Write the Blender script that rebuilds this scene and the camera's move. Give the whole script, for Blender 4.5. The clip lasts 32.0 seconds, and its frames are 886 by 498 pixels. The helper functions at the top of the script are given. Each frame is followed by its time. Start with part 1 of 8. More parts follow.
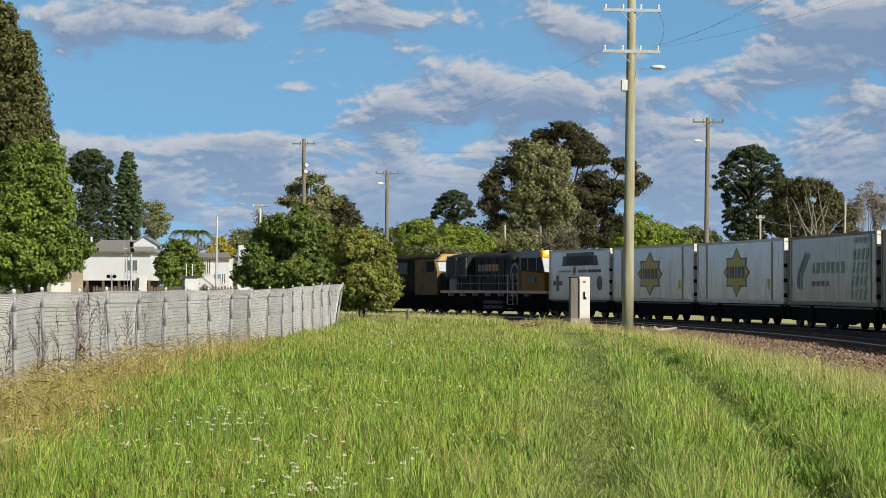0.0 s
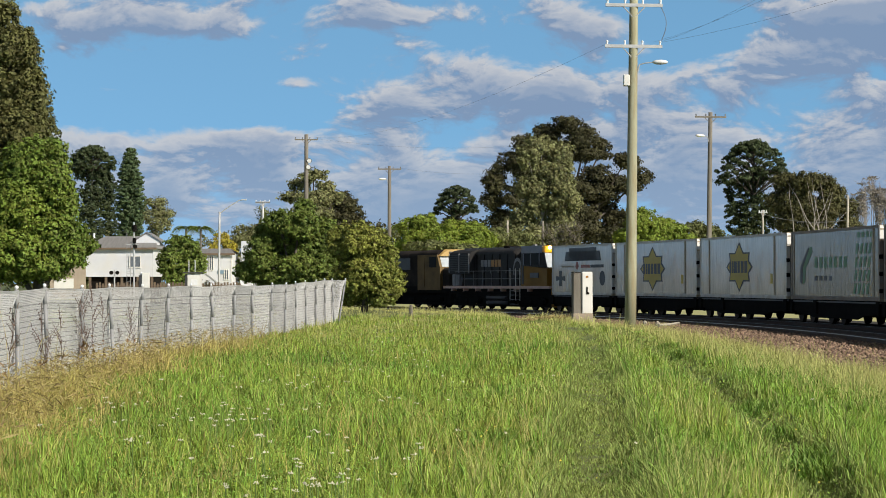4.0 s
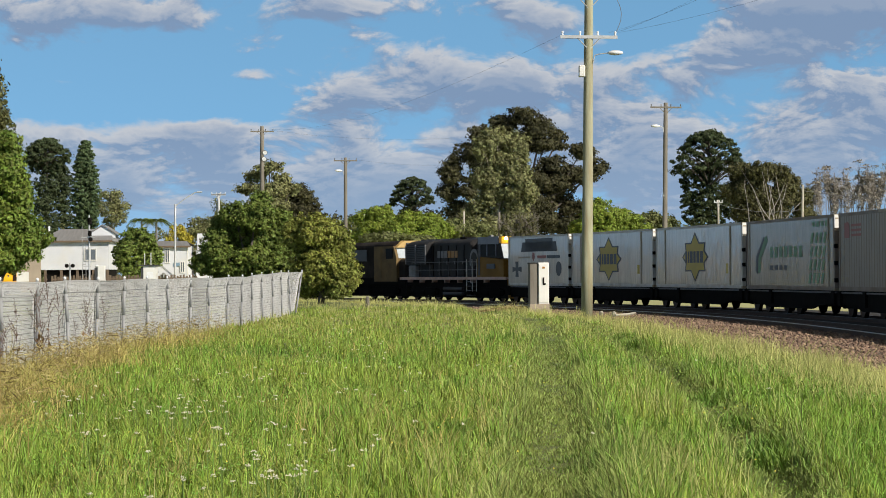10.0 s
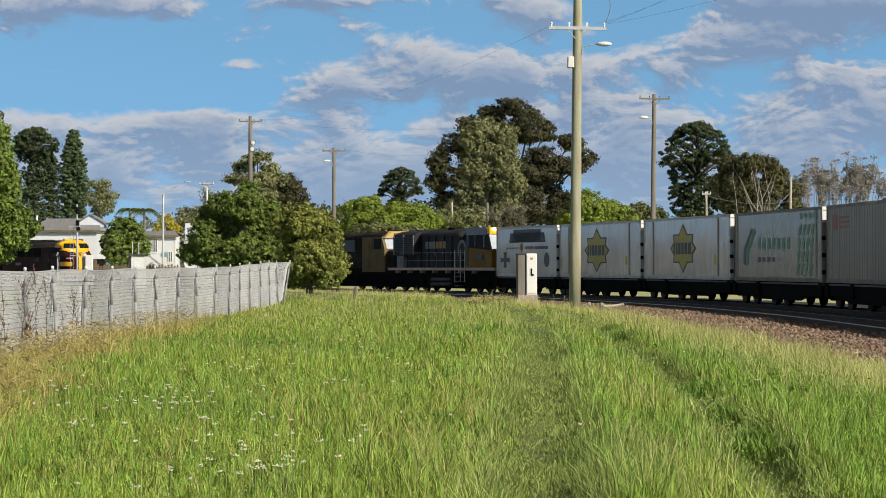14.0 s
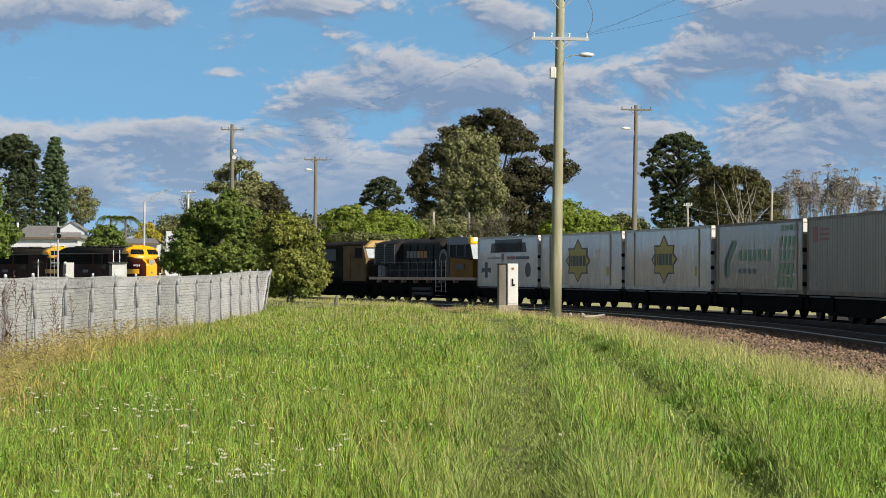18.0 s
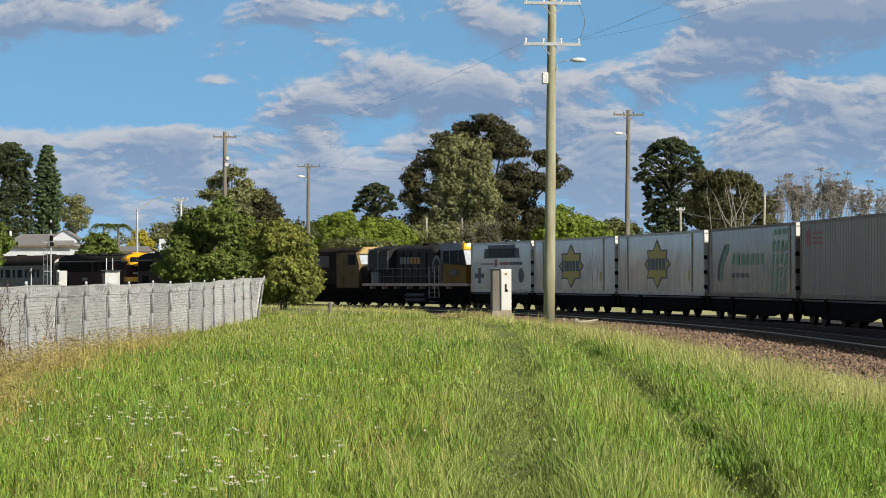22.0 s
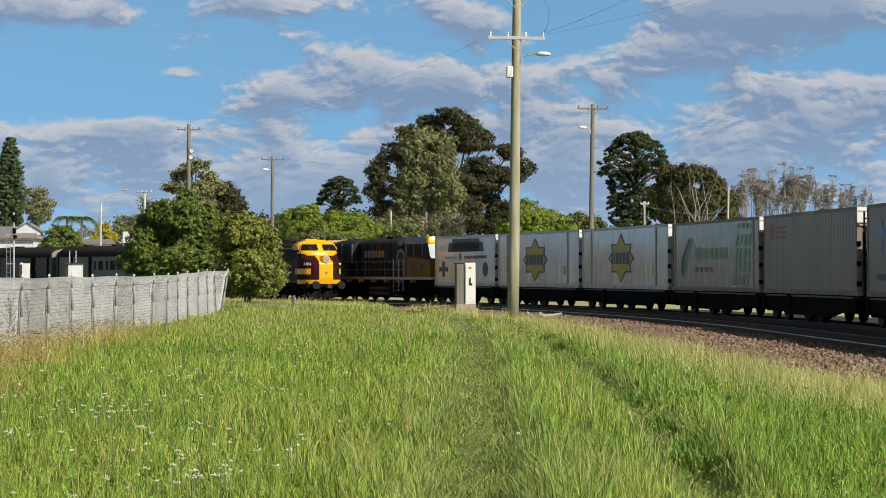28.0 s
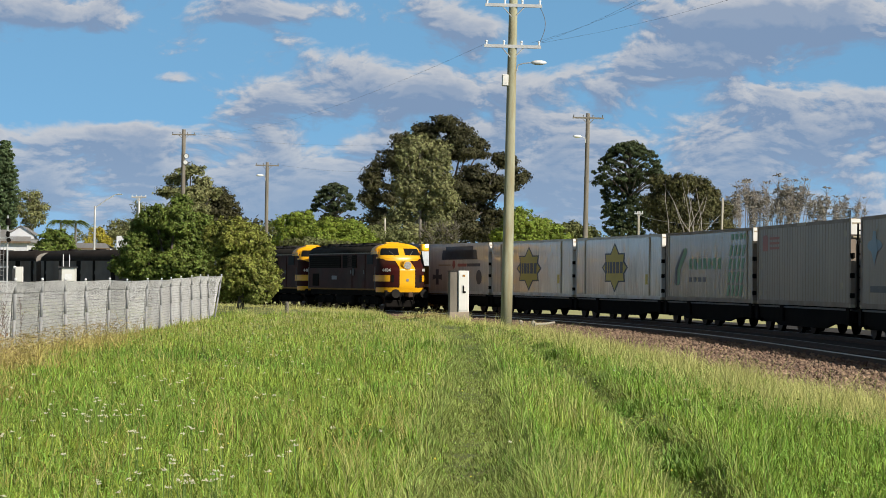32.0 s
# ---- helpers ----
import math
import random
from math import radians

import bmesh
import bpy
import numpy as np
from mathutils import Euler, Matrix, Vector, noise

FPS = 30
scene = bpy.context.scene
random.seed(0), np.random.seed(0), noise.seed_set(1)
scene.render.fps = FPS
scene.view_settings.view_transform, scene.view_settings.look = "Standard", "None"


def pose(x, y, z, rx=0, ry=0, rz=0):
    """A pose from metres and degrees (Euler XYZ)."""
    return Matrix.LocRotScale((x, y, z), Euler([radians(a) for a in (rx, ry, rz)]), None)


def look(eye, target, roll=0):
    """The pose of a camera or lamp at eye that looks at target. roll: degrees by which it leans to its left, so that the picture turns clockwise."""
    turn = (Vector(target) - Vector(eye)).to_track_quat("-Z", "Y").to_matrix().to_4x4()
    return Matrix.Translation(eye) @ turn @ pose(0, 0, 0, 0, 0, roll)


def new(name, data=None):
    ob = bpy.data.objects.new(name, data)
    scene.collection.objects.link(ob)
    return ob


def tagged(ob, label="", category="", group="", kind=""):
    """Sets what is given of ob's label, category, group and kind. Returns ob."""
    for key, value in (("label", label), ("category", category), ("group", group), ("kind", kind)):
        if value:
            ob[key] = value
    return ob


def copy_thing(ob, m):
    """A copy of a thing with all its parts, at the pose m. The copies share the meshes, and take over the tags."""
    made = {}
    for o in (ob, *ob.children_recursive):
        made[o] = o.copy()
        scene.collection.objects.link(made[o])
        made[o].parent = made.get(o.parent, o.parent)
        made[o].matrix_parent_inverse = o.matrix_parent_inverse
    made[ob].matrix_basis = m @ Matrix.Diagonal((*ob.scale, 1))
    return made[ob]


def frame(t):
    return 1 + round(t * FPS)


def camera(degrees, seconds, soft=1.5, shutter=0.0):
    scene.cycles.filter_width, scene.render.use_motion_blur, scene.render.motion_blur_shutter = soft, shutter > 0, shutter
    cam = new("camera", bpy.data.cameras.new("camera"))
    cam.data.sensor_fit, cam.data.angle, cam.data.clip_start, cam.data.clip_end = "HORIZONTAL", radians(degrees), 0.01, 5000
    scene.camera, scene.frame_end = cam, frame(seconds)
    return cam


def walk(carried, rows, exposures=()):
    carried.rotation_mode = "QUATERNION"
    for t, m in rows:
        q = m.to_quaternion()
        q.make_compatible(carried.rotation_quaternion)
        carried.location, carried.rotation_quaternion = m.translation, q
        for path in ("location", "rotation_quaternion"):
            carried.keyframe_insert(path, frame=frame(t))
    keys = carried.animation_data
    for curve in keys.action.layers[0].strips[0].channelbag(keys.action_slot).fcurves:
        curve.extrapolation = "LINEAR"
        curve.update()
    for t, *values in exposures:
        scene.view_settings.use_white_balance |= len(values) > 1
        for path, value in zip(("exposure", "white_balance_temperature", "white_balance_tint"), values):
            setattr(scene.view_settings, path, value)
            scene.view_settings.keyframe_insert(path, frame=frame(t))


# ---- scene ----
EYE = (0.0, 0.0, 1.6)


def aim(yaw, pitch, roll):
    """A pose at the eye: degrees to the right of +y, up, and of lean."""
    a, b = radians(yaw), radians(pitch)
    d = Vector((math.sin(a) * math.cos(b), math.cos(a) * math.cos(b), math.sin(b)))
    return look(EYE, Vector(EYE) + d * 10, roll)


cam = camera(23.0, 32.0, soft=0.9)
walk(cam, [(t, aim(y, p, r)) for t, y, p, r in (
    (0, 0.000, 0.976, 0.000), (0.5, -0.100, 0.921, -0.091), (1, -0.178, 0.899, -0.143), (1.5, -0.163, 0.940, -0.142),
    (2, -0.143, 0.976, -0.086), (2.5, -0.168, 0.985, -0.088), (3, -0.177, 0.972, -0.049), (3.5, -0.151, 0.929, -0.120),
    (5.5, 0.262, 0.682, 0.029), (6, 0.369, 0.715, 0.055), (6.5, 0.496, 0.754, 0.074), (7, 0.611, 0.801, 0.085),
    (7.5, 0.689, 0.851, 0.070), (8, 0.766, 0.864, 0.009), (8.5, 0.860, 0.840, -0.077), (9, 0.988, 0.782, -0.222),
    (9.5, 1.050, 0.710, -0.332), (10, 1.075, 0.622, -0.429), (10.5, 1.180, 0.523, -0.482), (11, 1.336, 0.459, -0.483),
    (11.5, 1.448, 0.425, -0.439), (12, 1.518, 0.381, -0.411), (12.5, 1.558, 0.336, -0.402), (13, 1.555, 0.297, -0.344),
    (13.5, 1.473, 0.308, -0.305), (14, 1.386, 0.374, -0.234), (14.5, 1.340, 0.466, -0.138), (16.5, 1.560, 0.405, -0.046),
    (17, 1.712, 0.453, -0.028), (17.5, 1.838, 0.529, 0.056), (18, 1.879, 0.626, 0.116), (18.5, 1.875, 0.671, 0.024),
    (19, 1.848, 0.674, -0.098), (19.5, 1.805, 0.663, -0.258), (20, 1.757, 0.630, -0.332), (20.5, 1.749, 0.625, -0.383),
    (21, 1.811, 0.667, -0.416), (21.5, 1.914, 0.753, -0.316), (22, 2.060, 0.783, -0.223), (22.5, 2.193, 0.737, -0.123),
    (23, 2.308, 0.705, -0.036), (23.5, 2.494, 0.682, 0.031), (24, 2.682, 0.679, 0.150), (24.5, 2.745, 0.712, 0.233),
    (25, 2.814, 0.736, 0.319), (25.5, 2.955, 0.751, 0.384), (27.5, 3.114, 0.598, -0.004), (28, 3.001, 0.610, -0.102),
    (28.5, 2.895, 0.575, -0.162), (29, 2.884, 0.535, -0.093), (29.5, 2.925, 0.543, 0.004), (30, 2.964, 0.607, 0.092),
    (30.5, 3.015, 0.640, 0.148), (31, 3.053, 0.659, 0.318), (31.5, 3.094, 0.717, 0.426), (32, 3.163, 0.812, 0.484)
)])

# ---- world, sun, exposure ----
SUN_AZ, SUN_EL = 133.8, 31.0   # bearing from +y towards +x, height


def build_world():
    w = bpy.data.worlds.new("world")
    scene.world = w
    w.use_nodes = True
    nt = w.node_tree
    nt.nodes.clear()
    N, L = nt.nodes.new, nt.links.new

    def math_node(op, a, b=None, clamp=False):
        n = N("ShaderNodeMath")
        n.operation, n.use_clamp = op, clamp
        for i, v in enumerate((a, b)):
            if v is None:
                continue
            if isinstance(v, (int, float)):
                n.inputs[i].default_value = v
            else:
                L(v, n.inputs[i])
        return n.outputs[0]

    sky = N("ShaderNodeTexSky")
    sky.sky_type, sky.sun_disc = "NISHITA", False
    sky.sun_elevation, sky.sun_rotation = radians(SUN_EL), radians(SUN_AZ)
    sky.air_density, sky.dust_density, sky.ozone_density = 1.1, 0.6, 1.6
    tc = N("ShaderNodeTexCoord")
    sep = N("ShaderNodeSeparateXYZ")
    L(tc.outputs["Generated"], sep.inputs[0])
    az = math_node("MULTIPLY", math_node("ARCTAN2", sep.outputs[0], sep.outputs[1]), 57.2958)
    el = math_node("MULTIPLY", math_node("ARCSINE", sep.outputs[2]), 57.2958)

    def cloud(du, dv):
        """Cloud thickness at a bearing and height, shifted by du, dv degrees."""
        u, v = math_node("ADD", az, du), math_node("ADD", el, dv)
        # clouds flatten into bands towards the horizon
        vv = math_node("POWER", math_node("MAXIMUM", math_node("ADD", v, 1.0), 0.05), 0.8)
        comb = N("ShaderNodeCombineXYZ")
        L(math_node("MULTIPLY", u, 0.27), comb.inputs[0])
        L(math_node("MULTIPLY", vv, 0.95), comb.inputs[1])
        comb.inputs[2].default_value = 3.7
        n1 = N("ShaderNodeTexNoise")
        n1.inputs["Scale"].default_value, n1.inputs["Detail"].default_value = 1.55, 7.0
        n1.inputs["Roughness"].default_value, n1.inputs["Distortion"].default_value = 0.58, 0.28
        L(comb.outputs[0], n1.inputs["Vector"])
        d = n1.outputs["Fac"]
        # broad weather: (bearing, height, spread, spread, thicker or thinner)
        for a0, e0, sa, se, k in WEATHER:
            da = math_node("DIVIDE", math_node("SUBTRACT", u, a0), sa)
            de = math_node("DIVIDE", math_node("SUBTRACT", v, e0), se)
            r2 = math_node("ADD", math_node("MULTIPLY", da, da), math_node("MULTIPLY", de, de))
            g = math_node("MULTIPLY", math_node("EXPONENT", math_node("MULTIPLY", r2, -1.0)), k)
            d = math_node("ADD", d, g)
        return d

    d0, d1, d2 = cloud(0, 0), cloud(0.12, 0.42), cloud(0.07, 0.13)
    mask = N("ShaderNodeMapRange")
    mask.interpolation_type = "SMOOTHSTEP"
    mask.inputs["From Min"].default_value, mask.inputs["From Max"].default_value = 0.46, 0.61
    L(d0, mask.inputs["Value"])
    lit = N("ShaderNodeMapRange")
    lit.inputs["From Min"].default_value, lit.inputs["From Max"].default_value = -0.035, 0.11
    L(math_node("ADD", math_node("MULTIPLY", math_node("SUBTRACT", d0, d1), 0.55), math_node("MULTIPLY", math_node("SUBTRACT", d0, d2), 1.0)), lit.inputs["Value"])
    # the thick middles of the clouds are grey
    thick = N("ShaderNodeMapRange")
    thick.inputs["From Min"].default_value, thick.inputs["From Max"].default_value = 0.60, 0.78
    thick.inputs["To Min"].default_value, thick.inputs["To Max"].default_value = 1.0, 0.22
    L(d0, thick.inputs["Value"])
    tone = N("ShaderNodeMix")
    tone.data_type = "RGBA"
    tone.inputs["A"].default_value = (2.05, 2.85, 4.3, 1)
    tone.inputs["B"].default_value = (5.5, 5.55, 5.8, 1)
    L(math_node("MULTIPLY", lit.outputs[0], thick.outputs[0]), tone.inputs["Factor"])
    mix = N("ShaderNodeMix")
    mix.data_type = "RGBA"
    L(math_node("MULTIPLY", mask.outputs[0], 0.9), mix.inputs["Factor"])
    # the clear blue of a clean-aired afternoon, drawn down to the skyline
    lift = N("ShaderNodeVectorMath")
    lift.operation = "ADD"
    lift.inputs[1].default_value = (0, 0, 0.42)
    L(tc.outputs["Generated"], lift.inputs[0])
    L(lift.outputs[0], sky.inputs["Vector"])
    # brightest low down; the unseen sky above is dimmed to deepen shadows
    gain = N("ShaderNodeMapRange")
    gain.inputs["From Min"].default_value, gain.inputs["From Max"].default_value = 9.0, 48.0
    gain.inputs["To Min"].default_value, gain.inputs["To Max"].default_value = 1.0, 0.115
    L(el, gain.inputs["Value"])
    tint, scaled = N("ShaderNodeVectorMath"), N("ShaderNodeVectorMath")
    tint.operation, scaled.operation = "MULTIPLY", "SCALE"
    tint.inputs[1].default_value = (1.6, 2.15, 2.05)
    L(sky.outputs[0], tint.inputs[0])
    L(tint.outputs[0], mix.inputs["A"])
    L(tone.outputs["Result"], mix.inputs["B"])
    # pale haze along the skyline
    haze, hz = N("ShaderNodeMapRange"), N("ShaderNodeMix")
    haze.inputs["From Min"].default_value, haze.inputs["From Max"].default_value = 0.0, 4.0
    haze.inputs["To Min"].default_value, haze.inputs["To Max"].default_value = 0.55, 0.0
    L(el, haze.inputs["Value"])
    hz.data_type = "RGBA"
    hz.inputs["B"].default_value = (3.6, 4.9, 6.6, 1)
    L(haze.outputs[0], hz.inputs["Factor"])
    L(mix.outputs["Result"], hz.inputs["A"])
    # even warm white veil overhead, beyond the view, added to neutralise blue fill
    over, ov = N("ShaderNodeMapRange"), N("ShaderNodeMix")
    over.inputs["From Min"].default_value, over.inputs["From Max"].default_value = 9.5, 30.0
    over.inputs["To Max"].default_value = 0.8
    L(el, over.inputs["Value"])
    ov.data_type = "RGBA"
    ov.inputs["B"].default_value = (3.9, 3.5, 3.0, 1)
    L(over.outputs[0], ov.inputs["Factor"])
    L(hz.outputs["Result"], ov.inputs["A"])
    bg, out = N("ShaderNodeBackground"), N("ShaderNodeOutputWorld")
    bg.inputs["Strength"].default_value = 0.105
    L(ov.outputs["Result"], scaled.inputs[0])
    L(gain.outputs[0], scaled.inputs["Scale"])
    L(scaled.outputs[0], bg.inputs["Color"])
    L(bg.outputs[0], out.inputs[0])


WEATHER = (
    (-8.0, 5.0, 6.0, 0.85, -0.22),
    (-7.2, 6.75, 2.2, 0.42, 0.20),
    (-1.1, 6.95, 1.8, 0.28, 0.20),
    (3.8, 6.8, 1.1, 0.5, 0.22),
    (12.2, 6.8, 3.0, 0.55, 0.28),
    (9.9, 6.0, 1.6, 0.38, 0.16),
    (6.7, 6.5, 1.5, 0.65, -0.20),
    (1.6, 6.4, 1.1, 0.6, -0.20),
    (-3.9, 5.2, 0.8, 0.22, 0.24),
    (2.0, 4.8, 4.6, 0.65, 0.19),
    (12.5, 4.9, 3.0, 0.38, 0.15),
    (-5.5, 3.7, 3.5, 0.38, 0.20),
    (-6.0, 2.5, 6.5, 0.8, 0.17),
    (6.5, 3.2, 7.5, 1.1, 0.16),
    (13.5, 4.0, 2.0, 0.5, 0.10),
    (2.0, 2.0, 12.0, 0.7, 0.08),
)
build_world()
sun = new("sun", bpy.data.lights.new("sun", "SUN"))
sun.data.energy, sun.data.angle, sun.data.color = 5.35, radians(0.55), (1.0, 0.92, 0.79)
_a, _e = radians(SUN_AZ), radians(SUN_EL)
sun.matrix_world = look((0, 0, 60), (-math.sin(_a) * math.cos(_e), -math.cos(_a) * math.cos(_e), 60 - math.sin(_e)))
scene.view_settings.exposure = 0.0


# ---- materials ----
def material(name, a, b=None, rough=0.7, metal=0.0, scale=4.0, fine=40.0, bump=0.0, island=0.0, obj_random=0.0, stain=None, stain_scale=1.2, stain_amount=0.35, spec=0.5, stretch=(1, 1, 1), sheer=0.0, coords="Object", ripple=0.0):
    """A surface: two colours mixed by coarse and fine noise, stains, random change per piece, fine relief."""
    b = b or tuple(c * 0.8 for c in a)
    m = bpy.data.materials.new(name)
    m.use_nodes = True
    nt = m.node_tree
    N, L = nt.nodes.new, nt.links.new
    p = nt.nodes["Principled BSDF"]
    p.inputs["Roughness"].default_value, p.inputs["Metallic"].default_value = rough, metal
    p.inputs["Specular IOR Level"].default_value = spec
    tc, mp = N("ShaderNodeTexCoord"), N("ShaderNodeMapping")
    mp.inputs["Scale"].default_value = stretch
    L(tc.outputs[coords], mp.inputs[0])
    n1, n2 = N("ShaderNodeTexNoise"), N("ShaderNodeTexNoise")
    for n, s in ((n1, scale), (n2, fine)):
        n.inputs["Scale"].default_value, n.inputs["Detail"].default_value = s, 4.0
        L(mp.outputs[0], n.inputs["Vector"])
    add = N("ShaderNodeMath")
    add.operation = "MULTIPLY_ADD"
    L(n2.outputs["Fac"], add.inputs[0])
    add.inputs[1].default_value = 0.45
    L(n1.outputs["Fac"], add.inputs[2])
    r = N("ShaderNodeMapRange")
    r.inputs["From Min"].default_value, r.inputs["From Max"].default_value = 0.5, 0.95
    L(add.outputs[0], r.inputs["Value"])
    mix = N("ShaderNodeMix")
    mix.data_type = "RGBA"
    mix.inputs["A"].default_value, mix.inputs["B"].default_value = (*a, 1), (*b, 1)
    L(r.outputs[0], mix.inputs["Factor"])
    col = mix.outputs["Result"]
    if stain:
        n3, r3, m3 = N("ShaderNodeTexNoise"), N("ShaderNodeMapRange"), N("ShaderNodeMix")
        n3.inputs["Scale"].default_value, n3.inputs["Detail"].default_value = stain_scale, 6.0
        L(mp.outputs[0], n3.inputs["Vector"])
        r3.inputs["From Min"].default_value, r3.inputs["From Max"].default_value = 0.48, 0.72
        r3.inputs["To Max"].default_value = stain_amount * 2
        L(n3.outputs["Fac"], r3.inputs["Value"])
        m3.data_type = "RGBA"
        L(r3.outputs[0], m3.inputs["Factor"])
        L(col, m3.inputs["A"])
        m3.inputs["B"].default_value = (*stain, 1)
        col = m3.outputs["Result"]
    for amount, node, socket in ((island, "ShaderNodeNewGeometry", "Random Per Island"), (obj_random, "ShaderNodeObjectInfo", "Random")):
        if not amount:
            continue
        g, rr, h = N(node), N("ShaderNodeMapRange"), N("ShaderNodeHueSaturation")
        rr.inputs["To Min"].default_value, rr.inputs["To Max"].default_value = 1 - amount, 1 + amount
        L(g.outputs[socket], rr.inputs["Value"])
        L(rr.outputs[0], h.inputs["Value"])
        L(col, h.inputs["Color"])
        if node == "ShaderNodeNewGeometry":
            r4 = N("ShaderNodeMapRange")
            r4.inputs["To Min"].default_value, r4.inputs["To Max"].default_value = 0.5 - amount * 0.035, 0.5 + amount * 0.035
            L(g.outputs[socket], r4.inputs["Value"])
            L(r4.outputs[0], h.inputs["Hue"])
        col = h.outputs["Color"]
    L(col, p.inputs["Base Color"])
    if bump:
        bp = N("ShaderNodeBump")
        bp.inputs["Strength"].default_value, bp.inputs["Distance"].default_value = bump, 0.02
        L(add.outputs[0], bp.inputs["Height"])
        L(bp.outputs[0], p.inputs["Normal"])
    if ripple:
        # buckled sheet: tall narrow waves that break up what it mirrors
        wm, wn, wb = N("ShaderNodeMapping"), N("ShaderNodeTexNoise"), N("ShaderNodeBump")
        wm.inputs["Scale"].default_value = (3.2, 1.0, 0.55)
        L(tc.outputs[coords], wm.inputs[0])
        wn.inputs["Scale"].default_value, wn.inputs["Detail"].default_value = 1.6, 2.0
        L(wm.outputs[0], wn.inputs["Vector"])
        wb.inputs["Strength"].default_value, wb.inputs["Distance"].default_value = 1.0, ripple
        L(wn.outputs["Fac"], wb.inputs["Height"])
        L(wb.outputs[0], p.inputs["Normal"])
        p.inputs["Coat Weight"].default_value, p.inputs["Coat Roughness"].default_value = 0.3, 0.06
        L(wb.outputs[0], p.inputs["Coat Normal"])
    if sheer:
        t, ms = N("ShaderNodeBsdfTranslucent"), N("ShaderNodeMixShader")
        L(col, t.inputs["Color"])
        ms.inputs[0].default_value = sheer
        L(p.outputs[0], ms.inputs[1])
        L(t.outputs[0], ms.inputs[2])
        L(ms.outputs[0], nt.nodes["Material Output"].inputs[0])
    return m


def leafy(name, a, b, island=0.45, scale=0.35):
    return material(name, a, b, rough=0.6, scale=scale, fine=2.0, island=island, sheer=0.16, spec=0.25)


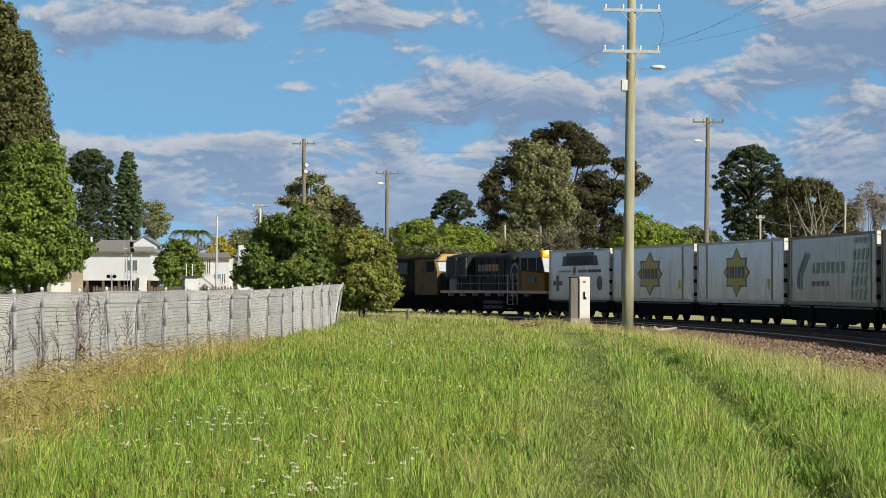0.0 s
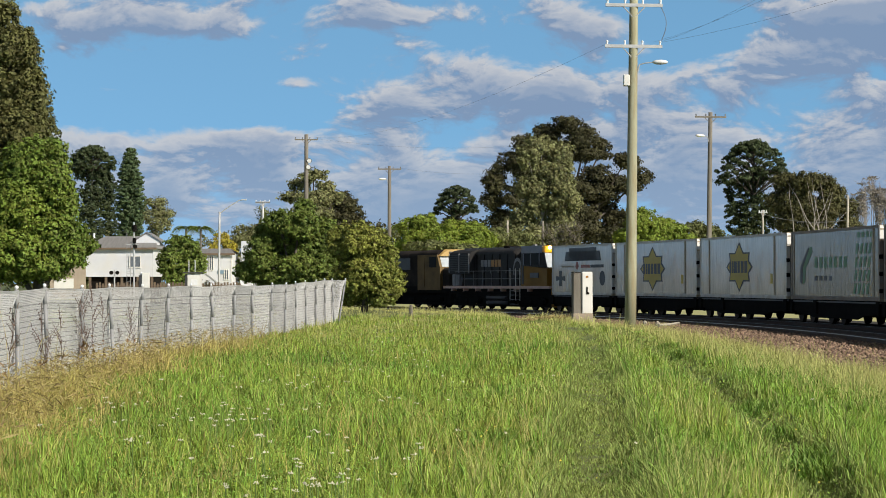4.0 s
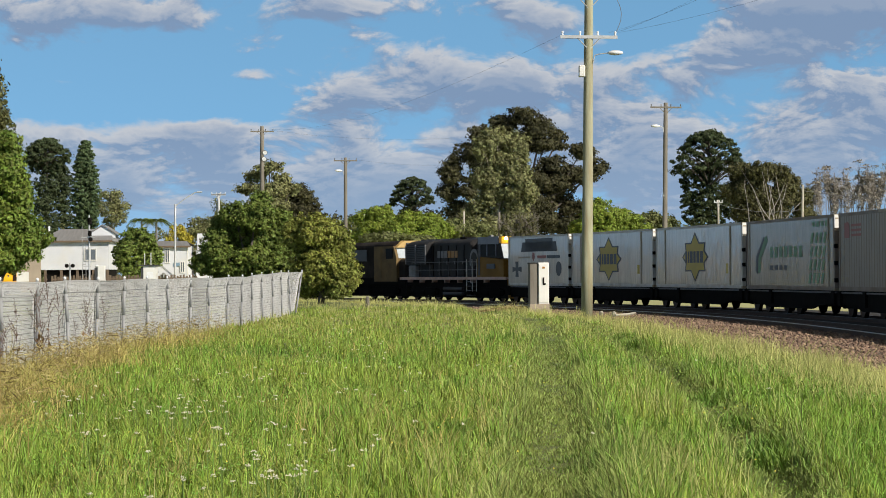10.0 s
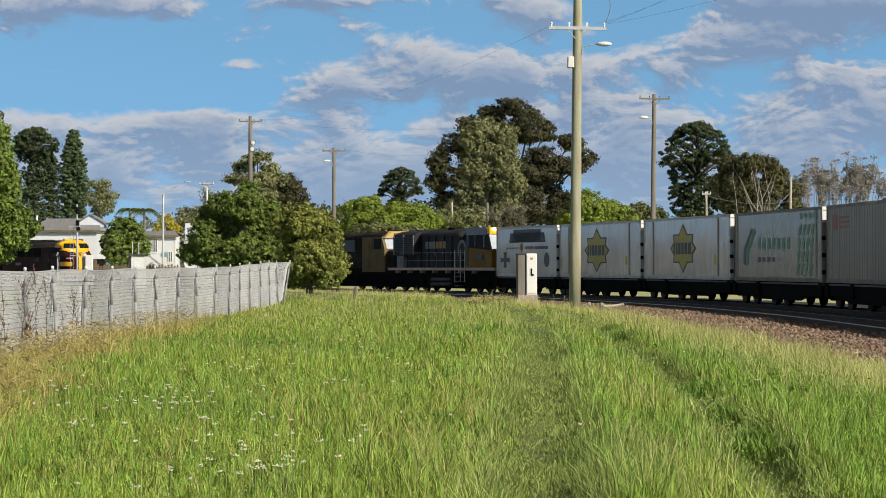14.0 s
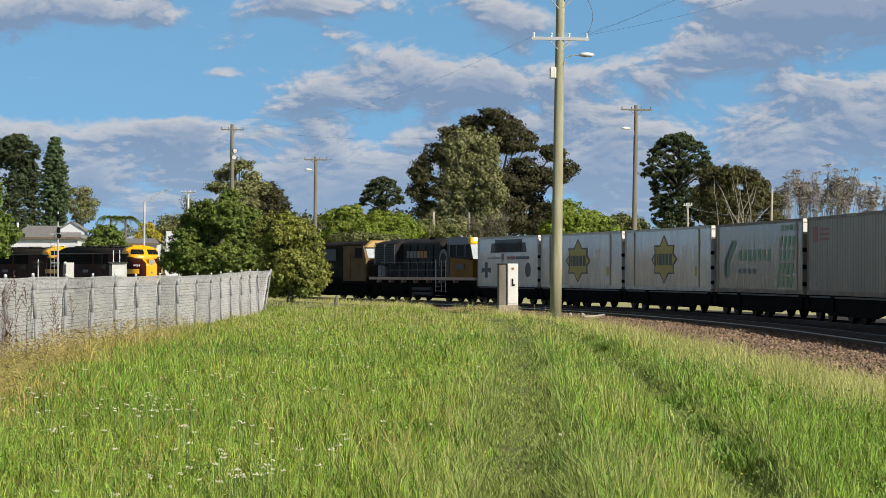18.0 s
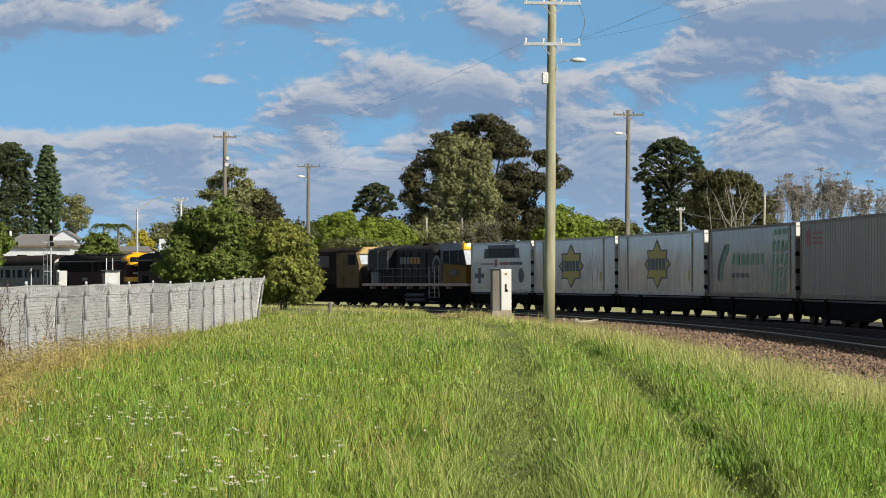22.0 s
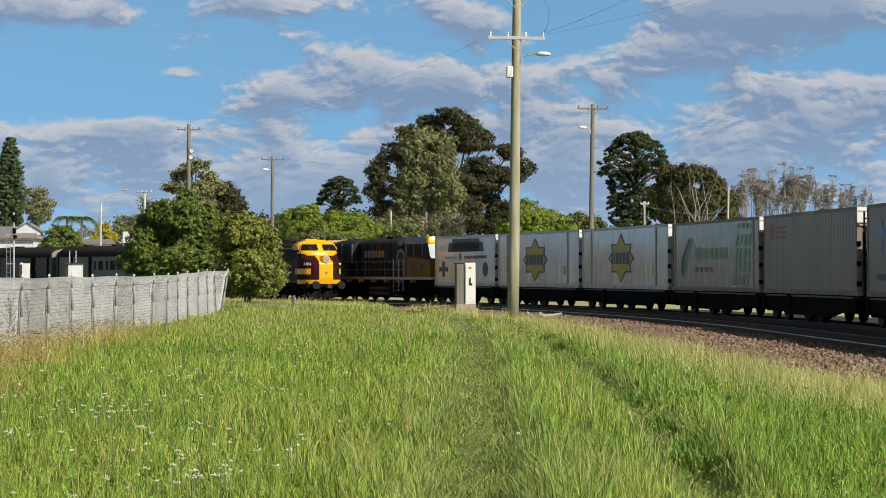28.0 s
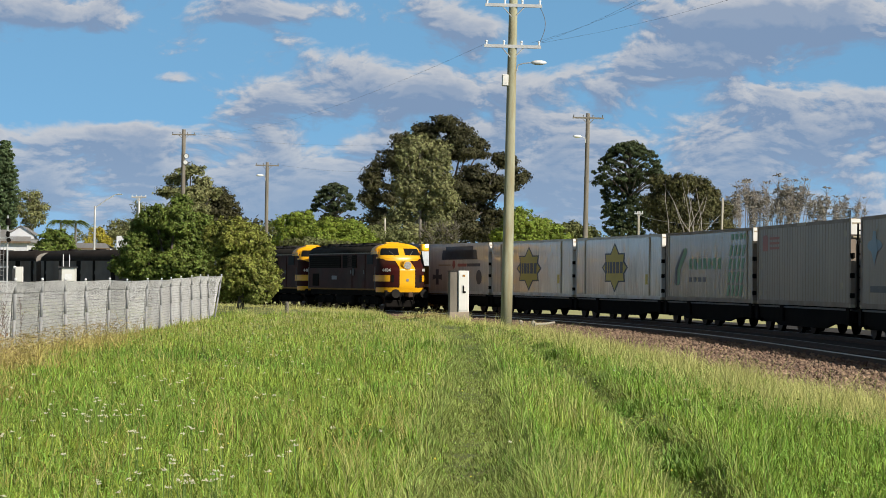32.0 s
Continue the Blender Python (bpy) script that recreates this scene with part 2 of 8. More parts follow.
M = dict(
    soil=material("soil_grass", (0.10, 0.13, 0.032), (0.06, 0.085, 0.021), rough=0.95, scale=0.25, fine=9.0, bump=0.5, stain=(0.2, 0.19, 0.07), stain_scale=0.09),
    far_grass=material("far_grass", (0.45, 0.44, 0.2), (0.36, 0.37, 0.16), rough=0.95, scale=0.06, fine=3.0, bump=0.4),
    # one stone in two tones: bed darkened as in shadow, shoulder paler as sunlit
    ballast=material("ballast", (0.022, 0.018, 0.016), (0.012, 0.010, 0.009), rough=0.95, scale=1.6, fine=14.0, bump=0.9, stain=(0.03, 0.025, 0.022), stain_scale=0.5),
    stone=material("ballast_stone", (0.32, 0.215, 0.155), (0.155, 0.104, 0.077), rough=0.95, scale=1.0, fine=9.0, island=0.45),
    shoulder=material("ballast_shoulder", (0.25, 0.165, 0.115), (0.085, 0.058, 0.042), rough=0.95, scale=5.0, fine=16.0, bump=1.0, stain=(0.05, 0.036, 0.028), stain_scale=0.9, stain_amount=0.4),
    rail=material("rail_steel", (0.10, 0.06, 0.045), (0.06, 0.04, 0.03), rough=0.75, metal=0.4, scale=6),
    railtop=material("rail_top", (0.5, 0.5, 0.51), (0.36, 0.36, 0.37), rough=0.45, metal=1.0, scale=3),
    sleeper=material("concrete_sleeper", (0.045, 0.039, 0.035), (0.028, 0.024, 0.022), rough=0.9, scale=3, obj_random=0.12),
    galv=material("galvanised", (0.56, 0.57, 0.58), (0.44, 0.45, 0.47), rough=0.55, metal=0.35, scale=2, fine=30),
    mesh_wire=material("mesh_wire", (0.60, 0.60, 0.60), (0.48, 0.48, 0.49), rough=0.6, metal=0.15, scale=0.6, fine=20, obj_random=0.14),
    fence_post=material("fence_post", (0.35, 0.355, 0.365), (0.27, 0.275, 0.285), rough=0.7, metal=0.1, scale=2, fine=20),
    line_wire=material("line_wire", (0.13, 0.13, 0.135), (0.09, 0.09, 0.095), rough=0.7, scale=3),
    pole=material("pole_wood", (0.41, 0.40, 0.28), (0.27, 0.27, 0.185), rough=0.9, scale=1.0, fine=16, bump=0.5, stretch=(6, 6, 0.6), stain=(0.33, 0.26, 0.14), stain_scale=1.0),
    oldpole=material("old_pole_wood", (0.235, 0.215, 0.185), (0.14, 0.125, 0.105), rough=0.95, scale=1.0, fine=14, bump=0.6, stretch=(6, 6, 0.5)),
    steel=material("steel_grey", (0.2, 0.2, 0.2), (0.14, 0.14, 0.145), rough=0.5, metal=0.5),
    lampglass=material("lamp_glass", (0.85, 0.86, 0.88), (0.75, 0.76, 0.78), rough=0.2),
    wire=material("wire", (0.16, 0.16, 0.17), rough=0.6),
    bark=material("bark", (0.125, 0.105, 0.09), (0.065, 0.055, 0.047), rough=0.95, scale=2, fine=12, bump=0.6, stretch=(3, 3, 0.7)),
    greybark=material("grey_bark", (0.36, 0.33, 0.31), (0.24, 0.215, 0.2), rough=0.9, scale=1.2, fine=9),
    palebark=material("pale_bark", (0.50, 0.46, 0.40), (0.30, 0.27, 0.23), rough=0.9, scale=1.2, fine=9, bump=0.4, stretch=(3, 3, 0.7)),
    leaf_bush=leafy("leaf_bush", (0.20, 0.25, 0.05), (0.085, 0.125, 0.028), island=0.6),
    leaf_bush2=leafy("leaf_bush_warm", (0.28, 0.29, 0.06), (0.13, 0.155, 0.035), island=0.6),
    leaf_bright=leafy("leaf_bright", (0.20, 0.255, 0.04), (0.085, 0.135, 0.026), island=0.6),
    leaf_olive=leafy("leaf_olive", (0.185, 0.20, 0.075), (0.115, 0.13, 0.05)),
    leaf_dark=leafy("leaf_dark", (0.075, 0.098, 0.042), (0.045, 0.062, 0.03)),
    leaf_gum=leafy("leaf_gum", (0.088, 0.084, 0.038), (0.045, 0.045, 0.024)),
    leaf_brown=leafy("leaf_brown", (0.17, 0.165, 0.055), (0.095, 0.10, 0.035)),
    leaf_gumwarm=leafy("leaf_gum_warm", (0.125, 0.12, 0.05), (0.07, 0.07, 0.032)),
    leaf_pale=leafy("leaf_pale", (0.27, 0.27, 0.12), (0.13, 0.14, 0.06), island=0.6),
    leaf_grey=leafy("leaf_grey", (0.34, 0.31, 0.265), (0.23, 0.21, 0.18)),
    leaf_lime=leafy("leaf_lime", (0.25, 0.31, 0.045), (0.15, 0.205, 0.032)),
    leaf_yellow=leafy("leaf_yellow", (0.578, 0.459, 0.051), (0.34, 0.306, 0.051)),
    leaf_pine=leafy("leaf_pine", (0.11, 0.155, 0.07), (0.065, 0.10, 0.046)),
    black=material("undergear_black", (0.008, 0.0075, 0.007), (0.014, 0.012, 0.011), rough=0.9, spec=0.08, scale=3),
    darkgrey=material("dark_grey_paint", (0.06, 0.06, 0.065), (0.04, 0.04, 0.042), rough=0.5, scale=2),
)


# ---- mesh helpers ----
def part(name, bm, mat, parent=None, label="", smooth=False):
    me = bpy.data.meshes.new(name)
    bm.to_mesh(me)
    bm.free()
    for m in (mat if isinstance(mat, (list, tuple)) else (mat,)):
        me.materials.append(m)
    if smooth:
        me.polygons.foreach_set("use_smooth", [True] * len(me.polygons))
    ob = new(name, me)
    ob.parent = parent
    if label:
        ob["label"] = label
    return ob


def raw(name, verts, faces, mat, parent=None, smooth=False):
    """A mesh from arrays of points and of equal-sided faces."""
    verts, faces = np.asarray(verts, dtype=np.float32), np.asarray(faces, dtype=np.int32)
    me = bpy.data.meshes.new(name)
    k = faces.shape[1]
    me.vertices.add(len(verts))
    me.vertices.foreach_set("co", verts.ravel())
    me.loops.add(faces.size)
    me.loops.foreach_set("vertex_index", faces.ravel())
    me.polygons.add(len(faces))
    me.polygons.foreach_set("loop_start", np.arange(0, faces.size, k, dtype=np.int32))
    me.update(calc_edges=True)
    me.materials.append(mat)
    if smooth:
        me.polygons.foreach_set("use_smooth", np.ones(len(faces), dtype=bool))
    ob = new(name, me)
    ob.parent = parent
    return ob


def thing(name, m, label, category, group="", kind=""):
    ob = new(name)
    ob.matrix_world = m
    return tagged(ob, label, category, group, kind)


def box(bm, x0, x1, y0, y1, z0, z1, bevel=0.0):
    r = bmesh.ops.create_cube(bm, size=1.0, matrix=Matrix.Translation(((x0 + x1) / 2, (y0 + y1) / 2, (z0 + z1) / 2)) @ Matrix.Diagonal((abs(x1 - x0), abs(y1 - y0), abs(z1 - z0), 1)))
    if bevel:
        es = list({e for v in r["verts"] for e in v.link_edges})
        bmesh.ops.bevel(bm, geom=es, offset=bevel, segments=1, affect="EDGES")
    return bm


def boxed(*a, **k):
    return box(bmesh.new(), *a, **k)


def rod(bm, p, q, r0, r1=None, n=8):
    """A tapered round bar from p to q."""
    p, q = Vector(p), Vector(q)
    d = q - p
    m = Matrix.Translation((p + q) / 2) @ d.to_track_quat("Z", "Y").to_matrix().to_4x4()
    bmesh.ops.create_cone(bm, cap_ends=True, segments=n, radius1=r0, radius2=r0 if r1 is None else r1, depth=d.length, matrix=m)
    return bm


def rodded(*a, **k):
    return rod(bmesh.new(), *a, **k)


def bent(bm, pts, r, n=6):
    for p, q in zip(pts[:-1], pts[1:]):
        rod(bm, p, q, r, r, n)
    return bm


def ball(bm, c, r, n=8, squash=1.0):
    bmesh.ops.create_uvsphere(bm, u_segments=n, v_segments=max(4, n // 2 + 1), radius=r, matrix=Matrix.Translation(c) @ Matrix.Diagonal((1, 1, squash, 1)))
    return bm


def loft(rings, closed=True, caps=True):
    """A skin over rings of equally many points."""
    bm = bmesh.new()
    vs = [[bm.verts.new(p) for p in ring] for ring in rings]
    n = len(rings[0])
    for a, b in zip(vs[:-1], vs[1:]):
        for i in range(n if closed else n - 1):
            j = (i + 1) % n
            bm.faces.new((a[i], a[j], b[j], b[i]))
    if caps and closed:
        bm.faces.new(vs[0][::-1])
        bm.faces.new(vs[-1])
    bmesh.ops.recalc_face_normals(bm, faces=bm.faces)
    return bm


def sheet(pts_rows):
    return loft(pts_rows, closed=False, caps=False)


def prism(outline, axis, a, b):
    """An outline of (u, v) pairs pushed from a to b along an axis ('x', 'y' or 'z')."""
    put = {"x": lambda u, v, w: (w, u, v), "y": lambda u, v, w: (u, w, v), "z": lambda u, v, w: (u, v, w)}[axis]
    return loft([[put(u, v, a) for u, v in outline], [put(u, v, b) for u, v in outline]])


# ---- plan: two tracks, a curve that runs out into a straight ----
CURVE = Vector((-180.0, 65.0, 0.0))   # the curve's centre
R_NEAR, R_FAR = 194.0, 198.2          # the two centre lines
RAIL_Z = -0.18                        # top of rail


def on_track(radius, s, z=RAIL_Z):
    """The pose on a track at arc s (metres along the far track's angle scale): local +x runs on along the track, -y faces the meadow."""
    th = max(-s, 0.0) / R_FAR
    return pose(CURVE.x + radius * math.cos(th), CURVE.y + radius * math.sin(th) - max(s, 0.0), z, 0, 0, math.degrees(th) - 90)


def spot(bearing, dist, z=0.0, turn=0.0):
    """A pose at a bearing (degrees right of +y) and a distance along +y from the eye."""
    return pose(dist * math.tan(radians(bearing)), dist, z, 0, 0, turn)


def smooth01(a, b, x):
    t = np.clip((x - a) / (b - a), 0, 1)
    return t * t * (3 - 2 * t)


def across(x, y):
    """Distance from the curve's centre line; past the curve's end the tracks run on straight."""
    return np.where(y > CURVE.y, np.hypot(x - CURVE.x, y - CURVE.y), x - CURVE.x)


def rut_a(y):
    return np.interp(y, [14, 17.5, 27.6, 40, 50, 62, 72, 84], [0.95, 1.2, 1.9, 2.75, 3.45, 4.0, 4.2, 3.3])


def rut_b(y):
    return np.interp(y, [14, 15.3, 23.4, 27.6, 35.5, 54, 66, 80], [2.62, 2.78, 3.5, 3.8, 4.3, 5.05, 5.45, 5.7])


def ground_z(x, y):
    """Height of the ground: level by the camera, a little lower along the tracks, softly uneven."""
    r = across(x, y)
    z = -0.45 * smooth01(185, 190, r)
    # two wheel ruts pressed into the meadow
    z = z - (0.03 * np.exp(-((x - rut_a(y)) / 0.36) ** 2) + 0.09 * np.exp(-((x - rut_b(y)) / 0.26) ** 2)) * (y > 10) * (1 - smooth01(62, 80, y))
    return z + 0.035 * np.sin(x * 0.9 + 0.31 * y) * np.sin(y * 0.37 - x * 0.2) * (1 - smooth01(183, 188, r)) * (r < 230)


def build_ground():
    xs = np.unique(np.concatenate([np.linspace(-40, -8, 40), np.linspace(-8, 0.6, 20), np.linspace(0.6, 6.0, 46), np.linspace(6.0, 40, 42), np.linspace(40, 300, 40), np.linspace(-300, -40, 40), np.geomspace(300, 3500, 14), -np.geomspace(300, 3500, 14)]))
    ys = np.unique(np.concatenate([np.linspace(-20, 130, 181), np.linspace(130, 420, 60), np.geomspace(420, 4500, 16), -np.geomspace(20, 3000, 14)]))
    X, Y = np.meshgrid(xs, ys)
    Z = ground_z(X, Y)
    v = np.stack([X.ravel(), Y.ravel(), Z.ravel()], -1)
    n = len(xs)
    i = (np.arange(len(ys) - 1)[:, None] * n + np.arange(n - 1)[None]).ravel()
    g = raw("ground", v, np.stack([i, i + 1, i + 1 + n, i + n], -1), M["soil"], smooth=True)
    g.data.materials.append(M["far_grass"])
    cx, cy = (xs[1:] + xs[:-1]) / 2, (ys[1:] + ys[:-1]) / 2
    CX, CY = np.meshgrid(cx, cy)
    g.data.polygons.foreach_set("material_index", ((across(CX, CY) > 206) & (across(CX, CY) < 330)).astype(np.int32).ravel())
    tagged(g, "level green grassland reaching to the horizon", "ground", kind="structure")


def swept(profile, radius, s0, s1, step=1.5):
    """A cross-section of (offset outward, z) pairs swept along a track, in world space."""
    n = max(2, int((s1 - s0) / step))
    rings = []
    for k in range(n + 1):
        a = s0 + (s1 - s0) * k / n
        th = max(-a, 0.0) / R_FAR
        c, s = math.cos(th), math.sin(th)
        rings.append([(CURVE.x + (radius + o) * c, CURVE.y + (radius + o) * s - max(a, 0.0), z) for o, z in profile])
    return loft(rings)


def build_tracks():
    # the bed's colour carries the shadow that the goods train casts on it
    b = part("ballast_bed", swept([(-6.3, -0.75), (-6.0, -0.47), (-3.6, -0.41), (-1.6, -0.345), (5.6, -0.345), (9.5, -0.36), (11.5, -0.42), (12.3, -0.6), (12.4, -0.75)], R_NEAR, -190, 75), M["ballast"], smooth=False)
    tagged(b, "crushed stone ballast under two curved tracks, coloured dark as in shadow", "ballast", kind="structure")
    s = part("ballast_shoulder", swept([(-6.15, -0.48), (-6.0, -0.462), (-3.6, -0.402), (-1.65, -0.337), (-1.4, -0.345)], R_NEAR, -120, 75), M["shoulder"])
    tagged(s, "brown crushed stone shoulder beside the near track, coloured paler as sunlit", "ballast", kind="structure")
    for name, radius in (("track_near", R_NEAR), ("track_far", R_FAR)):
        t = tagged(new(name), "curved railway track with steel rails on sleepers", "railway track", kind="structure")
        for side in (-0.7525, 0.7525):
            z = RAIL_Z
            prof = [(side - 0.07, z - 0.16), (side + 0.07, z - 0.16), (side + 0.07, z - 0.145), (side + 0.012, z - 0.12), (side + 0.012, z - 0.045), (side + 0.036, z - 0.035), (side + 0.036, z - 0.004), (side - 0.036, z - 0.004), (side - 0.036, z - 0.035), (side - 0.012, z - 0.045), (side - 0.012, z - 0.12), (side - 0.07, z - 0.145)]
            r = part("rail", swept(prof, radius, -185, 70), M["rail"], t, "brown rusted steel rail")
            # glint put into colour: one head deep and bright, the other three darkened
            worn = 0.018 if name == "track_near" and side < 0 else 0.006
            part("rail_head", swept([(side - 0.039, z - worn), (side + 0.039, z - worn), (side + 0.037, z), (side - 0.037, z)], radius, -185, 70), M["railtop" if worn > 0.01 else "steel"], r, "polished rail head, its shine set by colour")


def build_sleepers():
    """Concrete sleepers of the near track where it passes closest."""
    me = bpy.data.meshes.new("sleeper")
    bm = boxed(-0.12, 0.12, -1.25, 1.25, -0.13, 0.0, bevel=0.02)
    bm.to_mesh(me)
    bm.free()
    me.materials.append(M["sleeper"])
    t = bpy.data.objects["track_near"]
    for k in range(210):
        o = new("sleeper", me)
        o.parent = t
        o.matrix_basis = on_track(R_NEAR, -85 + 0.66 * k, RAIL_Z - 0.148)


def build_stones():
    """Loose stones over the near shoulder of the ballast."""
    rng = np.random.default_rng(5)
    n = 34000
    a = 52 - 110 * rng.random(n) ** 1.15
    th = np.maximum(-a, 0) / R_FAR
    o = -6.2 + 5.4 * rng.random(n)
    z = np.interp(o, [-6.3, -6.0, -3.6, -1.6, 0], [-0.48, -0.47, -0.41, -0.345, -0.345])
    c = np.stack([CURVE.x + (R_NEAR + o) * np.cos(th), CURVE.y + (R_NEAR + o) * np.sin(th) - np.maximum(a, 0), z + 0.01], -1)
    base = np.array([(1, 0, 0), (-1, 0, 0), (0, 1, 0), (0, -1, 0), (0, 0, 1), (0, 0, -1)], float)
    v = base[None] * (0.7 + 0.6 * rng.random((n, 6, 1))) + 0.35 * rng.standard_normal((n, 6, 3))
    size = 0.028 + 0.05 * rng.random((n, 1, 1)) ** 2
    v = c[:, None] + v * size * np.array([1, 1, 0.75])
    f = np.array([(0, 2, 4), (2, 1, 4), (1, 3, 4), (3, 0, 4), (2, 0, 5), (1, 2, 5), (3, 1, 5), (0, 3, 5)])
    s = raw("ballast_stones", v.reshape(-1, 3), (f[None] + 6 * np.arange(n)[:, None, None]).reshape(-1, 3), M["stone"])
    tagged(s, "loose reddish-brown crushed stones beside the rail", "stones", kind="stuff")


def tubes(lines, radius, n=3):
    """Thin bars along many lines at once: points (lines, k, 3)."""
    lines = np.asarray(lines, float)
    N, K, _ = lines.shape
    d = np.gradient(lines, axis=1)
    d /= np.linalg.norm(d, axis=2, keepdims=True) + 1e-9
    up = np.where(np.abs(d[..., 2:3]) > 0.9, np.array([1.0, 0, 0]), np.array([0, 0, 1.0]))
    a = np.cross(d, up)
    a /= np.linalg.norm(a, axis=2, keepdims=True) + 1e-9
    b = np.cross(d, a)
    ang = np.arange(n) * 2 * math.pi / n
    rr = np.asarray(radius, float)
    if rr.ndim == 0:
        rr = np.full((N, K), float(rr))
    v = lines[:, :, None] + rr[:, :, None, None] * (a[:, :, None] * np.cos(ang)[None, None, :, None] + b[:, :, None] * np.sin(ang)[None, None, :, None])
    idx = np.arange(N * K * n).reshape(N, K, n)
    j = np.roll(np.arange(n), -1)
    f = np.stack([idx[:, :-1, :], idx[:, :-1, j], idx[:, 1:, j], idx[:, 1:, :]], -1).reshape(-1, 4)
    return v.reshape(-1, 3), f


# ---- fence ----
FENCE = ((-4.6, 12.0), (-5.1, 20.0), (-5.75, 27.0), (-6.2, 34.0), (-6.2, 45.0), (-5.65, 58.0), (-5.15, 66.0), (-4.85, 75.0), (-4.35, 87.0))


def fence_line(l):
    """Plan and top height of the fence at l metres from its near end."""
    p = np.array(FENCE)
    d = np.concatenate([[0], np.cumsum(np.hypot(*np.diff(p, axis=0).T))])
    x, y = np.interp(l, d, p[:, 0]), np.interp(l, d, p[:, 1])
    top = 1.5 + 0.17 * smooth01(62, 87, y) + 0.012 * np.sin(y * 0.8)
    return x, y, top


def fence_point(l, h):
    """A point of the mesh: h from 0 at the foot to 1 at the top, whose last stretch leans out over the meadow."""
    x, y, top = fence_line(l)
    lean = 0.11 * np.clip((h - 0.84) / 0.16, 0, 1)
    return np.stack([x + lean, y + 0 * h, -0.03 + (top + 0.03) * h], -1)


def build_fence():
    f = thing("fence", pose(0, 0, 0), "grey galvanised chain-link fence with leaning posts, along the grass", "fence")
    end = 76.0
    rng = random.Random(4)
    posts = [min(0.6 + 3.45 * k, end) for k in range(23)]
    lean = [rng.uniform(-0.16, 0.16) for _ in posts]
    lean[-1] = 0.45
    K, pitch = 6, 0.045
    h = np.array([0, 0.2, 0.4, 0.62, 0.84, 1.0])[None]

    def bay(l, q):
        """A point of the stretched mesh: it follows the lean of the posts on either side."""
        p = fence_point(l, q)
        p[..., 1] += np.interp(l, posts, lean) * q
        p[..., 0] += np.interp(l, posts, out) * q
        return p

    out = [rng.uniform(-0.09, 0.09) for _ in posts]
    out[-1] = 0.26
    levels = [0.03 + 0.051 * k for k in range(17)] + [0.995]
    for a, b in zip(posts[:-1], posts[1:]):
        lines = []
        for sgn in (1, -1):
            starts = np.arange(a - 1.45, b + 1.45, pitch)[:, None]
            l = starts + sgn * 1.45 * h
            ok = (l.max(1) > a) & (l.min(1) < b)
            # wires end at the posts
            l = np.clip(l[ok], a, b)
            lines.append(bay(l, h + 0 * l))
        v, q = tubes(np.concatenate(lines), 0.0027)
        raw("wire_mesh", v, q, M["mesh_wire"], f)
        l = np.linspace(a, b, 5)
        for k, hh in enumerate(levels):
            v, q = tubes(bay(l, hh + rng.uniform(-0.005, 0.005) + 0 * l)[None], 0.005, 4)
            raw("line_wire", v, q, M["line_wire" if k < 17 else "mesh_wire"], f)
    for k, l in enumerate(posts):
        pts = bay(np.full(4, l), np.array([0, 0.5, 0.84, 1.01]))
        pts[:, 0] += np.array([0.075, 0.075, 0.065, -0.05])
        p = part("post", bent(bmesh.new(), [tuple(q) for q in pts], 0.034, 8), M["fence_post"], f, smooth=True)
        part("cap", ball(bmesh.new(), tuple(pts[-1] + np.array([0, 0, 0.03])), 0.03, 8), M["lampglass"], p, "white rounded cap")


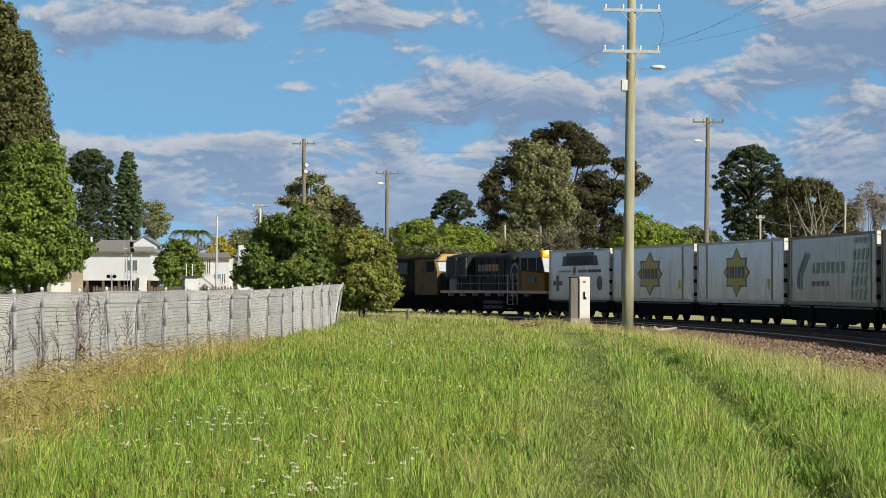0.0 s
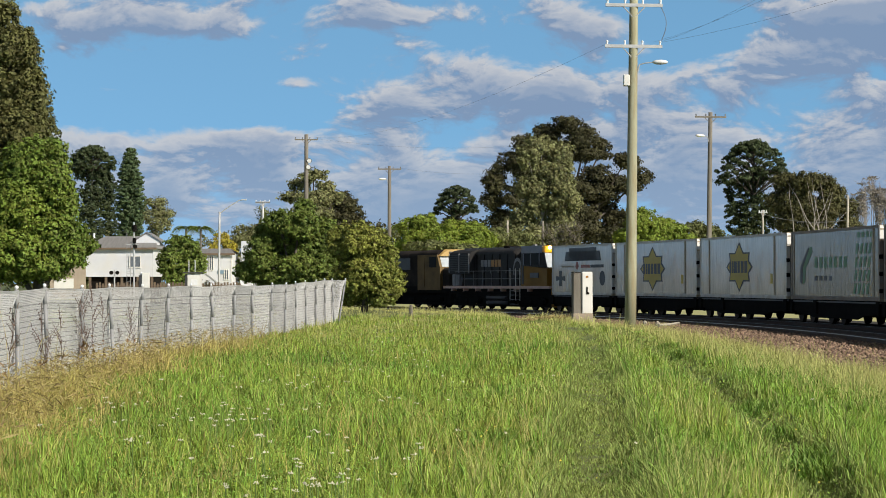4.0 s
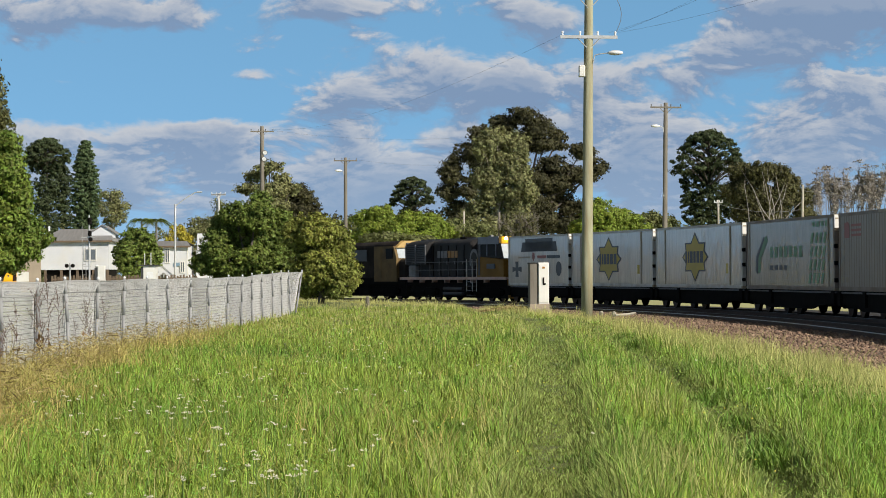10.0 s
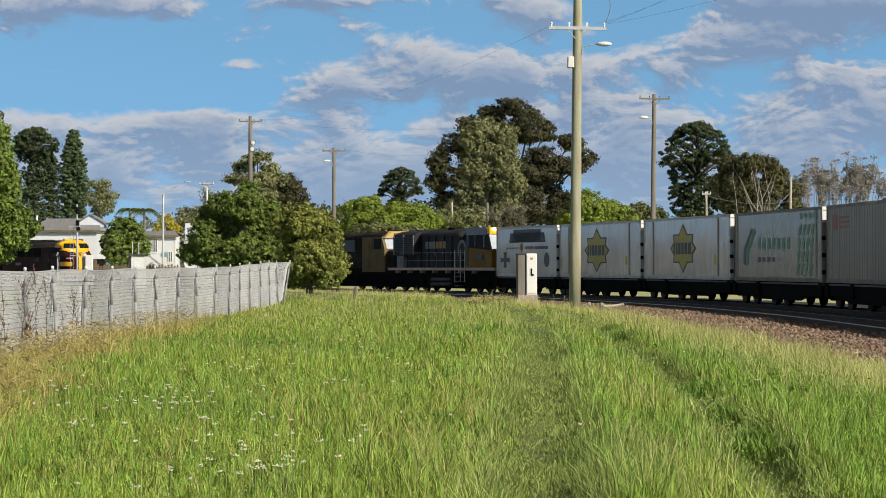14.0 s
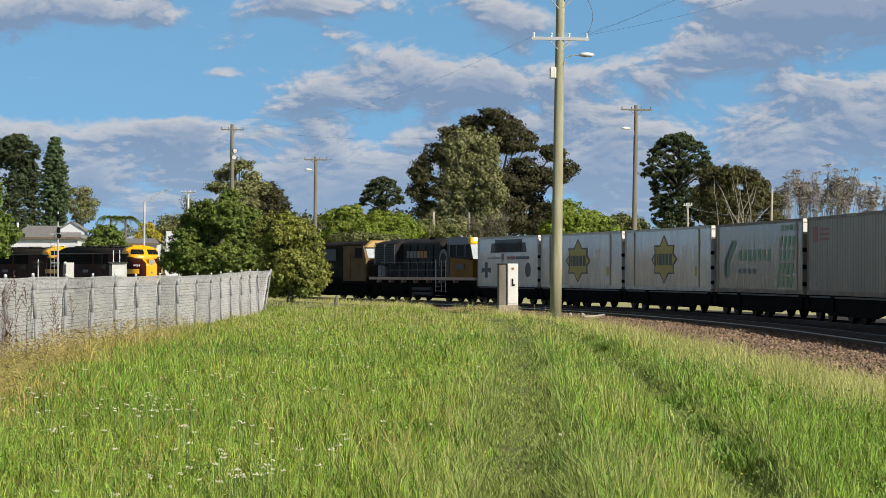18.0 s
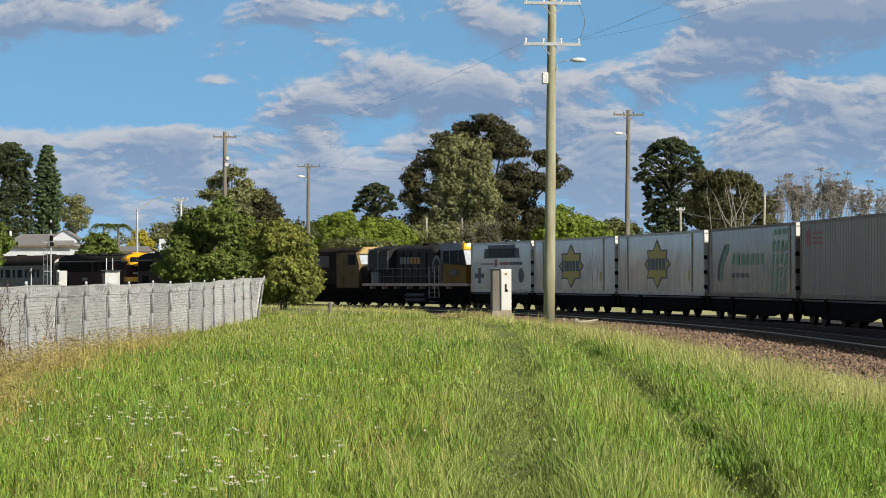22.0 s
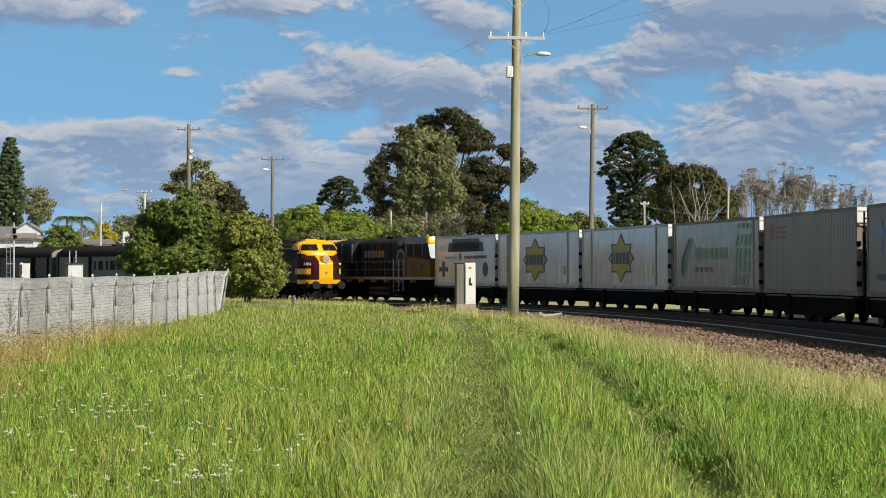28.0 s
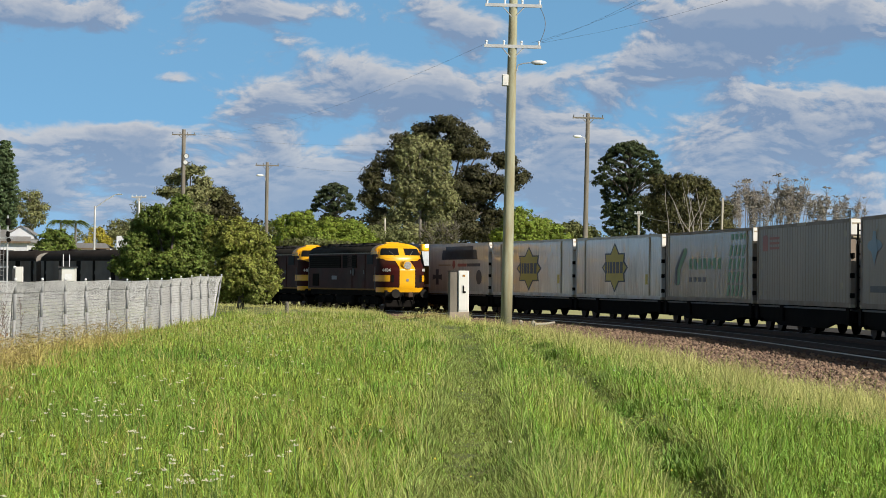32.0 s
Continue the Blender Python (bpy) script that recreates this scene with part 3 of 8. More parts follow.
# ---- trees ----
def crown(lobes, clumps, r, per, leaf, seed, flat=0.75, inner=0.3, sub=6, droop=0.0):
    """Points and faces of many small leaves, gathered in clumps over the outside of the lobes (dx, dy, z, rx, ry, rz), with gaps between."""
    rng = np.random.default_rng(seed)
    L = np.array(lobes, float)
    # each lobe breaks up into smaller ones towards its edge
    edge = []
    for lo in L:
        for _ in range(sub):
            d = rng.standard_normal(3)
            d /= np.linalg.norm(d)
            edge.append((*(lo[:3] + d * lo[3:] * 0.66), *(lo[3:] * (0.28 + 0.24 * rng.random()))))
    if edge:
        L = np.concatenate([L * np.array([1, 1, 1, 0.86, 0.86, 0.86]), np.array(edge)])
    area = L[:, 3] * L[:, 5]
    pick = rng.choice(len(L), size=clumps * 2, p=area / area.sum())
    d = rng.standard_normal((len(pick), 3))
    d /= np.linalg.norm(d, axis=1, keepdims=True)
    deep = rng.random(len(pick)) < inner
    k = np.where(deep, 0.2 + 0.6 * rng.random(len(pick)), 0.84 + 0.2 * rng.random(len(pick)))
    # some sprays reach past the rest
    spray = rng.random(len(pick)) < 0.13
    k = np.where(spray & ~deep, 1.05 + 0.3 * rng.random(len(pick)), k)
    cc = L[pick, :3] + d * L[pick, 3:] * k[:, None]
    # leaves crowd on the outside: drop the clumps buried in another lobe
    q = np.min(np.linalg.norm((cc[:, None] - L[None, :, :3]) / L[None, :, 3:], axis=2) + 9.0 * (np.arange(len(L))[None] == pick[:, None]), axis=1)
    keep = np.flatnonzero(deep | (q > 0.78))[:clumps]
    cc, d = cc[keep], d[keep]
    cs = r * (0.45 + 0.95 * rng.random(len(cc)) ** 1.3) * np.where(spray[keep], 0.7, 1.0)
    n = len(cc) * per
    w = np.repeat(np.arange(len(cc)), per)
    off = rng.standard_normal((n, 3))
    off /= np.linalg.norm(off, axis=1, keepdims=True)
    rad = rng.random((n, 1)) ** 0.42
    spread = off * rad * np.array([1, 1, flat])
    spread[:, 2] -= droop * (rad[:, 0] ** 2)
    c = cc[w] + spread * cs[w][:, None]
    nrm = d[w] * 0.45 + off * 0.75 + rng.standard_normal((n, 3)) * 0.38 + np.array([0, 0, 0.3])
    nrm /= np.linalg.norm(nrm, axis=1, keepdims=True)
    a = np.cross(nrm, rng.standard_normal((n, 3)))
    a /= np.linalg.norm(a, axis=1, keepdims=True)
    b = np.cross(nrm, a)
    s = leaf * (0.6 + 0.8 * rng.random((n, 1)))
    v = np.stack([c - a * s * 0.62 - b * s * 0.18, c + a * s * 0.62 - b * s * 0.28 - nrm * s * 0.1, c + b * s * 0.5 + nrm * s * 0.08], 1)
    return v.reshape(-1, 3), np.arange(3 * n).reshape(-1, 3), cc


def tree(bearing, dist, lobes, clumps, r, per, leaf, mat, label, trunk_r=0.3, bark="bark", seed=1, name="tree", category="tree", flat=0.75, inner=0.3, sub=6, droop=0.0, base=None, limbs=14, lift=0.5, kind="", bare=0):
    """One tree: a trunk that tapers into limbs, and a crown of small leaves over its lobes."""
    x, y = dist * math.tan(radians(bearing)), dist
    z = float(ground_z(np.array(x), np.array(y))) if base is None else base
    t = thing(name, pose(x, y, z), label, category, kind=kind)
    v, f, cc = crown(lobes, clumps, r, per, leaf, seed, flat, inner, sub, droop)
    rng = random.Random(seed)
    bm = bmesh.new()
    L = np.array(lobes)
    low = L[:, 2].min()
    topz = L[:, 2].max()
    fork = max(0.4, low * lift + 0.2)
    mid = Vector((L[:, 0].mean() * 0.5, L[:, 1].mean() * 0.5, (fork + topz) / 2))
    rod(bm, (0, 0, -0.1), (mid.x * 0.2, mid.y * 0.2, fork), trunk_r * 1.15, trunk_r * 0.85, 10)
    rod(bm, (mid.x * 0.2, mid.y * 0.2, fork), mid, trunk_r * 0.8, trunk_r * 0.4, 8)
    for lo in lobes:
        e = Vector(lo[:3])
        s = Vector((mid.x * 0.2, mid.y * 0.2, fork)).lerp(mid, rng.random() * 0.8)
        k = (s + e) / 2 + Vector((0, 0, rng.uniform(-0.1, 0.35) * (e - s).length * 0.4))
        rod(bm, s, k, trunk_r * 0.45, trunk_r * 0.28, 6)
        rod(bm, k, e, trunk_r * 0.28, trunk_r * 0.1, 6)
    part("trunk", bm, M[bark], t, smooth=True)
    lines = []
    for k in range(limbs):
        e = cc[rng.randrange(len(cc))]
        lo = L[np.argmin(np.linalg.norm(L[:, :3] - e, axis=1))]
        lines.append([lo[:3] * 0.95, (lo[:3] + e) / 2 + np.array([0, 0, 0.05 * lo[5]]), e])
    if lines:
        vv, q = tubes(lines, np.tile(np.array([0.13, 0.09, 0.04]) * trunk_r, (len(lines), 1)) * 1.6, 5)
        tagged(raw("limbwork", vv, q, M[bark], t), kind="stuff")
    if bare:
        # pale limbs that show before the leaves
        lines = []
        for k in range(bare):
            lo = L[k % len(L)]
            front = -L[:, 4].max() - 0.4
            e = np.array([lo[0] + rng.uniform(-0.4, 0.4) * lo[3], lo[1] - lo[4] * 1.02, lo[2] + rng.uniform(-0.1, 0.5) * lo[5]])
            p = np.array([rng.uniform(-0.25, 0.25) * L[:, 3].sum() / 2, front, fork])
            q = np.array([(p[0] + e[0]) / 2 + rng.uniform(-0.5, 0.5), front - 0.15, (p[2] + e[2]) / 2])
            lines.append([p, (p + q) / 2 + np.array([rng.uniform(-0.2, 0.2), 0, 0.1]), q, (q + e) / 2 + np.array([rng.uniform(-0.25, 0.25), -0.1, 0.1]), e])
        vv, q = tubes(lines, np.tile(np.array([0.08, 0.066, 0.05, 0.034, 0.014]), (len(lines), 1)), 5)
        tagged(raw("branchwork", vv, q, M["greybark"], t), kind="stuff")
    raw("crown", v, f, M[mat], t)
    return t


def umbrella_tree(bearing, dist, height, dome, depth, label, seed, skirt=(), boughs=60, mat="leaf_dark"):
    """A tall dark pine whose long boughs arch out into an umbrella-shaped head with tufts at their ends."""
    x, y = dist * math.tan(radians(bearing)), dist
    t = thing("pine_tree", pose(x, y, 0), label, "tree")
    part("trunk", rodded((0, 0, -0.4), (0, 0, height - 0.6), 0.42, 0.14, 10), M["bark"], t, smooth=True)
    rng = np.random.default_rng(seed)
    lines, lob = [], []
    for k in range(boughs):
        a, u = 2.4 * k, math.sqrt((k + 0.5) / boughs)
        l = dome * u * (0.86 + 0.26 * rng.random())
        tip = height - depth * u ** 2.4 - 0.25 * rng.random()
        foot = max(height - 0.8 - depth * (0.3 + 0.9 * u), tip - 0.5 * l)
        e = np.array([math.cos(a) * l, math.sin(a) * l, tip])
        lines.append([(0, 0, foot), (e[0] * 0.55, e[1] * 0.55, foot * 0.35 + tip * 0.65 + 0.12 * l), e])
        for q in (0.82, 1.0):
            lob.append((e[0] * q, e[1] * q, tip + 0.1 * (1 - q) * l, 0.42, 0.42, 0.24))
    v, f = tubes(lines, np.tile(np.array([0.11, 0.07, 0.03]), (len(lines), 1)), 4)
    tagged(raw("branchwork", v, f, M["bark"], t), kind="stuff")
    lob += list(skirt)
    v, f, _ = crown(lob, 5 * boughs + 170 * len(skirt), 0.42, 22, 0.27, seed, flat=0.6, inner=0.35, sub=0)
    raw("crown", v, f, M[mat], t)


def bare_tree(bearing, dist, heights, spread, label, seed, pads=1.0, bark="greybark", leaf="leaf_grey"):
    """A thin pale tree: many bare upright limbs that fork into twigs, with small flat sprays of leaf at the top."""
    t = thing("tree", spot(bearing, dist), label, "tree")
    rng = np.random.default_rng(seed)
    bm = bmesh.new()
    limbs, twigs, lob = [], [], []
    for i, (dx, h) in enumerate(heights):
        rod(bm, (dx * 0.7, 0, -0.2), (dx * 0.82, 0, h * 0.42), 0.15, 0.09, 7)
        for k in range(9):
            top = np.array([dx + spread * rng.normal(0, 0.42), spread * rng.normal(0, 0.4), h * (1.0 - 0.3 * rng.random() ** 1.5)])
            foot = np.array([dx * 0.8, 0, h * (0.15 + 0.25 * rng.random())])
            mid = foot * 0.45 + top * 0.55 + np.array([0.3 * (top[0] - dx), 0, 0.05 * h])
            limbs.append([foot, mid, top])
            for _ in range(26):
                q = 0.1 + 0.75 * rng.random()
                p = mid * (1 - q) + top * q
                e = p + np.array([rng.normal(0, 0.5), rng.normal(0, 0.5), 0.5 + 0.8 * rng.random()])
                twigs.append([p, (p + e) / 2 + np.array([0, 0, 0.1]), e])
            if rng.random() < 0.62:
                lob.append((*(top + np.array([0, 0, 0.15])), 0.75 * pads, 0.6, 0.2))
            lob.append((*(mid * 0.4 + top * 0.6), 0.5, 0.5, 0.7))
    part("trunk", bm, M["palebark"], t, smooth=True)
    v, f = tubes(limbs, np.tile(np.array([0.07, 0.042, 0.018]), (len(limbs), 1)), 5)
    tagged(raw("limbwork", v, f, M[bark], t), kind="stuff")
    v, f = tubes(twigs, np.tile(np.array([0.028, 0.02, 0.01]), (len(twigs), 1)), 3)
    tagged(raw("twigwork", v, f, M[bark], t), kind="stuff")
    v, f, _ = crown(lob, 12 * len(lob), 0.36, 10, 0.17, seed, flat=0.4, inner=0.4, sub=0)
    raw("crown", v, f, M[leaf], t)


def far_woods():
    """Low distant woodland that closes the skyline behind the railway and the houses."""
    rng = np.random.default_rng(91)
    for name, b0, b1, d0, top, mat, n in (("far_woods", -1.7, 5.8, 300, 10.3, "leaf_gum", 1900), ("far_hedge", 5.0, 15.5, 310, 9.2, "leaf_olive", 1700), ("far_shrubbery", -13.5, -1.0, 330, 9.4, "leaf_pale", 2000)):
        lob = []
        for _ in range(90):
            b = radians(b0 + (b1 - b0) * rng.random())
            d = d0 + 30 * rng.random()
            r = 2.2 + 1.8 * rng.random()
            h = top * (0.7 + 0.4 * rng.random())
            lob.append((d * math.tan(b), d, h - r * 0.8, r * 1.3, r, r * 0.8))
            lob.append((d * math.tan(b), d, h * 0.35, r * 1.4, r, h * 0.4))
        v, f, _ = crown(lob, n, 1.0, 22, 0.4, 5, sub=2)
        tagged(raw(name, v, f, M[mat]), "low distant green woodland on the skyline", "woodland", kind="stuff")


def build_trees():
    far_woods()
    tree(-11.79, 76, ((0.0, -0.2, 11.1, 0.95, 0.8, 0.75), (0.7, -0.2, 9.5, 1.18, 1.01, 1.08), (0.9, 0.7, 8.2, 1.14, 0.97, 0.99), (0.2, 0.7, 8.3, 1.58, 1.34, 1.58), (1.1, -0.3, 7.0, 1.14, 0.97, 0.79), (0.2, 0.6, 6.5, 1.78, 1.51, 1.38), (-0.6, 0.8, 9.8, 1.18, 1.01, 1.58), (0.8, 0.6, 5.7, 1.38, 1.17, 0.99),), 2500, 0.29, 34, 0.105, "leaf_brown", "tall olive-brown tree with drooping leaves behind the fence", 0.3, seed=11, droop=0.5, flat=0.9, sub=9)
    tree(-10.64, 72, ((-0.1, 0.1, 5.5, 1.12, 0.95, 0.97), (-0.9, 0.3, 4.0, 1.64, 1.4, 1.49), (0.5, -0.0, 5.0, 0.56, 0.48, 0.71), (0.7, -0.0, 4.2, 0.75, 0.64, 0.75), (0.8, -0.3, 3.2, 0.75, 0.64, 0.71), (0.2, 0.5, 2.8, 1.38, 1.18, 0.97), (-0.9, -0.4, 2.4, 1.57, 1.33, 0.86), (1.2, -0.7, 2.5, 0.41, 0.35, 0.37), (0.3, -0.5, 2.1, 1.08, 0.92, 0.45), (0.6, 0.1, 6.0, 0.34, 0.29, 0.41),), 2900, 0.26, 36, 0.1, "leaf_bright", "broad bright green leafy tree behind the fence", 0.25, seed=12, sub=9, lift=0.2)
    tree(-7.53, 330, ((-0.4, 0.6, 13.9, 1.88, 1.6, 1.2), (0.9, -0.6, 12.3, 1.54, 1.31, 1.37), (-1.8, -0.3, 12.0, 1.2, 1.02, 1.2), (0.0, -0.5, 10.7, 2.4, 2.04, 1.54),), 300, 0.7, 26, 0.22, "leaf_pale", "pale grey-green gum tree behind the house", 0.4, "palebark", seed=15)
    tree(-6.9, 226, ((0.0, -0.3, 5.5, 1.76, 1.5, 1.53), (-1.2, -0.6, 4.2, 1.41, 1.2, 1.64), (1.1, 0.4, 4.1, 1.17, 1.0, 1.88), (0.0, -0.6, 2.9, 2.23, 1.89, 1.41),), 800, 0.42, 24, 0.22, "leaf_bush", "round green garden tree beside the white house", 0.2, seed=16, lift=0.2)
    tree(-5.77, 265, ((-0.5, 0.1, 7.3, 0.96, 0.82, 0.89), (0.5, -0.2, 6.6, 0.76, 0.64, 0.76), (-1.2, -0.6, 6.2, 0.83, 0.7, 0.83), (0.7, -0.2, 5.5, 0.69, 0.58, 0.69), (-0.3, 0.4, 5.4, 1.24, 1.05, 0.96),), 240, 0.45, 24, 0.17, "leaf_yellow", "yellow-flowering garden tree between the houses", 0.2, seed=17)
    tree(-5.12, 330, ((-1.2, 1.0, 9.7, 2.06, 1.75, 1.03), (1.1, 0.2, 10.0, 1.54, 1.31, 0.86), (0.1, -0.5, 8.6, 2.74, 2.33, 1.2),), 200, 0.8, 24, 0.24, "leaf_pale", "hazy green tree far behind the houses", 0.3, seed=18)
    tree(-10.64, 330, ((-3.0, -0.4, 7.3, 3.43, 2.91, 3.25), (2.6, -1.4, 6.6, 3.43, 2.91, 3.08),), 260, 0.9, 24, 0.26, "leaf_olive", "green tree far behind the houses", 0.3, seed=19)
    tree(-3.99, 118, ((0.6, 0.2, 5.5, 0.55, 0.47, 0.74), (0.4, -1.0, 4.8, 1.04, 0.89, 0.74), (-0.8, -0.6, 4.9, 0.74, 0.62, 0.61), (-1.5, 0.4, 4.1, 0.74, 0.62, 0.86), (0.0, 0.8, 3.9, 1.53, 1.3, 1.23), (-1.7, -0.2, 3.2, 1.04, 0.89, 1.04), (-2.3, 0.3, 2.3, 0.98, 0.83, 0.8), (-1.1, 0.5, 2.5, 1.53, 1.3, 1.23), (0.5, 0.3, 2.1, 2.14, 1.82, 1.1), (1.7, 0.5, 4.1, 0.74, 0.62, 0.98), (1.4, 0.8, 2.9, 1.1, 0.94, 1.16),), 2500, 0.25, 40, 0.112, "leaf_bush", "dense dark green bushy tree beside the railway", 0.22, seed=21, lift=0.2, sub=9, inner=0.25)
    tree(-2.14, 113, ((-0.1, -0.4, 3.8, 1.06, 0.9, 0.82), (-1.1, 0.2, 3.6, 0.88, 0.75, 1.06), (0.8, 0.1, 3.4, 0.7, 0.6, 0.76), (1.3, -0.6, 2.7, 0.59, 0.5, 0.7), (1.5, 0.5, 1.6, 0.59, 0.5, 0.82), (0.0, -0.2, 1.9, 1.58, 1.35, 1.23), (-1.2, 0.4, 1.2, 1.35, 1.15, 0.94), (1.0, -0.4, 0.9, 0.76, 0.65, 0.59),), 1900, 0.24, 40, 0.112, "leaf_bush2", "rounded yellow-green bushy tree beside the railway", 0.2, seed=22, lift=0.2, sub=9, inner=0.25)
    tree(-3.48, 270, ((0.1, -0.9, 15.2, 1.68, 1.43, 0.84), (-1.8, 1.2, 14.1, 1.26, 1.07, 0.7), (1.5, 0.8, 13.8, 1.26, 1.07, 0.84), (-2.7, 0.1, 12.7, 1.54, 1.31, 0.63), (0.4, 0.3, 12.4, 2.38, 2.03, 1.26), (2.8, 0.3, 12.7, 0.98, 0.83, 0.63), (-0.4, 0.3, 10.5, 2.8, 2.38, 1.75),), 700, 0.55, 22, 0.28, "leaf_pale", "grey-green gum tree behind the bushes", 0.4, seed=23, limbs=30)
    tree(-2.73, 285, ((-0.1, -0.2, 12.4, 1.92, 1.63, 1.33), (1.3, 0.4, 11.0, 1.63, 1.38, 1.26), (-0.9, -0.2, 10.4, 2.51, 2.14, 1.48), (2.6, -0.5, 9.5, 1.04, 0.88, 0.74), (0.0, -0.2, 8.7, 2.96, 2.51, 1.18),), 800, 0.6, 22, 0.27, "leaf_gum", "rounded brownish-green gum tree behind the bushes", 0.4, seed=24, limbs=40)
    tree(-4.66, 300, ((-0.8, -0.5, 11.1, 0.93, 0.79, 1.25), (0.6, -0.9, 8.7, 2.34, 1.99, 1.56), (16.4, 0.1, 8.7, 1.87, 1.59, 0.93),), 140, 0.8, 24, 0.22, "leaf_olive", "far green tree beside the power line", 0.3, seed=25)
    tree(3.21, 290, ((0.4, -1.5, 22.6, 2.26, 1.92, 1.28), (-2.9, 0.1, 21.4, 2.11, 1.79, 1.51), (2.4, -1.5, 21.1, 2.11, 1.79, 1.51), (4.7, 1.7, 19.7, 1.51, 1.28, 1.35), (-5.6, 0.0, 20.3, 1.66, 1.41, 1.35), (-7.5, 0.6, 18.1, 1.66, 1.41, 1.51), (-9.6, -0.5, 15.5, 1.66, 1.41, 1.96), (-9.9, 0.1, 12.8, 1.28, 1.09, 1.66), (0.0, 0.3, 19.6, 2.56, 2.18, 1.51), (2.6, -1.7, 18.7, 1.81, 1.54, 0.9), (4.1, -0.2, 16.2, 2.41, 2.05, 1.05), (7.7, -0.6, 18.1, 1.66, 1.41, 1.2), (9.9, 0.8, 16.0, 1.35, 1.15, 1.51), (6.4, 1.3, 15.2, 2.26, 1.92, 1.05), (8.3, -1.7, 14.5, 1.35, 1.15, 0.9), (1.5, -0.5, 14.3, 3.01, 2.56, 1.66), (4.7, -0.7, 13.8, 2.26, 1.92, 1.2), (4.7, 1.6, 12.0, 2.26, 1.92, 1.51), (6.9, 0.1, 10.2, 1.96, 1.66, 1.35), (0.8, -1.4, 10.5, 3.31, 2.81, 2.11), (3.4, 0.5, 8.7, 2.86, 2.43, 1.35), (-8.9, 1.0, 10.2, 1.81, 1.54, 1.81), (-7.4, -1.5, 13.2, 1.2, 1.02, 1.66), (-4.1, -1.5, 17.1, 3.46, 2.94, 3.39),), 3600, 0.8, 28, 0.27, "leaf_gum", "huge dark green spreading gum tree", 0.6, seed=35, limbs=70, flat=0.6)
    tree(2.54, 250, ((0.0, 1.0, 17.5, 1.95, 1.65, 1.3), (2.1, 1.0, 16.6, 1.69, 1.43, 1.56), (-1.6, -0.2, 16.2, 1.43, 1.21, 1.56), (1.1, 0.7, 14.2, 2.73, 2.32, 1.82), (-1.0, 0.7, 12.9, 2.34, 1.99, 1.82), (2.3, -1.0, 11.6, 1.95, 1.65, 2.21), (-0.3, 0.8, 10.3, 2.47, 2.1, 1.82), (-2.6, 0.7, 9.0, 1.82, 1.54, 1.56), (-3.4, -1.1, 7.1, 1.82, 1.54, 1.56), (0.5, -0.9, 7.2, 2.85, 2.43, 1.56), (2.3, -0.8, 8.4, 1.69, 1.43, 1.82),), 1600, 0.55, 28, 0.25, "leaf_pale", "tall olive-green gum tree with a pale trunk", 0.35, "palebark", seed=36, limbs=40, flat=1.0)
    tree(9.52, 255, ((-3.0, 0.7, 13.6, 1.85, 1.58, 1.19), (-0.7, -1.5, 13.6, 1.72, 1.46, 1.19), (1.3, -0.3, 13.6, 1.46, 1.24, 1.06), (2.6, -0.3, 12.0, 1.46, 1.24, 1.32), (-2.0, 0.4, 11.3, 2.78, 2.36, 2.12), (1.3, 0.5, 10.0, 2.78, 2.36, 2.25), (4.0, -0.3, 10.5, 1.19, 1.01, 1.19), (-0.7, 0.7, 8.5, 3.31, 2.81, 1.85), (4.3, -0.4, 8.5, 1.46, 1.24, 1.19),), 1900, 0.6, 26, 0.22, "leaf_gumwarm", "olive-green gum tree with bare pale limbs", 0.4, "palebark", seed=44, limbs=60, bare=13)
    tree(-0.8, 235, ((-0.6, 0.7, 7.8, 1.34, 1.14, 1.1), (1.1, -0.3, 8.2, 1.46, 1.24, 1.1), (0.3, -0.9, 6.6, 2.07, 1.76, 1.1), (-1.1, 0.2, 6.0, 1.34, 1.14, 0.85), (1.7, -0.4, 6.3, 1.59, 1.35, 0.91),), 728, 0.5, 30, 0.2, "leaf_lime", "leafy bright green tree behind the railway", 0.3, seed=31)
    tree(0.24, 232, ((0.0, -1.0, 7.5, 1.69, 1.43, 1.08), (2.1, -0.4, 7.3, 1.57, 1.33, 0.96), (-1.1, -1.2, 6.5, 1.69, 1.43, 0.96), (1.6, -0.8, 6.1, 1.69, 1.43, 0.96), (3.5, 0.4, 6.5, 1.2, 1.02, 0.84), (0.0, -0.8, 5.6, 2.71, 2.3, 0.72),), 832, 0.5, 30, 0.2, "leaf_lime", "broad bright green tree behind the railway", 0.3, seed=32)
    tree(-0.21, 222, ((-0.9, 0.4, 5.6, 2.42, 2.06, 0.58), (2.3, -0.0, 5.3, 2.07, 1.76, 0.58),), 260, 0.5, 24, 0.25, "leaf_olive", "low olive shrubbery behind the railway", 0.2, seed=33, name="shrub", category="shrub")
    tree(1.58, 236, ((-0.6, -0.3, 6.8, 1.59, 1.35, 0.98), (1.5, -0.6, 6.5, 1.59, 1.35, 0.86), (-2.5, 0.0, 6.5, 1.59, 1.35, 0.86),), 330, 0.5, 24, 0.25, "leaf_olive", "olive-green shrubbery behind the railway", 0.2, seed=38, name="shrub", category="shrub")
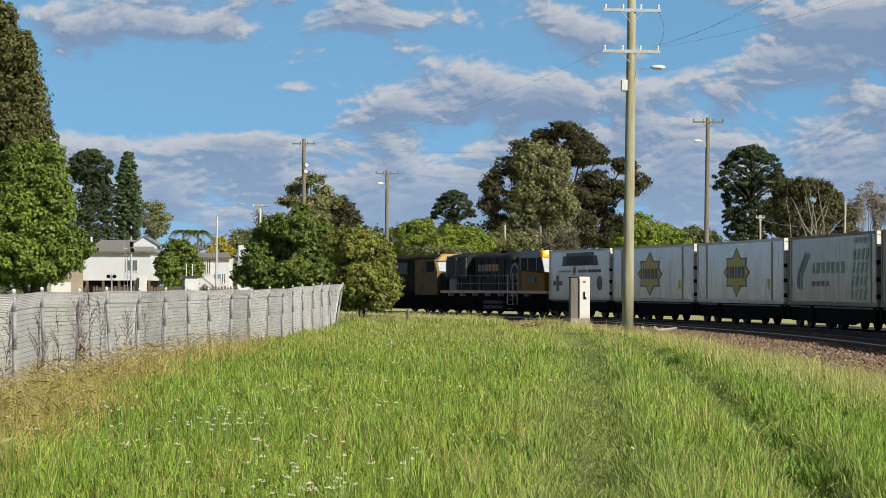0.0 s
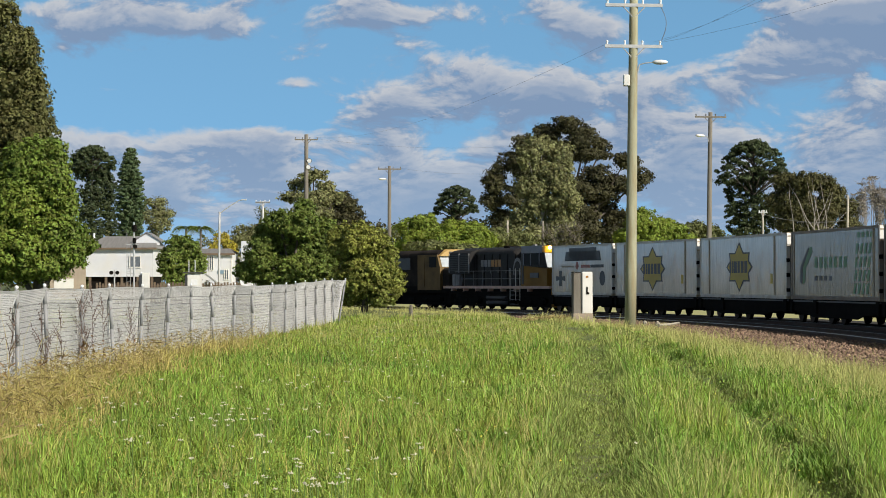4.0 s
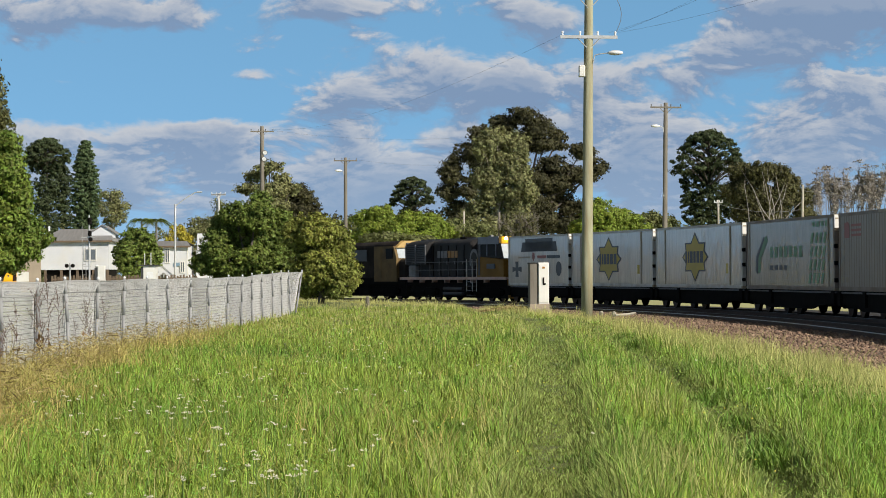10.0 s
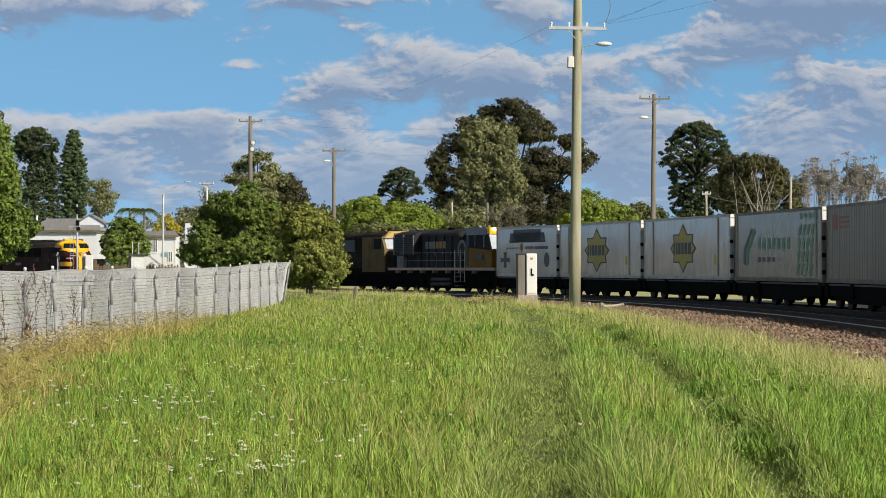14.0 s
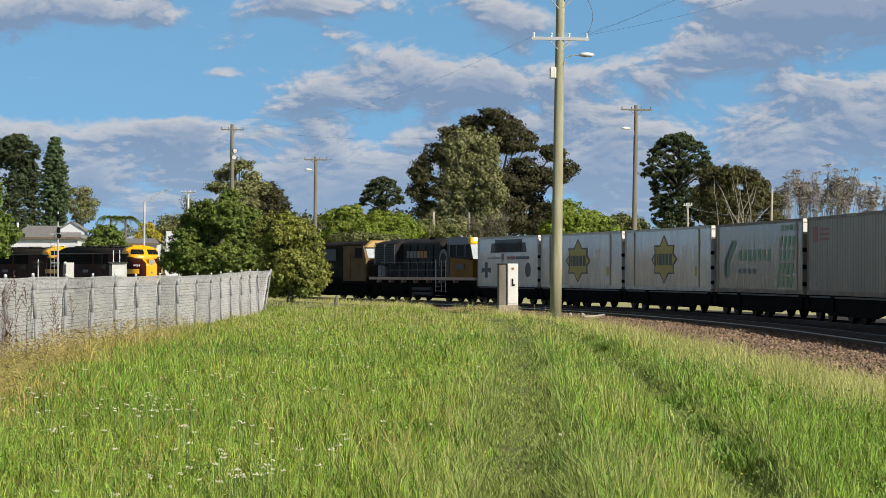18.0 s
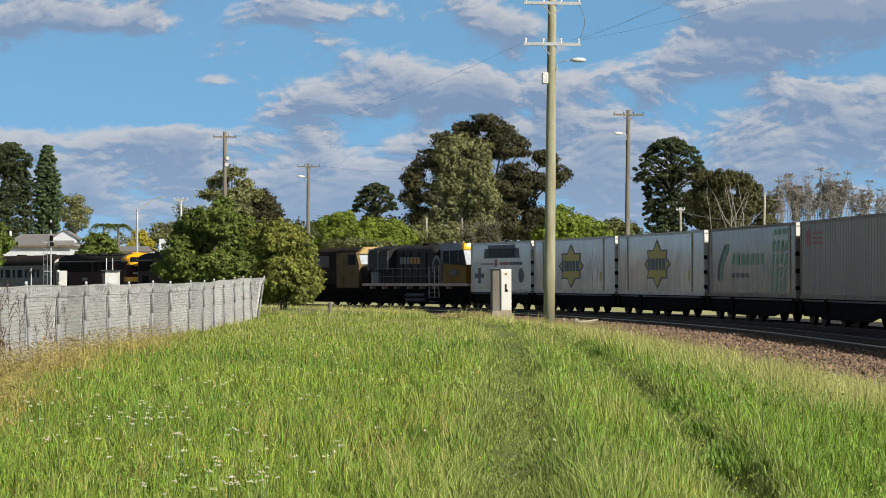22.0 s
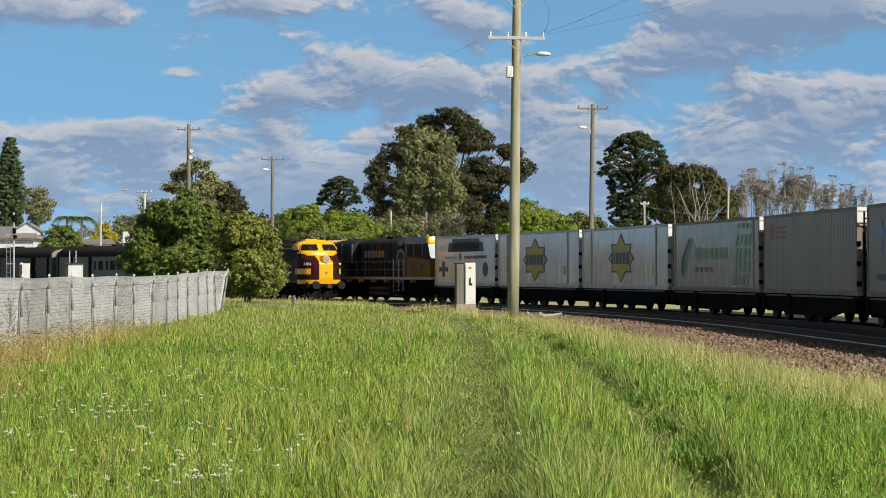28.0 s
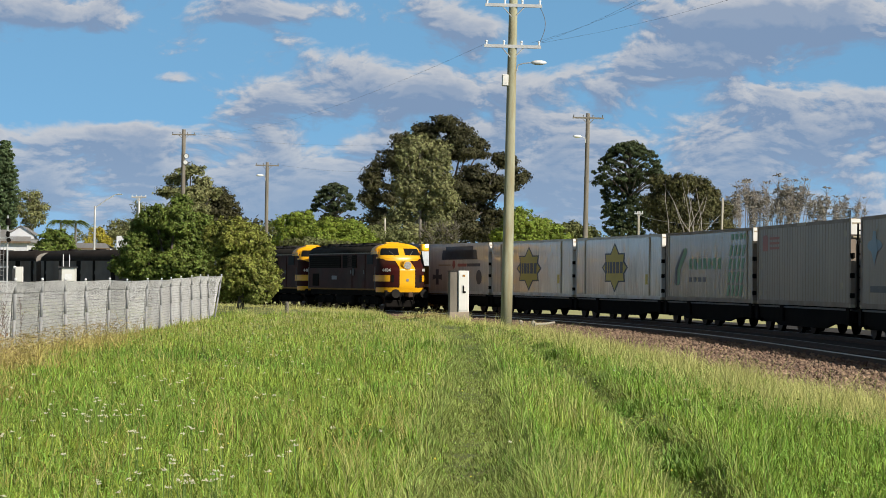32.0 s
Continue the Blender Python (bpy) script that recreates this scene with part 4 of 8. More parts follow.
    tree(5.43, 240, ((-0.5, 0.5, 8.4, 1.99, 1.69, 1.49), (1.9, 1.3, 7.9, 1.99, 1.69, 1.12), (-1.4, -0.1, 9.2, 1.0, 0.85, 0.93), (-2.6, 1.2, 7.0, 1.87, 1.59, 0.93), (-0.1, 0.5, 6.4, 2.99, 2.54, 1.0), (3.0, 1.4, 6.7, 2.37, 2.01, 0.87),), 1066, 0.5, 30, 0.2, "leaf_lime", "bright green leafy tree behind the railway", 0.3, seed=41)
    tree(6.75, 250, ((-1.0, -0.0, 7.9, 1.69, 1.43, 0.91), (1.0, -0.3, 7.5, 1.3, 1.1, 0.78), (0.0, 0.4, 6.6, 2.34, 1.99, 0.78),), 300, 0.5, 24, 0.25, "leaf_olive", "small green tree behind the railway", 0.25, seed=42)
    tree(4.84, 262, ((-1.7, -0.2, 7.5, 1.63, 1.39, 1.36), (1.4, -0.5, 6.8, 1.77, 1.5, 1.09),), 200, 0.5, 24, 0.25, "leaf_gum", "dark shrubbery under the big gum tree", 0.25, seed=39, name="shrub", category="shrub")
    umbrella_tree(-9.23, 330, 22.2, 3.6, 3.4, "dark umbrella-headed pine far behind the houses", 13, ((-1.4, 0.3, 18.3, 1.54, 1.31, 1.37), (0.9, 0.4, 17.8, 2.06, 1.75, 1.37), (2.4, 0.1, 16.3, 1.37, 1.16, 1.71), (0.2, -0.2, 15.2, 1.88, 1.6, 1.88), (2.1, 1.0, 13.5, 1.54, 1.31, 2.06), (-0.2, -1.0, 12.0, 1.71, 1.46, 2.06), (2.6, 0.8, 10.3, 1.2, 1.02, 1.88), (0.6, -0.5, 9.4, 1.54, 1.31, 1.54),))
    umbrella_tree(0.27, 340, 16.5, 3.7, 4.2, "dark umbrella-headed pine on the skyline", 34, ((-0.2, -0.4, 12.8, 1.24, 1.05, 1.06), (-0.6, -0.6, 11.0, 1.41, 1.2, 0.88),), 46)
    umbrella_tree(8.06, 270, 18.9, 4.7, 5.2, "tall dark umbrella-headed pine", 43, ((-0.4, 0.4, 13.4, 1.82, 1.55, 1.82), (-2.1, 0.4, 10.8, 1.26, 1.07, 1.68), (1.1, -1.3, 9.9, 2.8, 2.38, 2.38), (-1.1, -1.0, 8.2, 2.1, 1.79, 1.54), (-2.9, 1.3, 12.6, 0.56, 0.48, 0.84), (0.7, -0.9, 14.8, 0.98, 0.83, 0.84),), 70)
    bare_tree(11.74, 300, ((-6.0, 15.2), (-4.6, 16.0), (-3.0, 16.1), (-1.4, 16.0), (0.2, 16.6), (1.8, 16.3), (3.4, 16.4), (4.8, 15.7), (6.2, 14.6), (-2.2, 14.2), (2.6, 14.6)), 2.3, "thin pale half-bare tree on the skyline", 45)
    bare_tree(13.23, 330, ((-1.0, 16.0), (1.6, 15.2), (4.2, 14.8)), 1.8, "pale half-bare tree far off", 46, 0.8)
    bare_tree(3.21, 236, ((-1.4, 7.4), (0.6, 7.8)), 1.5, "bare brown twiggy shrub behind the railway", 37, 0.4, "oldpole", "leaf_gumwarm")


# ---- grass ----
def near_rut(x, y):
    """Distance from the nearer wheel rut, in its half-widths."""
    return np.minimum(np.abs(x - rut_a(y)) / (0.39 + 0.12 * smooth01(40, 70, y)), np.abs(x - rut_b(y)) / 0.27)


def blades(n, seed, y0, y1, height, width, keep=None, b0=-12.4, b1=15.6, droop=0.5, tuft=18):
    """Curved grass blades over the meadow, growing in tufts, thinning with distance."""
    rng = np.random.default_rng(seed)
    m = n // tuft
    y = np.repeat(y0 * (y1 / y0) ** rng.random(m), tuft)
    x = y * np.tan(np.radians(np.repeat(b0 + (b1 - b0) * rng.random(m), tuft)))
    n = m * tuft
    stand = np.repeat(np.exp(0.3 * rng.standard_normal(m)), tuft)
    reach = (0.028 + 0.035 * np.repeat(rng.random(m), tuft)) * (y / 16) ** 0.75
    gx, gy = rng.standard_normal(n), rng.standard_normal(n)
    x, y = x + gx * reach, y + gy * reach * 1.6
    r = across(x, y)
    fx = np.interp(y, [p[1] for p in FENCE], [p[0] for p in FENCE])
    ok = (r < 188.1 + 0.7 * rng.random(n)) & ((x > fx + 0.05) | (y > 88))
    ra = rut_a(y)
    d = near_rut(x, y)
    low = 1 - 0.84 * np.exp(-d ** 3)
    patch = 0.75 + 0.5 * np.sin(x * 1.1 + 0.4 * np.sin(y * 0.5)) * np.sin(y * 0.53 + 0.8 * np.sin(x * 0.7))
    fine = np.sin(x * 6.3 + 2.0 * np.sin(y * 1.9)) * np.sin(y * 3.1 + 1.7 * np.sin(x * 2.7))
    patch = np.clip((patch * 0.55 + 0.5 + 0.32 * fine) * stand, 0.25, 2.0)
    tall = low * patch * (1 - 0.22 * smooth01(45, 92, y)) * (1 - 0.22 * smooth01(0.0, 1.2, x - rut_a(y) - 1.6))
    # the verges of the ruts stand taller
    tall = tall * (1 + (0.4 * np.exp(-((x - ra - 0.55) / 0.16) ** 2) + 0.5 * np.exp(-((x - rut_b(y) - 0.5) / 0.2) ** 2)) * (1 - smooth01(40, 62, y)))
    if keep is not None:
        ok &= rng.random(n) < keep(x, y, d)
    x, y, tall, gx, gy = x[ok], y[ok], tall[ok], gx[ok], gy[ok]
    n = len(x)
    h = height * (0.55 + 0.75 * rng.random(n)) * tall
    w = width * (y / 20) ** 0.5 * (0.6 + 0.8 * rng.random(n))
    a = rng.random(n) * 2 * math.pi
    # blades lean out from the heart of their tuft
    la = np.arctan2(gy, gx) + rng.normal(0, 0.6, n)
    lean = h * (0.15 + droop * rng.random(n))
    side = np.stack([np.cos(a), np.sin(a), 0 * a], -1) * w[:, None]
    ld = np.stack([np.cos(la), np.sin(la), 0 * a], -1) * lean[:, None]
    up = np.array([0, 0, 1.0])
    b = np.stack([x, y, ground_z(x, y) - 0.01], -1)
    m = b + ld * 0.35 + up * (h * 0.62)[:, None]
    v = np.stack([b - side, b + side, m - side * 0.75, m + side * 0.75, b + ld + up * (h * (1 - 0.25 * rng.random(n)))[:, None]], 1)
    f = np.array([(0, 1, 3), (0, 3, 2), (2, 3, 4)])
    return v.reshape(-1, 3), (f[None] + 5 * np.arange(n)[:, None, None]).reshape(-1, 3)


def grass_material(name, a, b, lush, sheer=0.35):
    """Blades whose colour drifts over the meadow: greener in patches."""
    return material(name, a, b, rough=0.6, scale=4.0, fine=14.0, island=0.55, stain=lush, stain_scale=0.16, stain_amount=0.45, sheer=sheer, spec=0.3)


def build_grass():
    M["blade"] = grass_material("grass_blade", (0.395, 0.46, 0.08), (0.195, 0.285, 0.042), (0.15, 0.28, 0.042), 0.2)
    M["lush"] = grass_material("lush_blade", (0.30, 0.42, 0.062), (0.155, 0.275, 0.04), (0.10, 0.23, 0.032), 0.2)
    M["worn"] = grass_material("worn_blade", (0.34, 0.39, 0.115), (0.23, 0.30, 0.075), (0.13, 0.2, 0.045), 0.2)
    M["straw"] = material("straw_blade", (0.62, 0.50, 0.19), (0.38, 0.34, 0.10), rough=0.7, scale=0.6, fine=4, island=0.3, sheer=0.3, spec=0.2)
    M["litter"] = material("dry_litter", (0.52, 0.41, 0.2), (0.28, 0.225, 0.10), rough=0.8, scale=0.8, fine=4, island=0.5, sheer=0.25, spec=0.15)
    M["seed"] = material("seed_stalk", (0.62, 0.60, 0.24), (0.46, 0.46, 0.16), rough=0.7, scale=0.6, fine=4, island=0.25, sheer=0.3, spec=0.2)
    def dry(x, y):
        """How strawy the grass is: a ragged band along the fence."""
        fx = np.interp(y, [p[1] for p in FENCE], [p[0] for p in FENCE])
        w = 1.25 + 0.45 * np.sin(y * 0.55) + 0.25 * np.sin(y * 1.7 + 1)
        return np.exp(-((x - fx) / w) ** 4) * (1 - smooth01(48, 66, y))

    def lush(x, y):
        """Where the grass grows thick and dark: past the second rut, and in patches."""
        rb = rut_b(y)
        p = np.sin(x * 0.9 + 1.3 * np.sin(y * 0.31)) * np.sin(y * 0.42 + 1.1 * np.sin(x * 0.8 + 2))
        return np.clip(0.8 * smooth01(0.1, 0.9, x - rb) * (1 - smooth01(30, 56, y)) * (1 - smooth01(184.8, 187.6, across(x, y))) + (0.22 + 0.5 * smooth01(0.05, 0.5, p)) * (1 - smooth01(30, 64, y)) + 0.25 * np.exp(-((x - rut_a(y) - 0.6) / 0.2) ** 2) * (1 - smooth01(38, 60, y)) + 0.55 * np.exp(-((x - rut_a(y) - 0.38) / 0.25) ** 2) * (1 - smooth01(20, 34, y)), 0, 0.92)

    worn = lambda d: np.exp(-d ** 3)
    v, f = blades(330000, 1, 12.0, 100.0, 0.16, 0.0054, keep=lambda x, y, d: (1 - 0.5 * dry(x, y)) * (1 - 0.5 * worn(d)) * (1 - lush(x, y)) * (1 - 0.7 * smooth01(184.5, 187.5, across(x, y))), droop=0.3)
    tagged(raw("meadow_grass", v, f, M["blade"]), "long bright green meadow grass with flattened wheel ruts", "grass", kind="stuff")
    v, f = blades(420000, 6, 12.0, 80.0, 0.165, 0.0054, keep=lambda x, y, d: (1 - 0.6 * dry(x, y)) * (1 - 0.5 * worn(d)) * lush(x, y), droop=0.35)
    tagged(raw("lush_grass", v, f, M["lush"]), "thick dark green grass in patches of the meadow", "grass", kind="stuff")
    v, f = blades(270000, 7, 13.0, 95.0, 0.26, 0.005, keep=lambda x, y, d: 0.95 * worn(d), b0=2.2, b1=11.6, droop=0.6, tuft=6)
    tagged(raw("worn_grass", v, f, M["worn"]), "short dull flattened grass in the wheel ruts", "grass", kind="stuff")
    v, f = blades(140000, 2, 12.0, 125.0, 0.31, 0.0024, keep=lambda x, y, d: np.clip(0.07 + 0.3 * np.exp(-((x - rut_a(y) + 0.6) / 0.28) ** 2) + 0.22 * np.exp(-((x - (rut_a(y) + rut_b(y)) / 2 - 0.1) / 0.4) ** 2) + 0.8 * smooth01(40, 78, y) + 0.7 * smooth01(185.5, 188.0, across(x, y)), 0, 1))
    tagged(raw("seeding_grass", v, f, M["seed"]), "pale seeding grass stalks among the meadow grass", "grass", kind="stuff")
    v, f = blades(120000, 22, 24.0, 110.0, 0.40, 0.0028, keep=lambda x, y, d: 0.9 * smooth01(184.3, 187.6, across(x, y)), b0=0.5, b1=15.6, droop=0.8)
    tagged(raw("edge_grass", v, f, M["seed"]), "pale wispy seeding grass along the edge of the ballast", "grass", kind="stuff")
    v, f = blades(90000, 24, 78.0, 140.0, 0.27, 0.0030, keep=lambda x, y, d: smooth01(183.5, 186.8, across(x, y)), b0=-5.0, b1=6.0, droop=0.8)
    tagged(raw("trackside_grass", v, f, M["seed"]), "tall pale grass along the far bend of the track", "grass", kind="stuff")
    v, f = blades(230000, 3, 16.0, 75.0, 0.30, 0.0034, keep=lambda x, y, d: dry(x, y) * 0.7 + 0.010 + 0.10 * smooth01(0.86, 0.97, np.sin(x * 1.7 + 2.0 * np.sin(y * 0.6)) * np.sin(y * 0.9 + 1.5 * np.sin(x * 1.1))), b0=-12.4, b1=3.0, droop=1.5)
    # a tangle of broken dry stalks and leaves
    rng = np.random.default_rng(23)
    n = 36000
    y = 16.0 * (60 / 16.0) ** rng.random(n)
    x = np.interp(y, [p[1] for p in FENCE], [p[0] for p in FENCE]) + 0.1 + 1.7 * rng.random(n)
    clump = np.sin(x * 3.1 + 1.4 * np.sin(y * 1.3)) * np.sin(y * 1.7 + 1.2 * np.sin(x * 2.2))
    ok = rng.random(n) < dry(x, y) * (0.2 + 0.8 * smooth01(-0.2, 0.5, clump))
    x, y = x[ok], y[ok]
    n = len(x)
    c = np.stack([x, y, ground_z(x, y) + 0.05 + 0.5 * rng.random(n) ** 1.3], -1)
    a, b = rng.standard_normal((n, 3)), rng.standard_normal((n, 3))
    a, b = a / np.linalg.norm(a, axis=1, keepdims=True), b / np.linalg.norm(b, axis=1, keepdims=True)
    a[:, 2] *= 0.6
    ln, wd = 0.03 + 0.09 * rng.random((n, 1)), 0.004 + 0.006 * rng.random((n, 1))
    litter = np.stack([c - a * ln, c - b * wd, c + a * ln, c + b * wd], 1).reshape(-1, 3)
    lq = (np.array([(0, 1, 2), (0, 2, 3)])[None] + 4 * np.arange(n)[:, None, None]).reshape(-1, 3)
    tagged(raw("dry_litter", litter, lq, M["litter"]), "tangled dry stalks and dead leaves along the fence", "dead plants", kind="stuff")
    w, g = blades(20000, 13, 16.0, 62.0, 0.62, 0.0022, keep=lambda x, y, d: dry(x, y) * 0.5, b0=-12.4, b1=1.0, droop=0.7)
    f, v = np.concatenate([f, g + len(v)]), np.concatenate([v, w])
    tagged(raw("dry_grass", v, f, M["straw"]), "dry straw-coloured grass along the foot of the fence", "grass", kind="stuff")


def build_broadleaf():
    """Small low leaves of clover and dock between the blades."""
    M["clover"] = grass_material("clover_leaf", (0.26, 0.38, 0.07), (0.15, 0.27, 0.045), (0.33, 0.38, 0.08), 0.3)
    rng = np.random.default_rng(17)
    n = 150000
    y = 13.0 * (70 / 13.0) ** rng.random(n)
    x = y * np.tan(np.radians(-12.4 + 28 * rng.random(n)))
    fx = np.interp(y, [p[1] for p in FENCE], [p[0] for p in FENCE])
    clump = np.sin(x * 2.3 + 1.4 * np.sin(y * 0.9)) * np.sin(y * 1.1 + 1.2 * np.sin(x * 1.6))
    ok = (across(x, y) < 187.5) & (x > fx + 1.2) & (np.abs(x - rut_a(y)) > 0.55) & (rng.random(n) < 0.25 + 0.75 * smooth01(0.0, 0.6, clump))
    x, y = x[ok], y[ok]
    n = len(x)
    c = np.stack([x, y, ground_z(x, y) + 0.03 + 0.18 * rng.random(n)], -1)
    nrm = rng.standard_normal((n, 3)) * 0.6 + np.array([0.2, -0.3, 0.8])
    nrm /= np.linalg.norm(nrm, axis=1, keepdims=True)
    a = np.cross(nrm, rng.standard_normal((n, 3)))
    a /= np.linalg.norm(a, axis=1, keepdims=True)
    b = np.cross(nrm, a)
    s = 0.012 * (0.5 + rng.random((n, 1))) * (y[:, None] / 20) ** 0.6
    v = np.stack([c - a * s, c - b * s * 0.55, c + a * s - nrm * s * 0.3, c + b * s * 0.55], 1)
    f = np.array([(0, 1, 2), (0, 2, 3)])
    tagged(raw("broadleaf_plants", v.reshape(-1, 3), (f[None] + 4 * np.arange(n)[:, None, None]).reshape(-1, 3), M["clover"]), "small green clover and dock leaves in the meadow", "plants", kind="stuff")


def build_flowers():
    """White umbels and small yellow heads scattered through the grass."""
    M["petal"] = material("white_petal", (0.78, 0.76, 0.60), (0.56, 0.56, 0.42), rough=0.7, scale=20, island=0.1, sheer=0.2)
    M["petal_yellow"] = material("yellow_petal", (0.8, 0.68, 0.1), (0.7, 0.58, 0.07), rough=0.7, scale=20, sheer=0.2)
    M["stem"] = material("flower_stem", (0.16, 0.24, 0.05), (0.12, 0.2, 0.04), rough=0.7)
    rng = np.random.default_rng(8)
    spots = ((-2.55, 21.5, 0.55, 0.5, 14), (-2.2, 19.2, 0.38, 0.6, 26), (-1.6, 21.5, 0.9, 1.2, 10), (-0.9, 16.3, 1.0, 0.35, 18), (-1.75, 25.8, 0.3, 0.5, 12), (-0.6, 35, 0.8, 2.0, 14), (-1.2, 30, 0.6, 1.0, 6), (-1.3, 45, 1.0, 3.0, 13), (-0.1, 27, 1.4, 3.0, 7), (1.0, 27, 0.8, 1.5, 4), (-1.0, 60, 1.5, 4.0, 9), (-2.6, 16.5, 0.7, 0.5, 5), (-0.85, 12.9, 0.3, 0.25, 26), (-0.9, 14.6, 0.5, 0.3, 10), (0.3, 22, 2.0, 4.0, 6))
    v, f, sv, sl = [], [], [], []
    for cx, cy, sx, sy, n in spots:
        for _ in range(n):
            x, y = cx + sx * rng.standard_normal(), cy + sy * rng.standard_normal()
            z = float(ground_z(np.array(x), np.array(y))) + 0.36 + 0.12 * rng.random()
            sl.append([(x + 0.05 * rng.standard_normal(), y, z - 0.36), (x, y, z - 0.15), (x, y, z)])
            R = 0.013 + 0.02 * rng.random()
            for k in range(9):
                a, q = rng.random() * 6.28, R * math.sqrt(rng.random())
                c = np.array([x + q * math.cos(a), y + q * math.sin(a), z + 0.012 * rng.random() - 2.5 * q * q])
                r = 0.0055 + 0.004 * rng.random()
                i = len(v)
                tip = rng.standard_normal(3) * 0.3 * r
                v += [c + (r, 0, 0), c + (-r * 0.5, r * 0.87, 0), c + (-r * 0.5, -r * 0.87, 0), c + tip + (0, 0, r)]
                f += [(i, i + 1, i + 3), (i + 1, i + 2, i + 3), (i + 2, i, i + 3)]
    tagged(raw("white_flowers", v, f, M["petal"]), "small white umbel flowers among the grass", "flowers", kind="stuff")
    sv, sf = tubes(sl, 0.003, 3)
    tagged(raw("flower_stems", sv, sf, M["stem"]), "thin green flower stems in the grass", "flowers", kind="stuff")
    v, f = [], []
    for _ in range(110):
        y = 14 * (60 / 14) ** rng.random()
        x = y * math.tan(radians(-10 + 20 * rng.random()))
        z = float(ground_z(np.array(x), np.array(y))) + 0.25 + 0.12 * rng.random()
        c, r, i = np.array([x, y, z]), 0.008 + 0.005 * rng.random(), len(v)
        v += [c + (r, 0, 0), c + (-r * 0.5, r * 0.87, 0), c + (-r * 0.5, -r * 0.87, 0), c + (0, -r * 0.6, r)]
        f += [(i, i + 1, i + 3), (i + 1, i + 2, i + 3), (i + 2, i, i + 3)]
    tagged(raw("yellow_flowers", v, f, M["petal_yellow"]), "tiny yellow wild flowers in the grass", "flowers", kind="stuff")


def build_weeds():
    """Tall dead weeds with seed heads along the foot of the fence."""
    M["deadstalk"] = material("dead_stalk", (0.15, 0.095, 0.075), (0.09, 0.055, 0.045), rough=0.9, island=0.3)
    M["deadleaf"] = material("dead_leaf", (0.32, 0.2, 0.09), (0.2, 0.12, 0.06), rough=0.9, island=0.35, sheer=0.2)
    kinds = []
    for seed in range(4):
        rng = np.random.default_rng(40 + seed)
        t = thing("dead_weed", pose(0, -60, -3), "tall dry brown weed with seed heads by the fence", "weed", "dead weeds along the fence")
        hgt = 0.85 + 0.35 * rng.random()
        bend = rng.normal(0, 0.1, 2)
        main = np.array([(bend[0] * q * q, bend[1] * q * q, hgt * q) for q in np.linspace(0, 1, 5)])
        lines, heads = [main], []
        for k in range(9):
            q = 0.3 + 0.65 * rng.random()
            a, l = rng.random() * 6.28, 0.1 + 0.16 * rng.random()
            p = np.array([bend[0] * q * q, bend[1] * q * q, hgt * q])
            e = p + np.array([math.cos(a) * l * 0.6, math.sin(a) * l * 0.6, l])
            lines.append(np.linspace(p, e, 5))
            heads += [e, (p + 2 * e) / 3]
        heads.append(main[-1])
        v, f = tubes(lines, np.tile(np.linspace(0.0048, 0.002, 5), (len(lines), 1)), 4)
        raw("stalk", v, f, M["deadstalk"], t)
        hv, hf = [], []
        for h in heads:
            for _ in range(3):
                c = h + rng.normal(0, 0.013, 3)
                r, i = 0.009, len(hv)
                hv += [c + rng.normal(0, r, 3) for _ in range(3)]
                hf.append((i, i + 1, i + 2))
        tagged(raw("seed_spray", hv, hf, M["deadstalk"], t), kind="stuff")
        lv, lf = [], []
        for _ in range(14):
            z = hgt * 0.5 * rng.random()
            a, l, i = rng.random() * 6.28, 0.08 + 0.12 * rng.random(), len(lv)
            p = np.array([0, 0, z])
            d = np.array([math.cos(a), math.sin(a), rng.normal(0.3, 0.4)]) * l
            sd = np.array([-math.sin(a), math.cos(a), 0]) * 0.02
            lv += [p, p + d * 0.5 + sd, p + d, p + d * 0.5 - sd]
            lf += [(i, i + 1, i + 2), (i, i + 2, i + 3)]
        tagged(raw("dry_foliage", lv, lf, M["deadleaf"], t), kind="stuff")
        kinds.append(t)
    rng = random.Random(9)
    for k in range(24):
        y = 23.5 + 24 * rng.random() ** 1.2
        x = float(np.interp(y, [p[1] for p in FENCE], [p[0] for p in FENCE])) + 0.15 + 0.45 * rng.random()
        m = pose(x, y, float(ground_z(np.array(x), np.array(y))), 0, 0, 360 * rng.random()) @ Matrix.Scale(rng.uniform(0.6, 1.25), 4)
        if k < 4:
            kinds[k].matrix_world = m
        else:
            o = copy_thing(kinds[k % 4], pose(0, 0, 0))
            o.matrix_world = m


